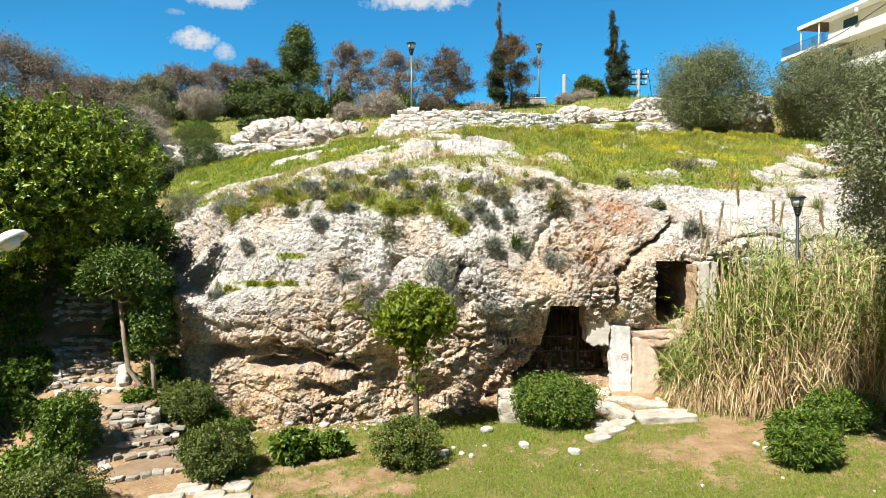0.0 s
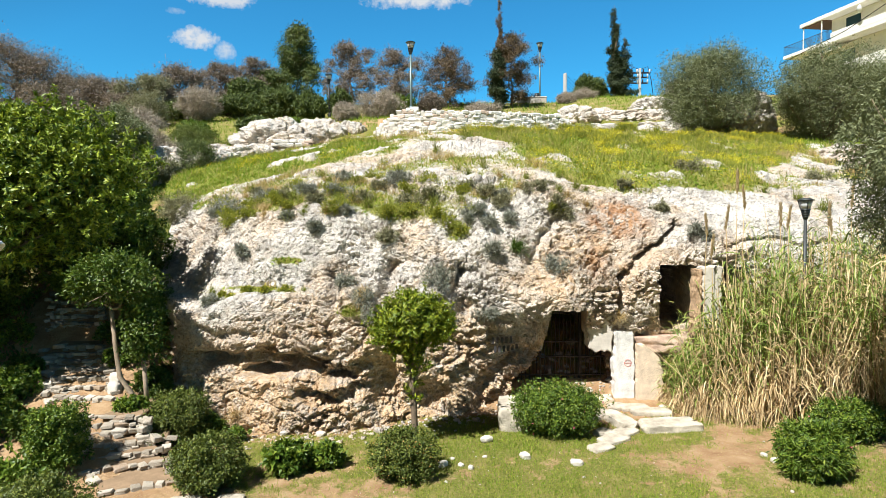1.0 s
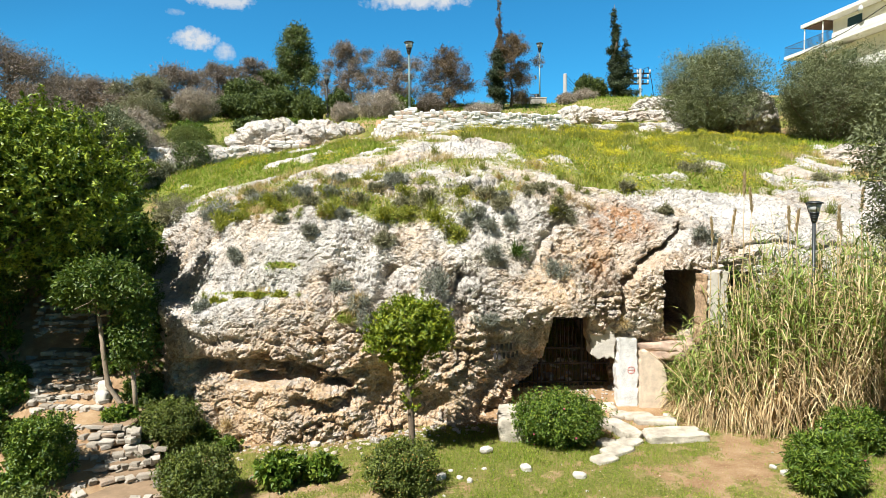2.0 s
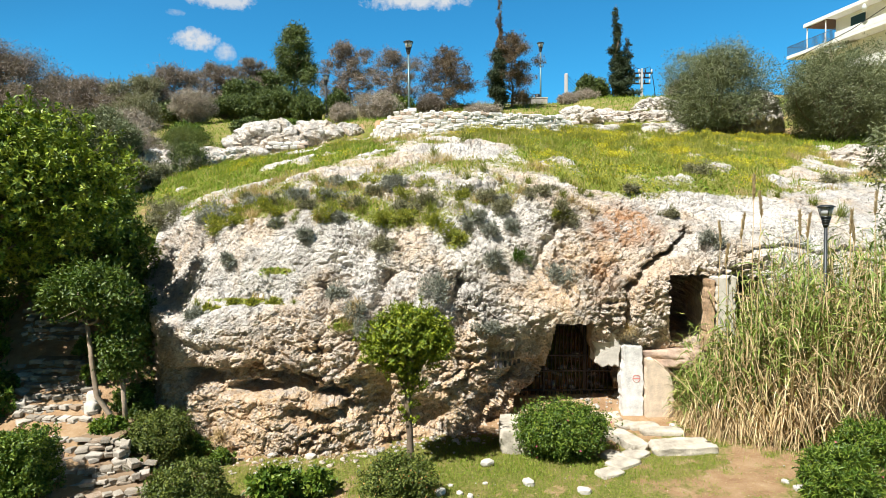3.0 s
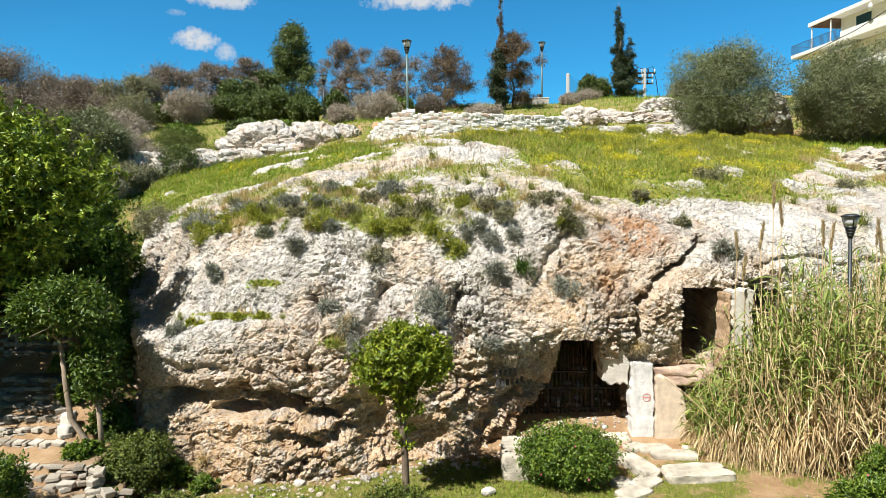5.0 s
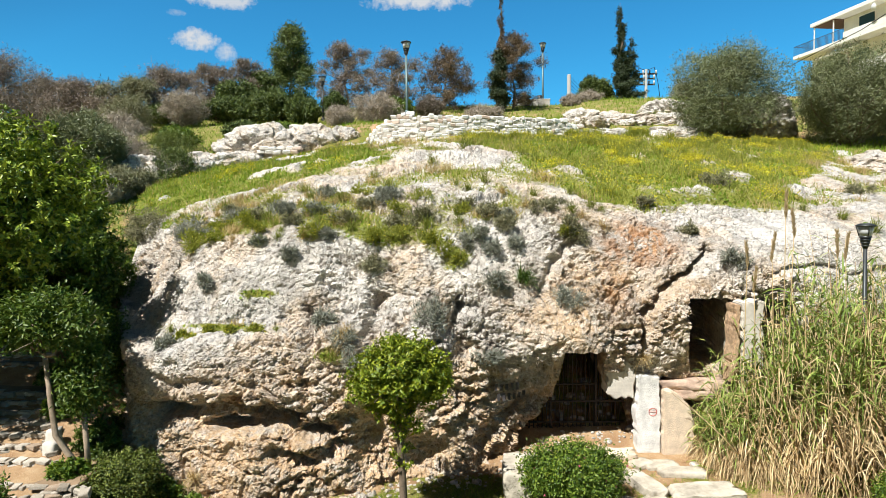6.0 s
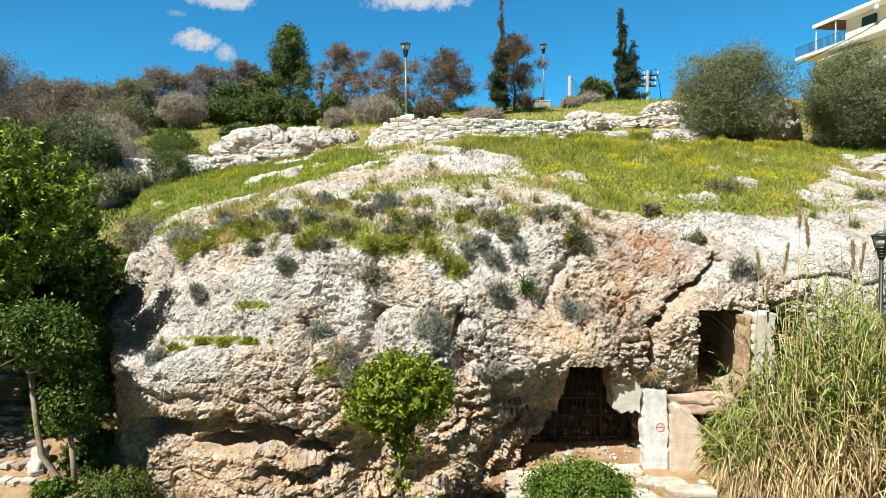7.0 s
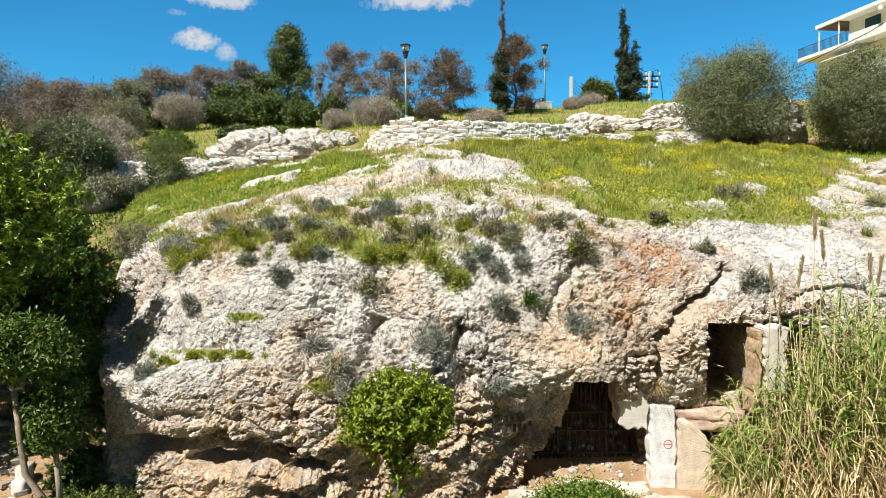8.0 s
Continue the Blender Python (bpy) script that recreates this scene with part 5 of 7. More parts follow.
leafy_bush("dark green oleander bush with narrow leaves", 5.72, 9.95, 1.05, 0.95, 0.84, LEAF_BUSH, 1011, (0.10, 0.022), 320, 40, flowers=(PETAL_PINK, 14, 0.05))
leafy_bush("dark green hedge in the shade of a tree", 7.15, 11.35, 1.5, 0.8, 0.75, LEAF_BUSH, 1012, (0.05, 0.028), 260)
leafy_bush("leafy bright green plants at the wayside", -6.95, 9.9, 1.0, 0.8, 0.45, LEAF_BUSH, 1013, (0.09, 0.055), 120, 26)
for k, (x, y, s) in enumerate(((-7.75, 11.25, 0.6), (-8.5, 11.6, 0.7), (-7.1, 10.75, 0.5), (-6.15, 11.95, 0.5), (-8.9, 12.9, 0.6), (-7.0, 13.1, 0.6), (-7.5, 13.9, 0.7), (-9.9, 13.9, 0.8), (-5.45, 11.4, 0.4), (-4.6, 10.7, 0.3), (-8.3, 10.3, 0.5))):
    leafy_bush("low leafy green plants growing beside the stairs", x, y, s * 1.3, s, s * 0.6, LEAF_BUSH if k % 2 else LEAF_SMALL, 1030 + k, (0.08, 0.045), 60, 26, name="plant")
leafy_bush("leafy green plants under the trees", -6.05, 12.6, 0.8, 0.6, 0.6, LEAF_SMALL, 1014, (0.09, 0.04), 90, 26)
leafy_bush("leafy green plants beside the stairs", -8.6, 12.2, 1.0, 0.8, 0.6, LEAF_BUSH, 1015, (0.08, 0.05), 110, 26)
leafy_bush("dark green bush growing behind the trees", -7.0, 14.4, 1.1, 1.0, 1.2, LEAF_BUSH, 1016, (0.06, 0.03), 200, 30)
leafy_bush("dark green bush growing against the rock's flank", -6.75, 14.0, 0.8, 0.8, 1.0, LEAF_BUSH, 1017, (0.06, 0.03), 150, 30)
# two added bushes cover sunlit ground, standing in for deep shade
leafy_bush("large dark evergreen bush added to darken the ground under the trees", -11.3, 14.7, 2.8, 1.8, 2.3, LEAF_BUSH, 1022, (0.09, 0.045), 420, 30)
leafy_bush("large dark evergreen bush added to darken the ground under the trees", -13.2, 15.6, 2.8, 1.8, 2.4, LEAF_BUSH, 1023, (0.09, 0.045), 360, 30)
leafy_bush("dark green bush growing behind the trees", -8.2, 16.6, 1.6, 1.2, 1.5, LEAF_BUSH, 1018, (0.06, 0.03), 240, 30)
leafy_bush("brown-green bush on top of the rock's flank", -8.1, 18.7, 1.5, 1.2, 1.0, LEAF_DARKSHRUB, 1019, (0.06, 0.02), 220, 36, z=4.0)
leafy_bush("dark open bush among the hilltop rocks", -10.3, 24.9, 2.0, 1.4, 1.5, LEAF_PINE, 1020, (0.08, 0.035), 240, 24, z=6.0)
leafy_bush("rounded green bush above the rocks", -11.6, 27.8, 2.2, 1.6, 1.3, LEAF_HEDGE, 1021, (0.06, 0.025), 260, 36, z=7.2)


def garden_tree(label, base, trunk, forks, blobs, leaf_mat, bark, leaf, n, per, spread, seed, shell=0.75, group="", droop=0.15, name="tree", rosette=False):
    e = thing(name, label, "tree", base, group)
    top = trunk[-1][0]
    runs = [(np.array([p for p, _ in trunk]), [q for _, q in trunk])]
    part("trunk", tubes("trunk", runs, bark, 9), e)
    limbs = []
    for k, f in enumerate(forks):
        limbs.append(limb(top, f, trunk[-1][1] * 0.8, 0.012, 0.06 * np.linalg.norm(np.subtract(f, top)), seed + k, 7))
        for j in range(3):
            mid = limbs[-1 - j][0][4] if j == 0 else np.asarray(top) * 0.4 + np.asarray(f) * 0.6
            r = np.random.default_rng(seed * 7 + k * 5 + j)
            limbs.append(limb(mid, np.asarray(f) + r.normal(size=3) * 0.25 * np.linalg.norm(np.subtract(f, top)), 0.012, 0.004, 0.04, seed + 50 + k * 3 + j, 5))
    part("branchwork", tubes("branchwork", limbs, bark, 5), e)
    part("crown", crown("crown", blobs, n, per, spread, leaf, leaf_mat, seed, shell, droop, rosette), e)
    return e


garden_tree("small round-headed orange tree on the lawn", (-0.65, 11.5, -0.02),
            [((0, 0, -0.1), 0.075), ((0.01, 0, 0.25), 0.062), ((0.0, 0.02, 0.7), 0.058), ((-0.03, 0, 1.15), 0.055), ((-0.02, 0, 1.45), 0.05)],
            [(-0.55, 0, 2.2), (0.5, 0.1, 2.25), (0, -0.4, 2.4), (0.05, 0.4, 2.5), (-0.1, 0, 2.8)],
            [(-0.02, 0, 2.42, 0.74, 0.7, 0.42), (-0.42, 0, 2.2, 0.42, 0.45, 0.3), (0.4, 0, 2.32, 0.42, 0.45, 0.32), (0.02, 0, 1.75, 0.26, 0.26, 0.34), (0.0, 0, 1.15, 0.13, 0.13, 0.34), (0.05, -0.02, 2.72, 0.42, 0.42, 0.24), (-0.1, 0.05, 2.0, 0.5, 0.45, 0.25)],
            LEAF_ORANGE, BARK, (0.07, 0.033), 1700, 14, 0.075, 1101, 0.7, rosette=True)
garden_tree("slim young tree with a flat leafy crown beside the stairs", (-6.15, 12.1, 0.55),
            [((0.05, 0, -0.1), 0.06), ((-0.05, 0, 0.25), 0.05), ((-0.3, 0, 0.62), 0.048), ((-0.36, 0, 1.2), 0.045), ((-0.42, 0, 1.95), 0.04)],
            [(-0.9, 0, 2.5), (0.2, 0, 2.5), (-0.3, 0.3, 2.8), (-0.3, -0.4, 2.6)],
            [(-0.35, 0, 2.55, 0.75, 0.6, 0.36), (-0.85, 0, 2.35, 0.35, 0.35, 0.28), (0.15, 0, 2.45, 0.42, 0.4, 0.3), (-0.3, 0, 2.8, 0.4, 0.4, 0.22)],
            LEAF_SMALL, BARK_PALE, (0.10, 0.04), 240, 34, 0.09, 1102, 0.75)
garden_tree("slim young tree with a narrow leafy crown beside the stairs", (-5.95, 12.15, 0.5),
            [((0, 0, -0.1), 0.05), ((-0.02, 0, 0.5), 0.045), ((-0.05, 0, 1.05), 0.04)],
            [(-0.2, 0, 1.8), (0.2, 0, 1.7), (0, 0.2, 2.0)],
            [(-0.02, 0, 1.6, 0.34, 0.34, 0.5), (-0.05, 0, 1.3, 0.26, 0.26, 0.25)],
            LEAF_SMALL, BARK_PALE, (0.09, 0.04), 120, 34, 0.08, 1103, 0.75)
garden_tree("large dense evergreen tree shading the stairs", (-10.05, 12.35, 0.75),
            [((0, 0, -0.2), 0.24), ((0.05, 0, 0.8), 0.2), ((0.1, 0, 1.8), 0.18), ((0.2, 0.1, 2.4), 0.16)],
            [(2.6, 0.9, 4.8), (2.2, 0.5, 4.4), (1.0, -0.8, 3.8), (0.4, 0.6, 5.2), (-1.0, 0, 4.6), (1.9, 0.2, 3.2), (3.0, 0.9, 4.2)],
            [(1.6, 0.3, 4.5, 1.5, 1.4, 1.2), (0.3, 0.2, 4.2, 1.9, 1.7, 1.7), (2.75, 0.8, 4.2, 0.95, 0.9, 0.85), (0.9, -0.3, 3.1, 1.25, 1.1, 0.95), (-0.6, -0.4, 3.0, 1.5, 1.3, 1.2), (2.0, 0.6, 3.3, 0.75, 0.8, 0.6), (1.0, 0.3, 5.45, 1.0, 0.9, 0.6), (2.9, 0.4, 3.7, 0.7, 0.7, 0.6), (-2.4, 0, 3.9, 1.9, 1.7, 1.7), (-2.2, 1.6, 3.2, 1.7, 1.5, 1.4), (0.6, 1.8, 3.7, 1.5, 1.2, 1.2), (3.0, 1.1, 4.75, 0.9, 0.85, 0.75), (1.9, 0.8, 5.25, 1.2, 1.0, 0.8), (0.2, 0.3, 5.5, 1.3, 1.1, 0.8)],
            LEAF_CAROB, BARK, (0.115, 0.05), 6600, 18, 0.12, 1104, 0.75, rosette=True)
garden_tree("dark leafy tree crowding the rock's shaded flank", (-8.6, 15.7, 2.1),
            [((0, 0, -0.2), 0.12), ((0.05, 0, 0.7), 0.10), ((0.1, 0, 1.3), 0.08)],
            [(0.6, -0.2, 2.4), (-0.6, 0.2, 2.5), (0.2, 0.5, 2.8), (0.9, 0.1, 1.7)],
            [(0.2, 0, 2.2, 1.0, 0.9, 0.8), (0.75, -0.1, 1.6, 0.7, 0.7, 0.7), (-0.7, 0.1, 2.0, 0.9, 0.9, 0.9), (0.3, 0.1, 2.75, 0.65, 0.6, 0.45), (0.6, -0.4, 0.8, 0.7, 0.6, 0.6), (-0.8, -0.3, 0.9, 0.8, 0.7, 0.7)],
            LEAF_BUSH, BARK, (0.12, 0.055), 1100, 22, 0.1, 1107, 0.75, rosette=True)
garden_tree("grey-green olive tree reaching in from the edge of the lawn", (7.45, 8.8, 0.1),
            [((0, 0, -0.2), 0.2), ((0.05, 0, 0.8), 0.17), ((-0.05, 0.1, 1.7), 0.15)],
            [(-1.2, -0.1, 4.9), (-0.6, 0.4, 5.6), (0.6, 0, 4.8), (-0.8, 0.5, 4.0), (0.5, 0.9, 3.0)],
            [(-1.05, 0.05, 5.0, 0.95, 0.9, 0.9), (-0.3, 0.3, 5.6, 1.2, 1.1, 1.0), (0.5, 0.3, 4.3, 1.2, 1.2, 1.3), (-0.75, 0.4, 4.1, 0.8, 0.8, 0.75), (-0.1, 0.5, 3.1, 0.8, 0.7, 0.7), (0.7, 1.2, 2.7, 0.9, 0.8, 0.8)],
            LEAF_OLIVE, BARK, (0.075, 0.024), 1750, 46, 0.085, 1105, 0.78, droop=0.3)

# out-of-view tree, added only to throw shade on the slope by the stairs
garden_tree("unseen evergreen tree added to shade the slope beside the stairs", (-12.3, 8.4, 0.1),
            [((0, 0, -0.2), 0.22), ((0.05, 0, 1.0), 0.19), ((0.1, 0, 2.2), 0.16)],
            [(1.2, 0.5, 4.2), (-0.8, -0.6, 4.4), (0.6, 0.8, 5.0)],
            [(0.6, 0.2, 4.2, 1.9, 1.8, 1.5), (-0.8, 0, 3.9, 1.6, 1.5, 1.4), (1.4, 0.9, 3.6, 1.2, 1.2, 1.0)],
            LEAF_CAROB, BARK, (0.2, 0.09), 520, 30, 0.16, 1106, 0.85)

# tall reed bed before the niches
r_ = np.random.default_rng(77)


def strips(name, roots, ways, drops, length, width, material, seed, segs=3):
    """Long drooping leaves, one bent strip each."""
    r = np.random.default_rng(seed)
    n = len(roots)
    w = unit(ways)
    side = unit(np.cross(w, [0, 0, 1.0]) + 1e-6)
    side = unit(side + np.cross(side, w) * r.uniform(-0.8, 0.8, (n, 1)))
    L = length * r.uniform(0.55, 1.3, (n, 1))
    W = width * r.uniform(0.6, 1.3, (n, 1))
    v = np.empty((n, (segs + 1) * 2, 3))
    for k in range(segs + 1):
        t = k / segs
        c = roots + w * L * t - np.array([0, 0, 1.0]) * L * drops[:, None] * t**2
        taper = (1 - t) ** 0.7 * (0.6 + 0.8 * min(t * 3, 0.5))
        v[:, 2 * k], v[:, 2 * k + 1] = c - side * W * taper / 2, c + side * W * taper / 2
    i = np.arange(n)[:, None] * (segs + 1) * 2
    f = np.concatenate([i + [[2 * k, 2 * k + 1, 2 * k + 3, 2 * k + 2]] for k in range(segs)])
    return fast_mesh(name, v.reshape(-1, 3), f, material)


def reed_place(r, n):
    x = r.uniform(4.75, 10.2, n)
    front = np.interp(x, (4.75, 5.5, 6.6, 8.0, 10.2), (13.25, 12.5, 11.95, 11.7, 11.4))
    y = front + (14.0 - front) * r.random(n) ** 1.3
    return x, y


def reed_top(x):
    return np.interp(x, (4.75, 5.1, 5.45, 5.75, 6.05, 7.0, 8.5, 10.2), (0.7, 1.3, 1.9, 2.4, 3.1, 3.45, 3.7, 3.6))


n = 1500
x, y = reed_place(r_, n)
tall = reed_top(x) * r_.uniform(0.55, 1.1, n) * (1 + 0.22 * fractal(np.stack([x, y, 0 * x], axis=1) * 1.6, 2, 170))
lean = r_.normal(size=(n, 2)) * 0.13
z0 = height(x, y) - 0.05
stem_runs_g, stem_runs_d, lroot, lway, ldrop, droot, dway, ddrop = [], [], [], [], [], [], [], []
for k in range(n):
    a = np.array([x[k], y[k], z0[k]])
    b = a + [lean[k, 0] * tall[k], lean[k, 1] * tall[k], tall[k]]
    m = (a + b) / 2 - [lean[k, 0] * 0.15, 0.0, 0]
    dry = r_.random() < 0.62
    if k % 4:
        (stem_runs_d if dry or r_.random() < 0.4 else stem_runs_g).append(([a, m, b], [0.012, 0.010, 0.004]))
    cnt = 15
    for j in range(cnt):
        t = 0.12 + 0.88 * (j + r_.random()) / cnt
        root = a * (1 - t) + b * t
        az = r_.uniform(0, math.tau)
        up = r_.uniform(0.3, 1.8)
        w = (math.cos(az), math.sin(az) - 0.25, up)
        green = r_.random() < np.clip((t - 0.38) * 2.4, 0.03, 0.97) * (0.78 if dry else 1.15)
        if green:
            lroot.append(root), lway.append(w), ldrop.append(r_.uniform(0.2, 1.0))
        else:
            droot.append(root), dway.append((w[0], w[1], up * 0.4)), ddrop.append(r_.uniform(0.5, 1.4))
            if t < 0.6:
                droot.append(root + r_.normal(size=3) * 0.05), dway.append((-w[1], w[0] - 0.3, up * 0.25)), ddrop.append(r_.uniform(0.8, 1.9))
solid("dry_reed_stems", tubes("dry_reed_stems", stem_runs_d, REED_DRY, 4), "straw-coloured dry reed stems", "reeds", kind="stuff")
solid("green_reed_stems", tubes("green_reed_stems", stem_runs_g, REED_GREEN, 4), "green reed stems", "reeds", kind="stuff")
solid("green_reed_leaves", strips("green_reed_leaves", np.array(lroot), np.array(lway), np.array(ldrop), 0.46, 0.038, REED_GREEN, 1), "long green reed leaves", "reeds", kind="stuff")
solid("dry_reed_leaves", strips("dry_reed_leaves", np.array(droot), np.array(dway), np.array(ddrop), 0.42, 0.024, REED_DRY, 2), "long withered straw-coloured reed leaves", "reeds", kind="stuff")
# fallen and leaning dry canes at the front
runs = []
for k in range(150):
    xx, yy = reed_place(r_, 1)
    f = float(np.interp(xx[0], (4.75, 5.5, 6.6, 8.0, 10.2), (13.25, 12.5, 11.95, 11.7, 11.4)))
    a = np.array([xx[0], f + r_.uniform(-0.05, 0.5), rest(xx[0], f)])
    L = r_.uniform(0.6, 2.6)
    d = np.array([r_.normal() * 0.35, -abs(r_.normal()) * 0.18, 1.0])
    runs.append(([a, a + d * L * 0.5, a + d * L + [0, -0.08, -0.1 * L]], [0.009, 0.007, 0.003]))
solid("leaning_canes", tubes("leaning_canes", runs, REED_DRY, 4), "pale dry canes leaning out of the reed bed", "reeds", kind="stuff")
fr, fw, fd = [], [], []
for k in range(1500):
    xx = r_.uniform(4.7, 9.5)
    f = float(np.interp(xx, (4.75, 5.5, 6.6, 8.0, 10.2), (13.25, 12.5, 11.95, 11.7, 11.4)))
    fr.append((xx, f + r_.uniform(-0.12, 0.5), rest(xx, f) - 0.02))
    fw.append((r_.normal() * 0.5, -abs(r_.normal()) * 0.4, 0.9))
    fd.append(r_.uniform(0.3, 1.0))
solid("reed_skirt", strips("reed_skirt", np.array(fr[:800]), np.array(fw[:800]), np.array(fd[:800]), 0.4, 0.018, REED_DRY, 3), "withered grass skirting the reeds", "grass", kind="stuff")
solid("reed_grass", strips("reed_grass", np.array([p for p in fr[800:] if p[0] < 6.2]), np.array([w for p, w in zip(fr[800:], fw[800:]) if p[0] < 6.2]), np.array([d for p, d in zip(fr[800:], fd[800:]) if p[0] < 6.2]), 0.6, 0.02, GRASS_GREEN, 4), "fresh green grass at the edge of the reeds", "grass", kind="stuff")
# tall canes with feathery plumes
for k, (x, y, top) in enumerate([(5.62, 12.4, 5.0), (5.72, 12.45, 4.7), (5.55, 12.5, 4.3), (5.2, 12.9, 4.15), (6.45, 12.4, 4.35), (6.75, 12.5, 4.3), (7.3, 12.3, 4.2), (7.55, 12.6, 4.35), (8.0, 12.6, 4.7), (8.6, 12.6, 4.5), (5.35, 12.7, 3.75)]):
    e = thing("plume_reed", "tall dry cane topped by a feathery straw plume", "reed", (x, y, rest(x, y)), "tall plumed reeds")
    h = top - rest(x, y)
    bend = 0.10 * math.sin(k * 2.3)
    part("cane", tubes("cane", [([(0, 0, 0), (bend * 0.2, 0, h * 0.4), (bend * 0.6, 0, h * 0.75), (bend, 0, h)], [0.012, 0.011, 0.008, 0.004])], REED_DRY, 5), e)
    m = 240
    t = r_.random(m)
    rootp = np.stack([np.full(m, bend) + (t - 1) * bend * 0.6, np.zeros(m), h - 0.42 * t + 0.03], axis=1)
    az = r_.uniform(0, math.tau, m)
    ways = np.stack([np.cos(az) * 0.22, np.sin(az) * 0.22, np.full(m, 0.95)], axis=1)
    part("plume", leaves("plume", rootp, ways, r_.normal(size=(m, 3)), 0.11, 0.014, PLUME, 30 + k), e)

# ---- trees of the hilltop ----
def far_tree(label, x, y, z, h, w, kind, seed, group="hilltop trees"):
    """kind: pine, dead_pine, dusty_pine, olive_pine, umbrella, cypress, spire, or a rounded crown (olive, bush, bright, grey, brownbush, dusty)."""
    e = thing("tree", label, "tree", (x, y, z), group)
    r = np.random.default_rng(seed)
    lean = r.normal() * 0.03 * h
    trunk_top = np.array([lean, 0, h * 0.9])
    tr = limb((0, 0, -0.6), trunk_top, 0.018 * h + 0.03, 0.02, 0.015 * h, seed, 8)
    part("trunk", tubes("trunk", [tr], BARK_PALE if kind in ("dead_pine", "grey") else BARK, 7), e)
    limbs, blobs = [], []
    if kind in ("pine", "dead_pine", "dusty_pine", "olive_pine", "umbrella"):
        lo = {"pine": 0.2, "umbrella": 0.5}.get(kind, 0.2)
        boughs = 30 if kind == "pine" else 26
        for k in range(boughs):
            t = lo + (1 - lo) * (k + r.random()) / boughs
            c = np.array([lean * t, 0, h * t * 0.93])
            u = (t - lo) / (1 - lo)
            profile = {"pine": (1 - u) ** 0.75 * 0.85 + 0.15, "umbrella": math.sqrt(max(0.03, 1 - u**2))}.get(kind, math.sqrt(max(0.04, 1 - (1.75 * u - 0.7) ** 2 / 1.12)))
            reach = w * 0.42 * profile * r.uniform(0.55, 1.1)
            az = k * 2.4 + r.uniform(-0.5, 0.5)
            rise = 0.05 * h * r.uniform(-0.2, 1)
            end = c + [math.cos(az) * reach, math.sin(az) * reach, rise]
            limbs.append(limb(c - [0, 0, 0.05 * h], end, 0.045, 0.012, 0.05 * reach, seed + k, 6))
            s = 0.10 * w * r.uniform(0.7, 1.3)
            blobs += [(*end, s * 1.2, s * 1.2, s * 0.75), (*((c + end) / 2), s, s, s * 0.7)]
        blobs.append((lean, 0, h * 0.95, 0.09 * w, 0.09 * w, 0.06 * h))
        mat = {"pine": LEAF_PINE, "dead_pine": LEAF_BROWN, "dusty_pine": LEAF_DUSTY, "olive_pine": LEAF_RUSSET, "umbrella": LEAF_BROWN}[kind]
        n, per, leaf, tight = (1700, 18, (0.2, 0.065), 0.026) if kind == "pine" else (1300, 15, (0.16, 0.038), 0.016)
        if kind == "umbrella":
            n, leaf = 3000, (0.10, 0.022)
        part("crown", crown("crown", blobs, n, per, tight * w + 0.03, leaf, mat, seed, 0.55, blade=True), e)
        for k in range(110):
            b = blobs[int(r.integers(len(blobs)))]
            a = np.array(b[:3])
            d = unit(r.normal(size=3) + [0, 0, 0.4]) * (b[3] * 1.35)
            limbs.append(limb(a - d * 0.4, a + d, 0.012, 0.004, 0.03, seed + 100 + k, 4))
    elif kind in ("cypress", "spire"):
        for k in range(22):
            t = 0.04 + 0.96 * k / 22
            shape = (1 - t**2.2) ** 0.8 if kind == "cypress" else np.interp(t, (0, 0.1, 0.5, 0.62, 0.7, 1), (0.75, 1, 0.85, 0.45, 0.24, 0.1))
            ww = w * 0.44 * shape * (0.65 + 0.35 * min(1, t * 5)) * r.uniform(0.75, 1.2) + 0.04
            az = r.uniform(0, math.tau)
            off = ww * r.uniform(0.1, 0.55)
            blobs.append((lean * t + math.cos(az) * off, math.sin(az) * off, h * t, ww * 0.8, ww * 0.8, h * 0.042))
        limbs.append(limb((0, 0, h * 0.5), (lean, 0, h), 0.03, 0.01, 0.02, seed, 4))
        dead = [b for b in blobs if kind == "spire" and b[2] > 0.55 * h]
        part("crown", crown("crown", [b for b in blobs if b not in dead], 760, 26, 0.07, (0.15, 0.05), LEAF_CYPRESS, seed, 0.65, blade=True), e)
        if dead:
            part("withered_tip", crown("withered_tip", dead, 200, 24, 0.05, (0.12, 0.035), LEAF_RUSSET, seed + 3, 0.65, blade=True), e, "withered red-brown tip")
    else:
        for k in range(24):
            d = unit(r.normal(size=3) + [0, 0, 0.25])
            d[2] = max(d[2], -0.55)
            c = d * [w * 0.33, w * 0.33, h * 0.29] * r.uniform(0.75, 1.22) + [0, 0, h * 0.5]
            s = r.uniform(0.10, 0.18)
            blobs.append((*c, w * s, w * s, h * s * 1.1))
            limbs.append(limb((0, 0, h * 0.12), c, 0.05, 0.012, 0.1, seed + k, 5))
        blobs.append((0, 0, h * 0.5, w * 0.34, w * 0.34, h * 0.36))
        mat, n, per, leaf = {"olive": (LEAF_OLIVE, 2600, 26, (0.10, 0.034)), "bush": (LEAF_PINE, 800, 22, (0.17, 0.075)), "grey": (LEAF_GREYBUSH, 800, 16, (0.17, 0.022)), "brownbush": (LEAF_BROWN, 1000, 16, (0.12, 0.03)), "dusty": (LEAF_DUSTY, 1000, 16, (0.12, 0.03)), "bright": (LEAF_BUSH, 600, 20, (0.12, 0.06))}[kind]
        part("crown", crown("crown", blobs, n, per, 0.022 * w + 0.03, leaf, mat, seed, 0.85, blade=True), e)
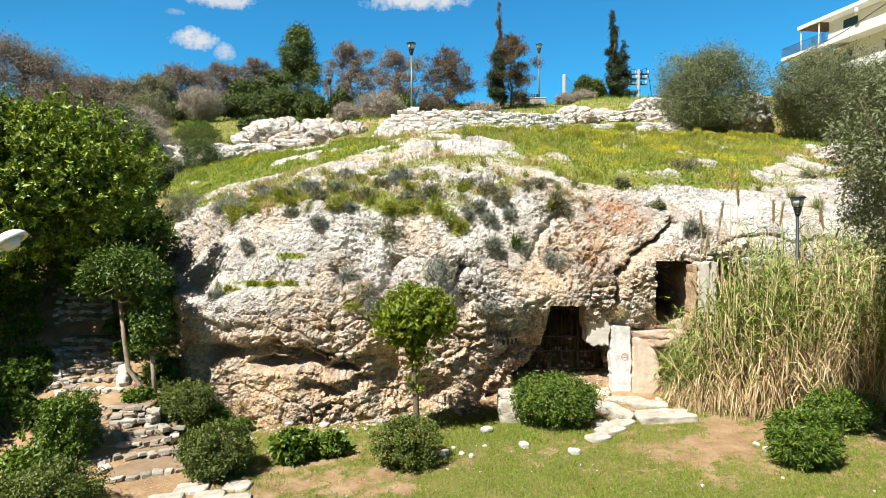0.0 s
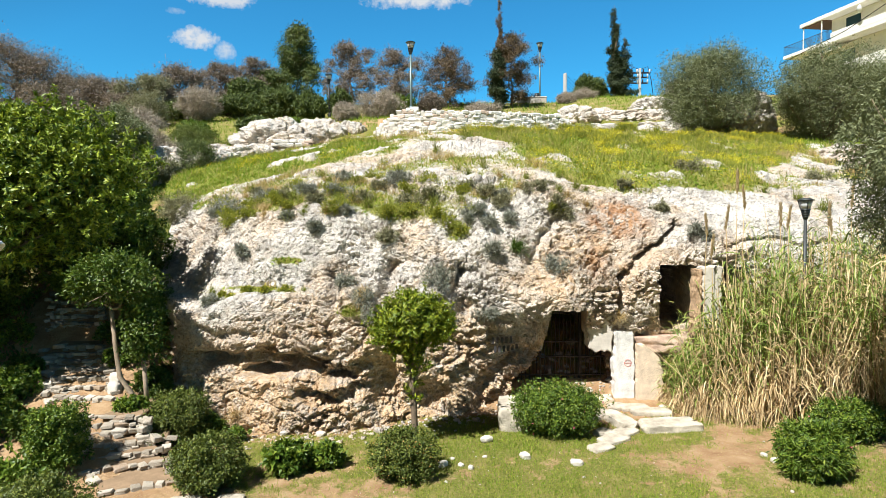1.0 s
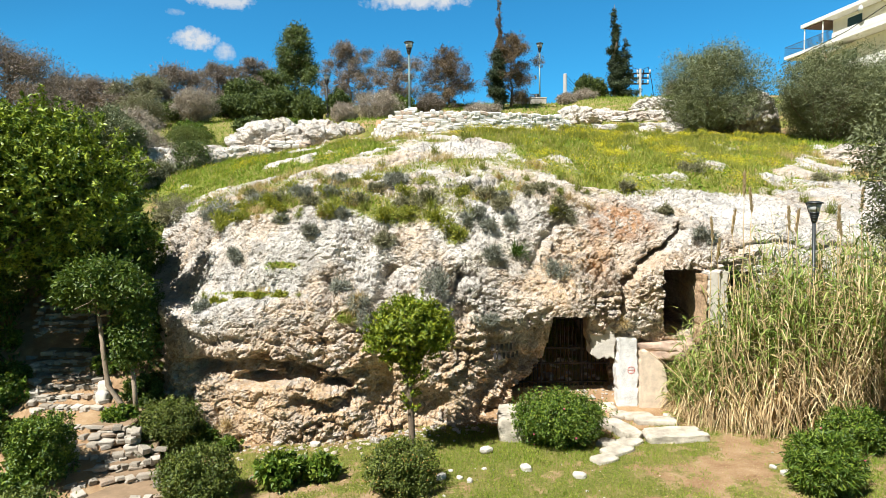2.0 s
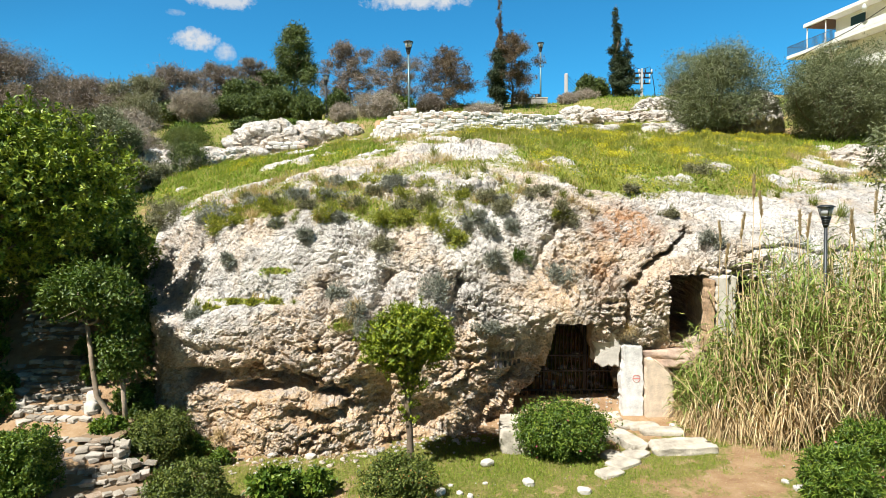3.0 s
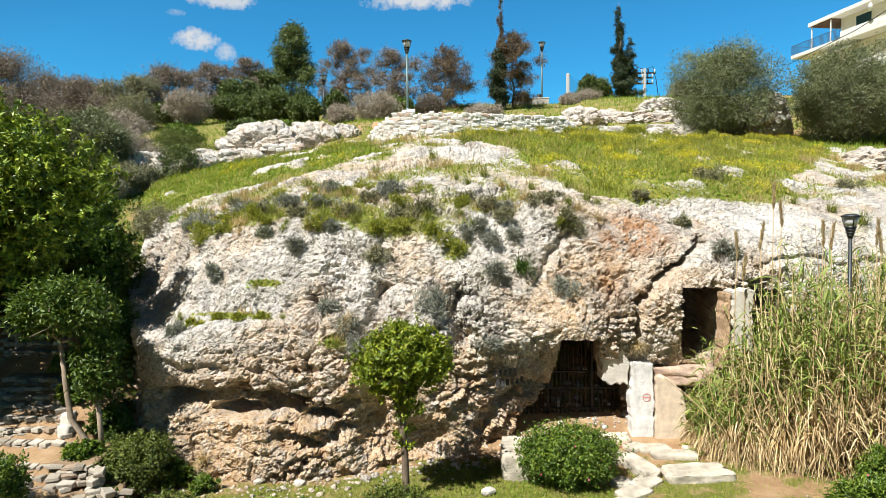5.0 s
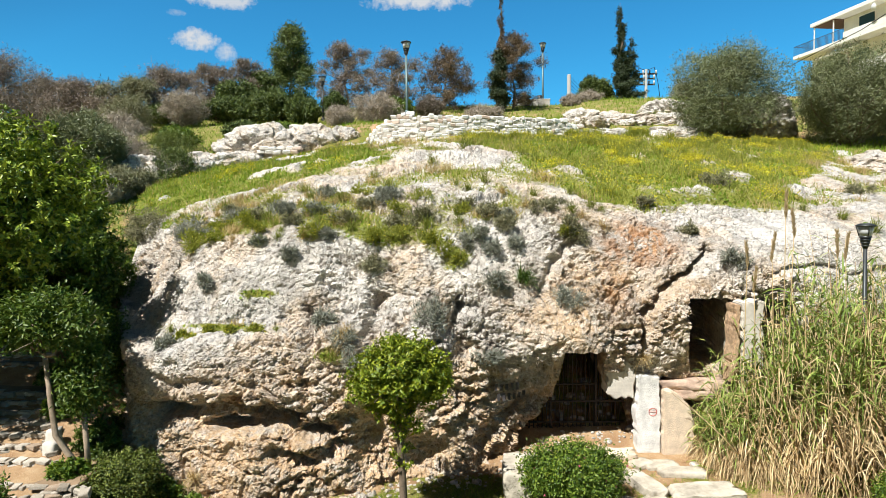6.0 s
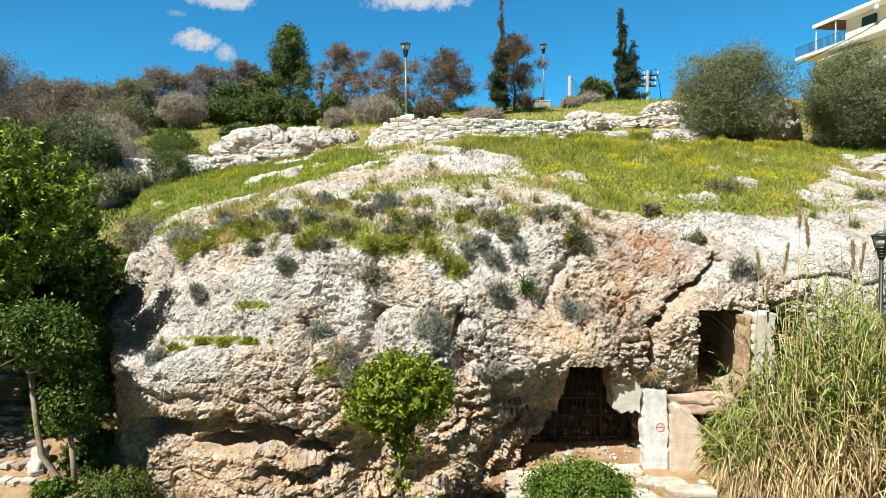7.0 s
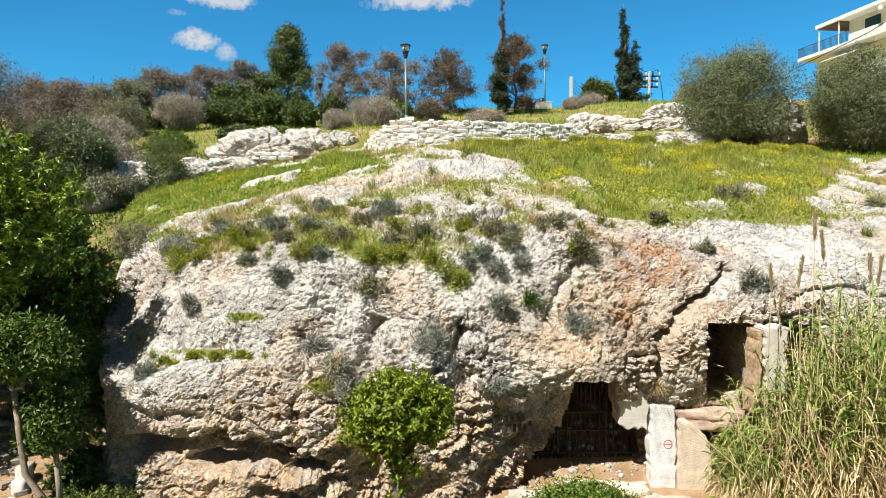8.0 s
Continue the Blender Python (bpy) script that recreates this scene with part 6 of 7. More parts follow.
    part("branchwork", tubes("branchwork", limbs, TWIG if kind in ("dead_pine", "dusty_pine", "umbrella", "grey", "brownbush", "dusty") else BARK, 4), e)
    return e


PINE, DEAD, CYP = "tall dark green pine on the hilltop", "withered brown pine on the hilltop", "slender dark cypress on the hilltop"
BROWNISH, THICKET = "brown withered bush below the hilltop pines", "leafless grey thicket behind the slope's trees"
EVERGREEN, GREYBUSH = "dense dark evergreen tree on the hilltop", "leafless grey bush on the hilltop"
# label, x, y, foot, height, width, kind
FAR_TREES = [
    (PINE, -11.9, 48, 11.6, 7.6, 5.6, "pine"), (PINE, -13.5, 46, 11.6, 3.6, 3.6, "pine"),
    (DEAD, -7.3, 45, 11.6, 5.4, 4.6, "dead_pine"), (DEAD, -3.75, 42, 10.9, 4.6, 5.2, "dead_pine"), (DEAD, -0.4, 44, 11.3, 5.0, 5.2, "olive_pine"),
    ("half-withered olive-brown pine beside a cypress", 4.25, 44, 11.4, 5.8, 4.5, "olive_pine"), ("slender cypress with a withered red-brown tip", 3.43, 43, 11.1, 8.3, 1.5, "spire"),
    (CYP, 12.75, 48, 12.5, 7.9, 1.3, "cypress"), (CYP, 13.45, 48.4, 12.5, 5.6, 2.2, "cypress"),
    ("low rounded dark green tree on the hilltop", 11.1, 49, 12.8, 2.6, 2.9, "bush"), (GREYBUSH, 10.1, 47, 12.4, 1.6, 2.2, "grey"), (GREYBUSH, 8.6, 46, 12.2, 1.3, 1.4, "grey"),
    (GREYBUSH, 2.0, 36, 9.8, 1.0, 2.4, "grey"), ("leafless grey-brown bush on the hilltop", -4.4, 37, 9.7, 2.3, 3.2, "grey"), ("yellow-green bush on the hilltop", -3.0, 39, 10.2, 1.8, 1.6, "bright"),
    (EVERGREEN, -13.4, 40, 10.2, 3.3, 3.2, "bush"), (EVERGREEN, -10.9, 39, 10.1, 2.5, 3.4, "bush"), (EVERGREEN, -8.6, 38, 9.8, 2.2, 2.4, "bush"),
    (DEAD, -16.5, 44, 11.6, 3.7, 4.5, "dead_pine"), (DEAD, -14.7, 46, 12.2, 3.9, 3.9, "dead_pine"), (DEAD, -17.7, 40, 10.5, 3.6, 5.2, "dead_pine"),
    ("dusty green and brown pine on the hilltop", -19.1, 38, 10.1, 2.9, 4.8, "dusty_pine"), (DEAD, -21.4, 38, 10.1, 2.8, 5.3, "dead_pine"), (DEAD, -24.4, 39, 10.3, 3.0, 5.9, "dead_pine"),
    ("bare grey tree with a pale trunk", -14.85, 36, 9.7, 2.4, 2.9, "grey"), (BROWNISH, -19.4, 37, 10.0, 1.9, 3.6, "brownbush"), ("dusty green bush below the hilltop pines", -17.2, 34.5, 9.2, 2.2, 3.8, "dusty"), (BROWNISH, -23.0, 37, 10.0, 1.8, 4.0, "brownbush"),
    ("dark green bush under the hilltop pines", -13.2, 38.5, 10.4, 1.6, 3.2, "bush"), ("dark green bush under the hilltop pines", -16.2, 37.5, 10.2, 1.3, 3.2, "bush"),
    (THICKET, -15.8, 30.5, 7.95, 1.9, 3.2, "grey"), (THICKET, -13.0, 26.5, 6.4, 1.8, 3.0, "grey"),
    ("rounded bright green bush behind the pale outcrop", -12.9, 31.0, 7.95, 1.15, 2.5, "bright"), ("dark green bush behind the pale outcrop", -10.6, 33.5, 8.8, 0.9, 2.2, "bush"), ("low green bush behind the pale outcrop", -8.6, 33.5, 8.8, 0.9, 1.6, "bright"),
    ("dusty green bush behind the slope's trees", -16.4, 27.5, 6.75, 2.6, 3.2, "dusty"), ("low dark bush at the meadow's edge", -11.6, 23.6, 5.45, 1.3, 2.4, "dusty"),
    ("broad withered brown pine beyond the garden tree", -15.7, 22.3, 5.1, 5.5, 5.8, "umbrella"), ("silver-green olive tree on the slope", -13.4, 24, 5.7, 3.0, 3.2, "olive"),
    ("dark green tree on the slope", -11.5, 17.5, 3.2, 4.4, 4.4, "bush"), ("dark green tree behind the stairs", -10.7, 16.0, 2.6, 4.5, 3.6, "bush"),
    ("large dense grey-green olive tree on the meadow's edge", 12.55, 29.6, 7.4, 5.2, 5.6, "olive"), ("dense grey-green olive tree on the meadow's edge", 16.7, 28.0, 6.8, 5.2, 5.2, "olive"), ("dense grey-green olive tree on the meadow's edge", 20.4, 28.2, 6.8, 5.0, 5.2, "olive"),
    ("brown withered bush on the hilltop", -1.2, 41, 10.6, 2.0, 2.0, "brownbush"), (GREYBUSH, -6.2, 36, 9.5, 1.5, 1.8, "grey"), ("dark green bush on the hilltop", -7.4, 41, 10.6, 2.2, 2.0, "bush"), ("leafless grey bush behind the roadside wall", 18.2, 50, 13.0, 2.2, 2.6, "grey"),
]
for k, (label, x, y, z, h, w, kind) in enumerate(FAR_TREES):
    far_tree(label, x, y, z, h, w, kind, 2001 + k)

# ---- street lamps and poles ----
def lamp_post(label, x, y, z, top, pole_mat, size, seed, lean=0.0):
    e = thing("street_lamp", label, "street lamp", (x, y, z), "street lamps")
    h = top - z
    s = size
    part("pole", tubes("pole", [([(0, 0, -0.3), (lean * 0.3, 0, h * 0.3), (lean, 0, h - 0.45 * s)], [0.052 * s, 0.045 * s, 0.036 * s])], pole_mat, 10), e)
    part("base_collar", tubes("base_collar", [([(0, 0, -0.05), (0, 0, 0.5), (0, 0, 0.56)], [0.085 * s, 0.08 * s, 0.055 * s])], pole_mat, 10), e)
    head = part("lantern", tubes("lantern", [([(lean, 0, h - 0.47 * s), (lean, 0, h - 0.36 * s), (lean, 0, h - 0.22 * s)], [0.045 * s, 0.075 * s, 0.105 * s])], POLE_DARK, 12), e)
    for k in range(4):
        zz = h - (0.42 - 0.055 * k) * s
        part("rib", tubes("rib", [([(lean, 0, zz), (lean, 0, zz + 0.02 * s)], [(0.07 + 0.014 * k) * s] * 2)], POLE_DARK, 12), head)
    part("glass", tubes("glass", [([(lean, 0, h - 0.22 * s), (lean, 0, h - 0.03 * s)], [0.10 * s, 0.15 * s])], LANTERN_GLASS, 14), e)
    for k in range(3):
        a = k * math.tau / 3 + 0.3
        part("strut", tubes("strut", [([(lean + math.cos(a) * 0.108 * s, math.sin(a) * 0.108 * s, h - 0.23 * s), (lean + math.cos(a) * 0.165 * s, math.sin(a) * 0.165 * s, h - 0.02 * s)], [0.009 * s] * 2)], POLE_DARK, 5), e)
    part("cap", tubes("cap", [([(lean, 0, h - 0.03 * s), (lean, 0, h - 0.01 * s), (lean, 0, h + 0.03 * s)], [0.18 * s, 0.19 * s, 0.10 * s])], POLE_DARK, 16), e)
    return e


lamp_post("dark street lamp with a cone lantern among the reeds", 7.12, 12.62, 0.1, 4.52, POLE_DARK, 0.84, 1, -0.05)
lamp_post("grey-green street lamp with a cone lantern on the terrace", -1.72, 27.6, 8.6, 11.95, POLE_GREEN, 1.15, 2)
lamp_post("green street lamp beside the hilltop road", 7.1, 49, 12.9, 17.85, POLE_GREEN, 1.5, 3)
lamp_post("dark street lamp half hidden by pines", -8.0, 40.5, 10.5, 13.6, POLE_DARK, 1.3, 4)
bin_ = thing("litter_bin", "small litter bin hung on the lamp's pole", "litter bin", (6.85, 48.95, 13.35))
part("body", tubes("body", [([(0, 0, 0), (0, 0, 0.55)], [0.14, 0.18])], POLE_DARK, 10), bin_)
part("bracket", box("bracket", (0.16, 0.04, 0.04), POLE_DARK, (0.15, 0, 0.45), 0.005), bin_)
mast = thing("utility_pole", "white concrete utility pole with cables", "pole", (9.28, 50, 12.6))
part("shaft", box("shaft", (0.24, 0.24, 3.1), CONCRETE, (0, 0, 1.55), 0.03), mast)
for k in range(4):
    part("cable", tubes("cable", [([(0.1, 0, 2.95 - 0.3 * k), (1.5, 1.5, 2.1 - 0.25 * k), (3.2, 3, 1.3 - 0.2 * k)], [0.02] * 3)], IRON, 4), mast)
power = thing("power_pole", "concrete power pole with cross arms and insulators", "pole", (16.85, 55, 13.6))
part("shaft", box("shaft", (0.2, 0.2, 3.6), CONCRETE, (0, 0, 1.8), 0.03), power)
for zz, ww in ((3.2, 1.9), (2.8, 1.5), (2.3, 1.5)):
    arm = part("cross_arm", box("cross_arm", (ww, 0.12, 0.12), IRON, (0, 0, zz), 0.01), power)
    for k in range(4):
        part("insulator", tubes("insulator", [([((k - 1.5) * ww * 0.29, -0.1, zz - 0.05), ((k - 1.5) * ww * 0.29, -0.1, zz + 0.3)], [0.05, 0.07])], CONCRETE if k % 2 else IRON, 8), arm)
part("loop_cable", tubes("loop_cable", [([(-1.0, 0, 2.9), (-0.6, 0, 3.7), (0, 0, 3.5), (0.7, 0, 3.75), (1.0, 0, 2.6), (1.2, 0, 1.2)], [0.03] * 6)], IRON, 5), power)
part("stay_cable", tubes("stay_cable", [([(-0.9, 0, 2.6), (-2.4, -2, 2.3), (-4.0, -4, 2.4)], [0.025] * 3)], IRON, 4), power)

flood = thing("flood_light", "white floodlight head on a bracket above the lawn", "flood light", (-5.35, 6.5, 0.0))
WHITE_METAL = plain_material("white_enamel", (0.75, 0.75, 0.73), 0.35, 0.1, 0.06, 5)
part("pole", tubes("pole", [([(0, 0, -0.3), (0, 0, 3.85)], [0.05, 0.04])], POLE_GREEN, 10), flood)
part("arm", tubes("arm", [([(0, 0, 3.8), (0.35, 0, 3.85), (0.66, 0, 3.88)], [0.025, 0.022, 0.02])], POLE_GREEN, 8), flood)
bm = bmesh.new()
bmesh.ops.create_uvsphere(bm, u_segments=20, v_segments=10, radius=1.0)
bmesh.ops.delete(bm, geom=[v for v in bm.verts if v.co.z < -0.05], context="VERTS")
bmesh.ops.scale(bm, vec=(0.2, 0.15, 0.12), verts=bm.verts)
bmesh.ops.solidify(bm, geom=bm.faces[:], thickness=0.012)
shade = part("shade", from_bm("shade", bm, WHITE_METAL, True), flood, "white dished shade", pose(0.80, 0, 3.92, 0, -32, 0))
part("lens", tubes("lens", [([(0, 0, -0.06), (0, 0, 0.02)], [0.07, 0.12])], LANTERN_GLASS, 14), shade, "clear lens")

# ---- the cream apartment house on the hill ----
PLASTER = plain_material("cream_plaster", (0.76, 0.71, 0.56), 0.85, 0, 0.1, 1.2, 0.004)
WHITE_PLASTER = plain_material("white_plaster", (0.80, 0.78, 0.72), 0.8, 0, 0.08, 1.5, 0.004)
SOFFIT = plain_material("brown_wood_soffit", (0.12, 0.06, 0.033), 0.7, 0, 0.3, 6)
SHUTTER = plain_material("dark_green_shutter", (0.018, 0.05, 0.045), 0.5, 0, 0.2, 9)
CANVAS = plain_material("pale_awning_canvas", (0.66, 0.62, 0.52), 0.9, 0, 0.12, 4)
RAIL_BLUE = plain_material("blue_grey_railing", (0.10, 0.15, 0.22), 0.4, 0.5, 0.15, 8)
house = thing("apartment_house", "cream and white apartment house with balconies on the hill", "house", (36.15, 62.3, 13.9), turn=math.degrees(math.atan2(-0.987, 0.16)))
# local x runs along the facade towards the camera, local -y is outward, z up from 9.0


def hbox(name, x0, x1, y0, y1, z0, z1, mat, parent=None, label="", bevel=0.02):
    return part(name, box(name, (x1 - x0, y1 - y0, z1 - z0), mat, ((x0 + x1) / 2, (y0 + y1) / 2, (z0 + z1) / 2), bevel), parent or house, label)


hbox("lower_wall", 0.3, 16, 0, 9, -3, 6.1, PLASTER)
hbox("upper_wall", 2.6, 16, 0.0, 9, 6.45, 8.72, PLASTER)
hbox("veranda_back_wall", 0.3, 2.58, 2.6, 9, 6.45, 8.72, PLASTER)
roof = hbox("roof", -0.2, 16.4, -1.15, 9.4, 8.75, 9.1, WHITE_PLASTER)
hbox("soffit", -0.05, 2.6, -1.0, 2.6, 8.68, 8.746, SOFFIT, roof, "brown boarded ceiling")
slab_b = hbox("balcony", -2.0, 16.2, -1.5, 0.0, 6.12, 6.44, WHITE_PLASTER)
hbox("parapet", 4.2, 16.1, -1.5, -1.38, 6.44, 7.0, WHITE_PLASTER, slab_b)
hbox("side_terrace", -2.0, 0.28, 0.0, 4, 6.12, 6.44, WHITE_PLASTER)
hbox("terrace_support", -1.8, 0.28, 0.5, 4, -3, 6.1, WHITE_PLASTER)
hbox("top_rail", -2.0, 4.2, -1.46, -1.41, 7.35, 7.4, RAIL_BLUE, slab_b)
hbox("end_rail", -2.0, -1.95, -1.4, 4, 7.35, 7.4, RAIL_BLUE, slab_b)
for k in range(44):
    hbox("baluster", -1.98 + k * 0.14, -1.955 + k * 0.14, -1.45, -1.42, 6.44, 7.35, RAIL_BLUE, slab_b, bevel=0)
for xx in (0.1, 2.45):
    hbox("veranda_post", xx - 0.05, xx + 0.05, -0.98, -0.88, 6.44, 8.67, WHITE_PLASTER)
for xx, z0, z1 in ((4.4, 6.5, 8.35), (10.2, 6.5, 8.35), (3.9, 3.3, 5.4), (9.0, 3.3, 5.4), (6.9, 0.4, 2.4)):
    win = hbox("window", xx, xx + 1.6, -0.08, -0.01, z0, z1, SHUTTER, label="dark green shuttered window")
    hbox("frame", xx - 0.08, xx + 1.68, -0.05, -0.012, z1 + 0.004, z1 + 0.1, WHITE_PLASTER, win)
    hbox("sill", xx - 0.1, xx + 1.7, -0.16, -0.012, z0 - 0.08, z0 - 0.004, WHITE_PLASTER, win)
part("awning", mesh_of("awning", [(1.2, -0.02, 6.0), (5.2, -0.02, 6.0), (5.2, -1.7, 5.35), (1.2, -1.7, 5.35), (1.2, -0.02, 5.94), (5.2, -0.02, 5.94), (5.2, -1.7, 5.29), (1.2, -1.7, 5.29)], [(0, 1, 2, 3), (7, 6, 5, 4), (0, 4, 5, 1), (1, 5, 6, 2), (2, 6, 7, 3), (3, 7, 4, 0)], CANVAS), house, "pale canvas awning rolled out")
hbox("lower_balcony", 2.6, 16, -1.3, 0.0, 2.8, 3.05, WHITE_PLASTER)
hbox("lower_parapet", 5.6, 16, -1.3, -1.18, 3.05, 4.0, WHITE_PLASTER)
bm = bmesh.new()
bmesh.ops.create_uvsphere(bm, u_segments=16, v_segments=10, radius=0.45)
bmesh.ops.delete(bm, geom=[v for v in bm.verts if v.co.z > -0.2], context="VERTS")
dish = part("satellite_dish", from_bm("satellite_dish", bm, WHITE_METAL, True), house, "white satellite dish", pose(8.0, -1.7, 8.0, -80, 0, -20))
pole_h = thing("utility_pole", "white utility pole beside the house", "pole", (30.6, 42.0, 9.0))
part("shaft", tubes("shaft", [([(0, 0, 0), (0, 0, 11.5)], [0.14, 0.11])], CONCRETE, 10), pole_h)
part("cable", tubes("cable", [([(0, 0, 10.1), (-1.5, 4, 8.6), (-3.6, 9, 7.4)], [0.03] * 3)], IRON, 4), pole_h)

# ---- shrubs and tufts rooted in the rock ----
def tuft(label, su, sv, size, kind, seed):
    at, n_ = on_rock(su, sv)
    size *= 0.78
    e = thing("rock_shrub", label, "shrub", tuple(at), "plants on the rock")
    r = np.random.default_rng(seed)
    up = unit(np.array(n_) * 0.6 + [0, 0, 0.8])
    if kind in ("blade", "agave", "dry"):
        m = {"blade": 130, "agave": 150, "dry": 170}[kind]
        ways = unit(up + r.normal(size=(m, 3)) * (0.42 if kind != "dry" else 0.6))
        mat = {"blade": GRASS_WILD, "agave": GRASS_DEEP, "dry": GRASS_DRY}[kind]
        part("foliage", strips("foliage", r.normal(size=(m, 3)) * size * 0.12, ways, r.uniform(0.1, 0.8, m), size, size * (0.055 if kind == "agave" else 0.03), mat, seed), e)
    else:
        mat = {"grey": LEAF_SAGE, "dark": LEAF_DARKSHRUB, "yellow": GRASS_MEADOW, "green": LEAF_HEDGE}[kind]
        c = up * size * 0.28
        blobs = [(*(c + r.normal(size=3) * size * [0.34, 0.25, 0.12]), size * r.uniform(0.16, 0.42), size * r.uniform(0.2, 0.4), size * r.uniform(0.14, 0.4)) for _ in range(5)]
        p, o = clumps(blobs, 72 if kind != "yellow" else 46, 14, size * 0.11, seed, 0.75)
        part("foliage", leaves("foliage", p, unit(o + [0, 0, 0.35] + r.normal(size=o.shape) * 0.3), r.normal(size=o.shape), 0.07 + 0.06 * size, 0.016, mat, seed), e)
        if kind == "yellow":
            part("blossom", leaves("blossom", p[::16] + o[::16] * 0.06, o[::16], o[::16] + [0, 0, 1], 0.035, 0.03, PETAL_YELLOW, seed), e)
    return e


GREY = [(4.03, 4.96, 0.32), (1.8, 5.86, 0.7), (4.21, 6.27, 0.5), (3.49, 6.34, 0.4), (6.95, 5.31, 0.4), (6.23, 3.53, 0.55), (7.13, 2.66, 0.4), (8.15, 4.01, 0.42), (9.95, 4.36, 0.4), (4.99, 2.81, 0.5), (2.68, 4.71, 0.32), (7.04, 4.59, 0.5), (1.2, 5.66, 0.5), (6.77, 5.51, 0.35), (5.6, 6.5, 0.4), (2.3, 6.3, 0.4), (7.4, 5.3, 0.4), (5.15, 2.4, 0.5), (4.7, 3.7, 0.35), (2.4, 3.3, 0.3)]
DARK = [(5.44, 4.71, 0.42), (6.98, 5.96, 0.5), (8.09, 5.41, 0.45), (7.64, 6.02, 0.45), (5.68, 5.69, 0.4), (9.53, 5.29, 0.34), (10.02, 6.94, 0.6), (6.02, 5.96, 0.5), (2.95, 6.19, 0.45), (4.99, 5.84, 0.4), (7.91, 6.22, 0.4), (8.3, 5.2, 0.4), (6.6, 6.2, 0.4), (3.9, 6.0, 0.3), (5.2, 6.3, 0.35), (7.2, 5.75, 0.45), (2.0, 6.5, 0.4), (9.2, 6.35, 0.35), (11.1, 6.4, 0.45)]
YELLOW = [(6.53, 5.01, 0.4), (1.32, 6.14, 0.5), (5.65, 6.07, 0.45), (5.44, 5.31, 0.4), (6.2, 5.31, 0.4), (6.35, 5.15, 0.4), (5.8, 5.4, 0.4)]
BLADE = [(4.81, 5.86, 0.5), (5.89, 5.96, 0.6), (3.31, 6.14, 0.55), (1.74, 6.59, 0.5), (5.5, 5.39, 0.5), (7.58, 6.59, 0.45), (10.65, 5.86, 0.4), (3.49, 4.41, 0.22), (4.15, 3.48, 0.25), (4.87, 2.58, 0.35), (2.05, 3.98, 0.35), (11.01, 4.84, 0.6), (6.44, 7.87, 0.8), (5.95, 7.39, 0.6), (4.4, 5.9, 0.5), (3.0, 6.0, 0.4), (5.1, 5.6, 0.5), (6.1, 5.7, 0.5), (4.6, 6.6, 0.6), (2.5, 6.1, 0.45), (10.9, 5.4, 0.5), (3.7, 5.6, 0.35), (6.9, 6.9, 0.5), (5.4, 6.9, 0.6), (4.9, 7.3, 0.6), (3.4, 7.0, 0.55)]
for k, (su, sv, s) in enumerate(GREY):
    tuft("rounded silver-grey shrub rooted in the rock", su, sv, s, "grey", 3000 + k)
for k, (su, sv, s) in enumerate(DARK):
    tuft("dark brownish heathery shrub rooted in the rock", su, sv, s, "dark", 3100 + k)
for k, (su, sv, s) in enumerate(YELLOW):
    tuft("yellow-green flowering tuft rooted in the rock", su, sv, s, "yellow", 3200 + k)
for k, (su, sv, s) in enumerate(BLADE):
    tuft("tuft of long green grass rooted in the rock", su, sv, s, "blade", 3300 + k)
scatter = np.random.default_rng(3500)
KINDS = (("blade", "tuft of long green grass rooted in the rock"), ("dry", "dry straw-coloured tuft rooted in the rock"), ("grey", "rounded silver-grey shrub rooted in the rock"), ("yellow", "yellow-green flowering tuft rooted in the rock"), ("blade", "tuft of long green grass rooted in the rock"))
for k in range(64):
    kind, label = KINDS[int(scatter.integers(5))]
    tuft(label, scatter.uniform(1.6, 8.6), scatter.uniform(5.35, 6.9), scatter.uniform(0.22, 0.5), kind, 3500 + k)
tuft("spiky dark green clump hanging on the cliff", 7.52, 4.59, 0.55, "agave", 3400)
tuft("dry straw-coloured tuft at the foot of the cliff", 3.01, 0.68, 0.42, "dry", 3401)
tuft("dry straw-coloured tuft hanging on the cliff", 5.05, 3.06, 0.5, "dry", 3402)
tuft("dry straw-coloured tuft hanging beside the niche", 8.9, 2.3, 0.35, "dry", 3403)
for k, (su, sv) in enumerate(((2.35, 3.8), (2.75, 3.6), (3.1, 3.55), (3.5, 3.5), (3.85, 3.45))):
    tuft("low mossy green cushion on the ledge", su, sv, 0.2, "yellow", 3450 + k)

# ---- grass and wild flowers on the hill, grass on the lawn ----
gr = np.random.default_rng(99)
cover = soil * (VV < 9.3)
area = np.linalg.norm(np.cross(du.reshape(-1, 3), dv.reshape(-1, 3)), axis=1)
clumpy = 0.12 + step01(-0.15, 0.45, fractal(P * 1.7 + 70, 3, 125)) ** 2
prob = step01(0.35, 0.7, cover) * area * clumpy
prob /= prob.sum()
fresh = np.clip(step01(-0.2, 0.3, fractal(P * 0.5 + 40, 3, 120)) + 0.5 * step01(-1.0, -4.0, P[:, 0]) + band, 0, 1)


def sprout(name, label, count, weight, length, width, material, seed, spread=0.35, category="grass", lift=0.0):
    r = np.random.default_rng(seed)
    w = weight / weight.sum()
    i = r.choice(len(P), count, p=w)
    p = P[i] + r.normal(size=(count, 3)) * [0.05, 0.05, 0]
    p[:, 2] += lift * r.random(count)
    ways = unit(np.array([0, 0, 1.0]) + r.normal(size=p.shape) * spread)
    solid(name, leaves(name, p - [0, 0, 0.02], ways, r.normal(size=p.shape), length, width, material, seed, 0.1, True), label, category, kind="stuff")


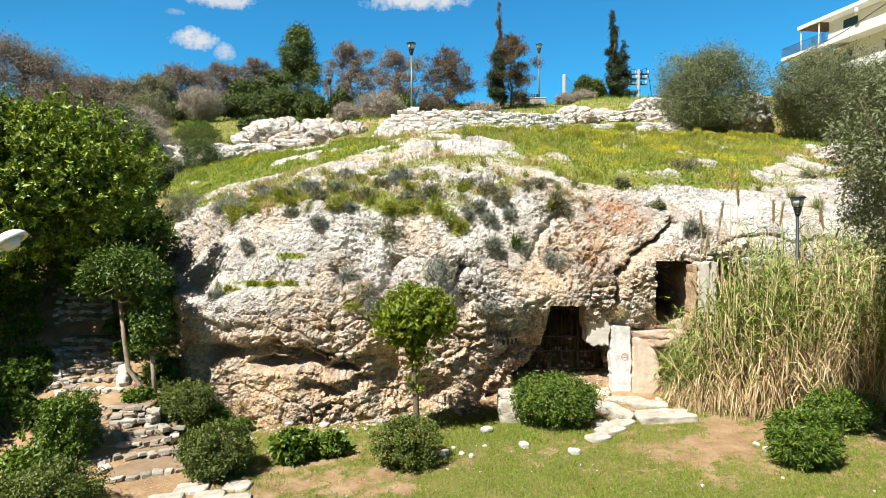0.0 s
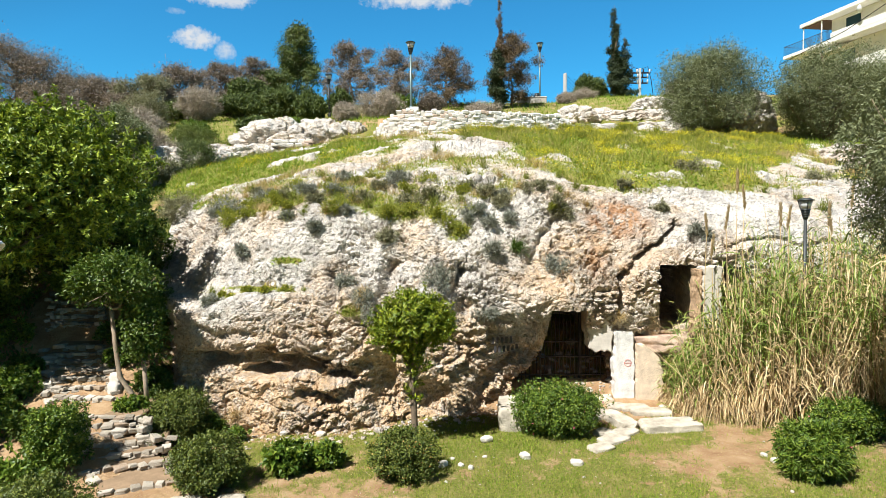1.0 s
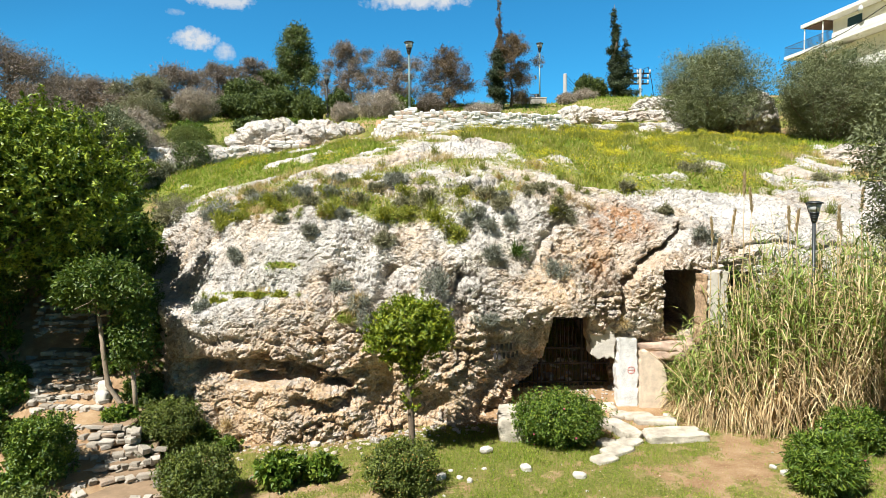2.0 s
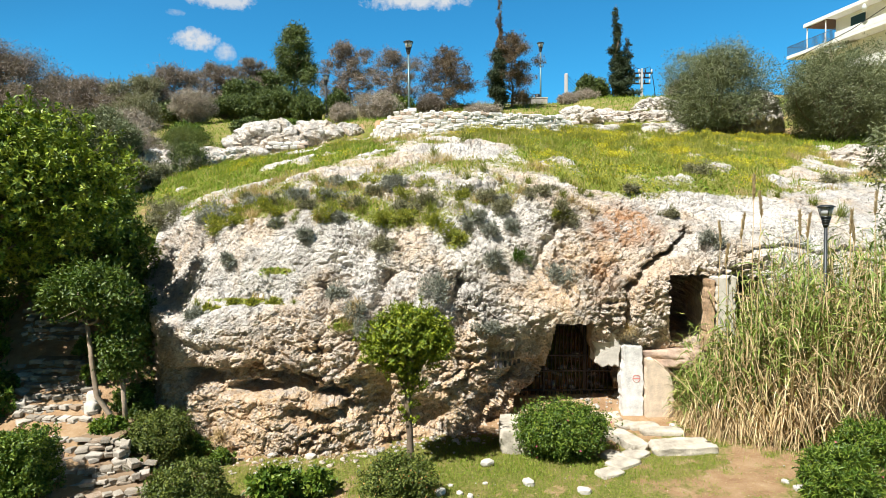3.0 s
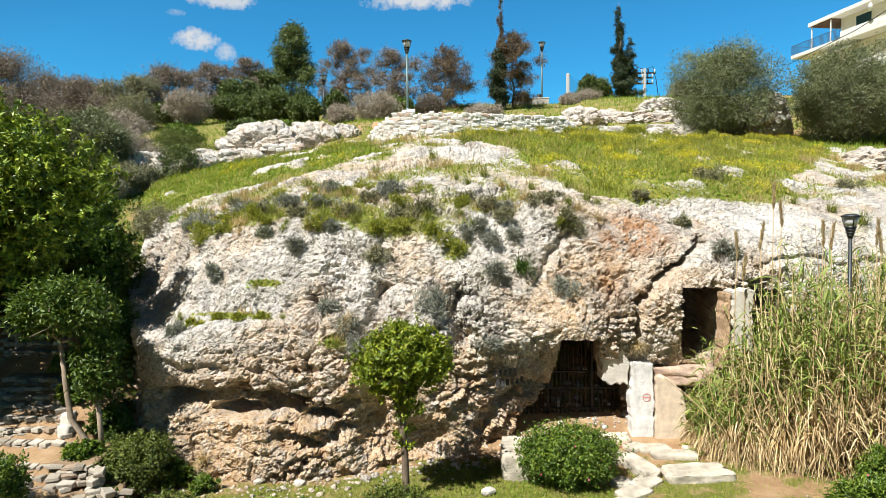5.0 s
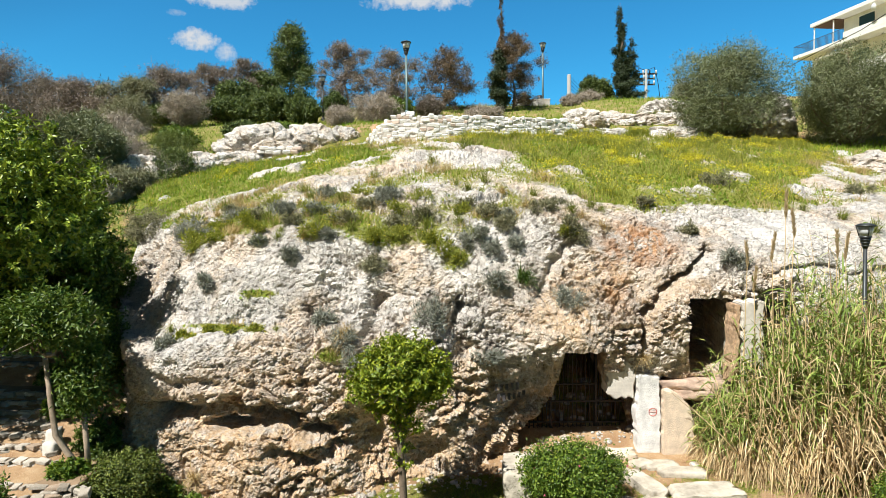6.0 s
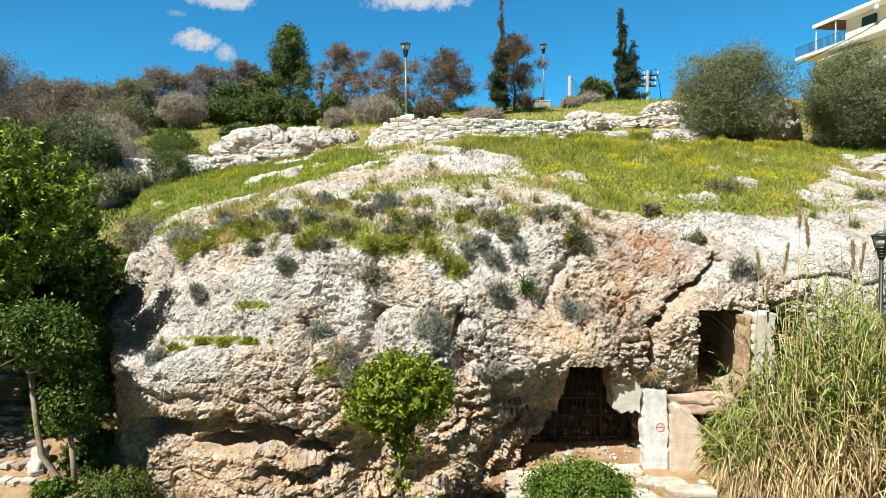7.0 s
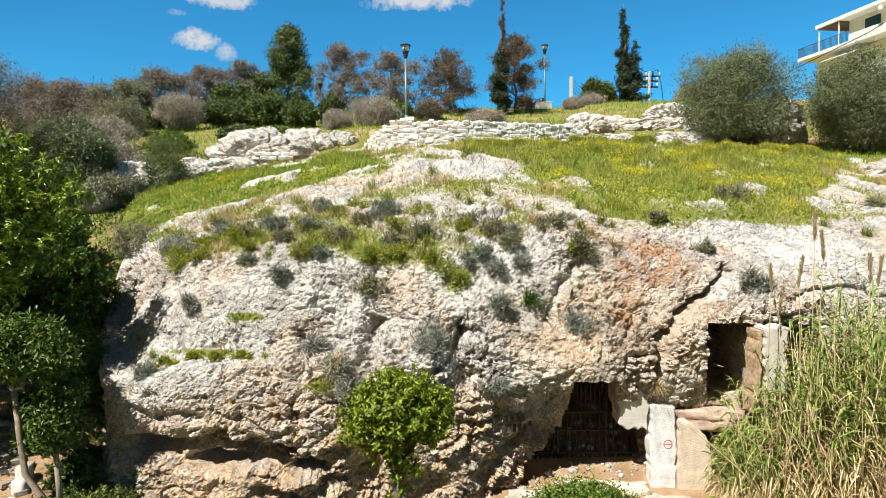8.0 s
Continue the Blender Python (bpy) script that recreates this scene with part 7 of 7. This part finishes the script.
sprout("meadow_grass", "yellow-green spring grass over the hill", 75000, prob * (0.25 + 0.75 * (1 - fresh)), 0.17, 0.03, GRASS_MEADOW, 1, 0.75)
sprout("fresh_grass", "fresh green grass over the hill", 50000, prob * (0.1 + fresh), 0.12, 0.05, GRASS_GREEN, 2, 0.8)
sprout("dry_grass", "dry straw grass among the hill's rocks", 8000, prob * (1 - 0.85 * band) * (0.3 + step01(0.6, 0.3, meadow)), 0.26, 0.014, GRASS_DRY, 3)
bloom = prob * step01(-0.05, 0.4, fractal(P * 0.6 + 80, 4, 130)) ** 1.5 * (0.25 + meadow)
sprout("wild_flowers", "small yellow wild flowers over the meadow", 21000, bloom, 0.042, 0.036, PETAL_YELLOW, 4, 1.0, "flowers", 0.24)

tall = prob * (0.06 + meadow) * step01(0.12, 0.3, fractal(P * 0.9 + 33, 3, 160)) * (0.25 + 1.5 * step01(19.0, 25.0, P[:, 1]))
sprout("mustard_plants", "taller yellow-green mustard clumps in the meadow", 24000, tall, 0.36, 0.026, GRASS_MEADOW, 5, 0.4, "plants")
sprout("mustard_blossom", "yellow mustard blossom above the meadow grass", 9000, tall, 0.04, 0.034, PETAL_YELLOW, 6, 1.0, "flowers", 0.42)
scrub = prob * (1 - meadow) * (1 - band) * step01(0.1, 0.3, fractal(P * 1.3 + 53, 3, 165))
sprout("straw_tufts", "grey-green and straw tufts between the hill's rocks", 9000, scrub, 0.30, 0.013, GRASS_DRY, 7, 0.45)

n = 150000
lx, ly = gr.uniform(-6.5, 9.0, n), gr.uniform(7.6, 13.8, n)
keep = gr.random(n) > step01(0.28, 0.72, bare_at(lx, ly) + 0.3 * fractal(np.stack([lx, ly, lx * 0], axis=1) * 3.0, 2, 150) + gr.normal(size=n) * 0.08)
lx, ly = lx[keep], ly[keep]
lz = height(lx, ly) - 0.01
lp = np.stack([lx, ly, lz], axis=1)
ways = unit(np.array([0, 0, 1.0]) + gr.normal(size=lp.shape) * 0.45)
half = gr.random(len(lp)) < 0.45 + 0.5 * fractal(lp * 1.1, 3, 152)
solid("lawn_grass", leaves("lawn_grass", lp[half], ways[half], gr.normal(size=ways[half].shape), 0.06, 0.014, GRASS_GREEN, 11, 0.1, True), "short patchy green lawn grass", "grass", kind="stuff")
solid("pale_lawn_grass", leaves("pale_lawn_grass", lp[~half], ways[~half], gr.normal(size=ways[~half].shape), 0.06, 0.012, GRASS_MEADOW, 12, 0.1, True), "yellowish patches of lawn grass", "grass", kind="stuff")
n = 16000
sx, sy = gr.uniform(-6.5, 9.0, n), gr.uniform(7.6, 13.8, n)
litter = gr.random(n) < step01(0.2, 0.7, bare_at(sx, sy))
sp = np.stack([sx, sy, height(sx, sy) + 0.012], axis=1)[litter]
solid("straw_litter", leaves("straw_litter", sp, unit(gr.normal(size=sp.shape) * [1, 1, 0.15]), gr.normal(size=sp.shape) * 0.3 + [0, 0, 1], 0.07, 0.008, GRASS_DRY, 15, 0.1, True), "dry straw and grass litter on the bare soil", "litter", kind="stuff")
# undergrowth on the shady slope beside the stairs and behind the hilltop
n = 44000
ux, uy = gr.uniform(-16, -5.8, n), gr.uniform(9.0, 30, n)
down = np.min(np.hypot(ux[:, None] - np.array([s[0] for s in STAIR_LINE]), uy[:, None] - np.array([s[1] for s in STAIR_LINE])), axis=1)
k_ = (down > 0.95) & (fractal(np.stack([ux, uy, ux * 0], axis=1) * 0.7, 2, 140) > -0.12)
up_ = np.stack([ux, uy, height(ux, uy)], axis=1)[k_]
solid("undergrowth", leaves("undergrowth", up_, unit(np.array([0, 0, 1.0]) + gr.normal(size=up_.shape) * 0.6), gr.normal(size=up_.shape) + [0, 0, 1], 0.13, 0.05, LEAF_BUSH, 13, 0.1), "leafy green undergrowth on the slope", "undergrowth", kind="stuff")
n = 30000
tx, ty = gr.uniform(-22, 22, n), gr.uniform(28.5, 56, n)
tx[:7000], ty[:7000] = gr.uniform(10.5, 24, 7000), gr.uniform(20, 30, 7000)
tp = np.stack([tx, ty, height(tx, ty)], axis=1)
solid("hilltop_grass", leaves("hilltop_grass", tp, unit(np.array([0, 0, 1.0]) + gr.normal(size=tp.shape) * 0.4), gr.normal(size=tp.shape), 0.22, 0.04, GRASS_GREEN, 14, 0.1, True), "rough yellowish grass on the hilltop", "grass", kind="stuff")
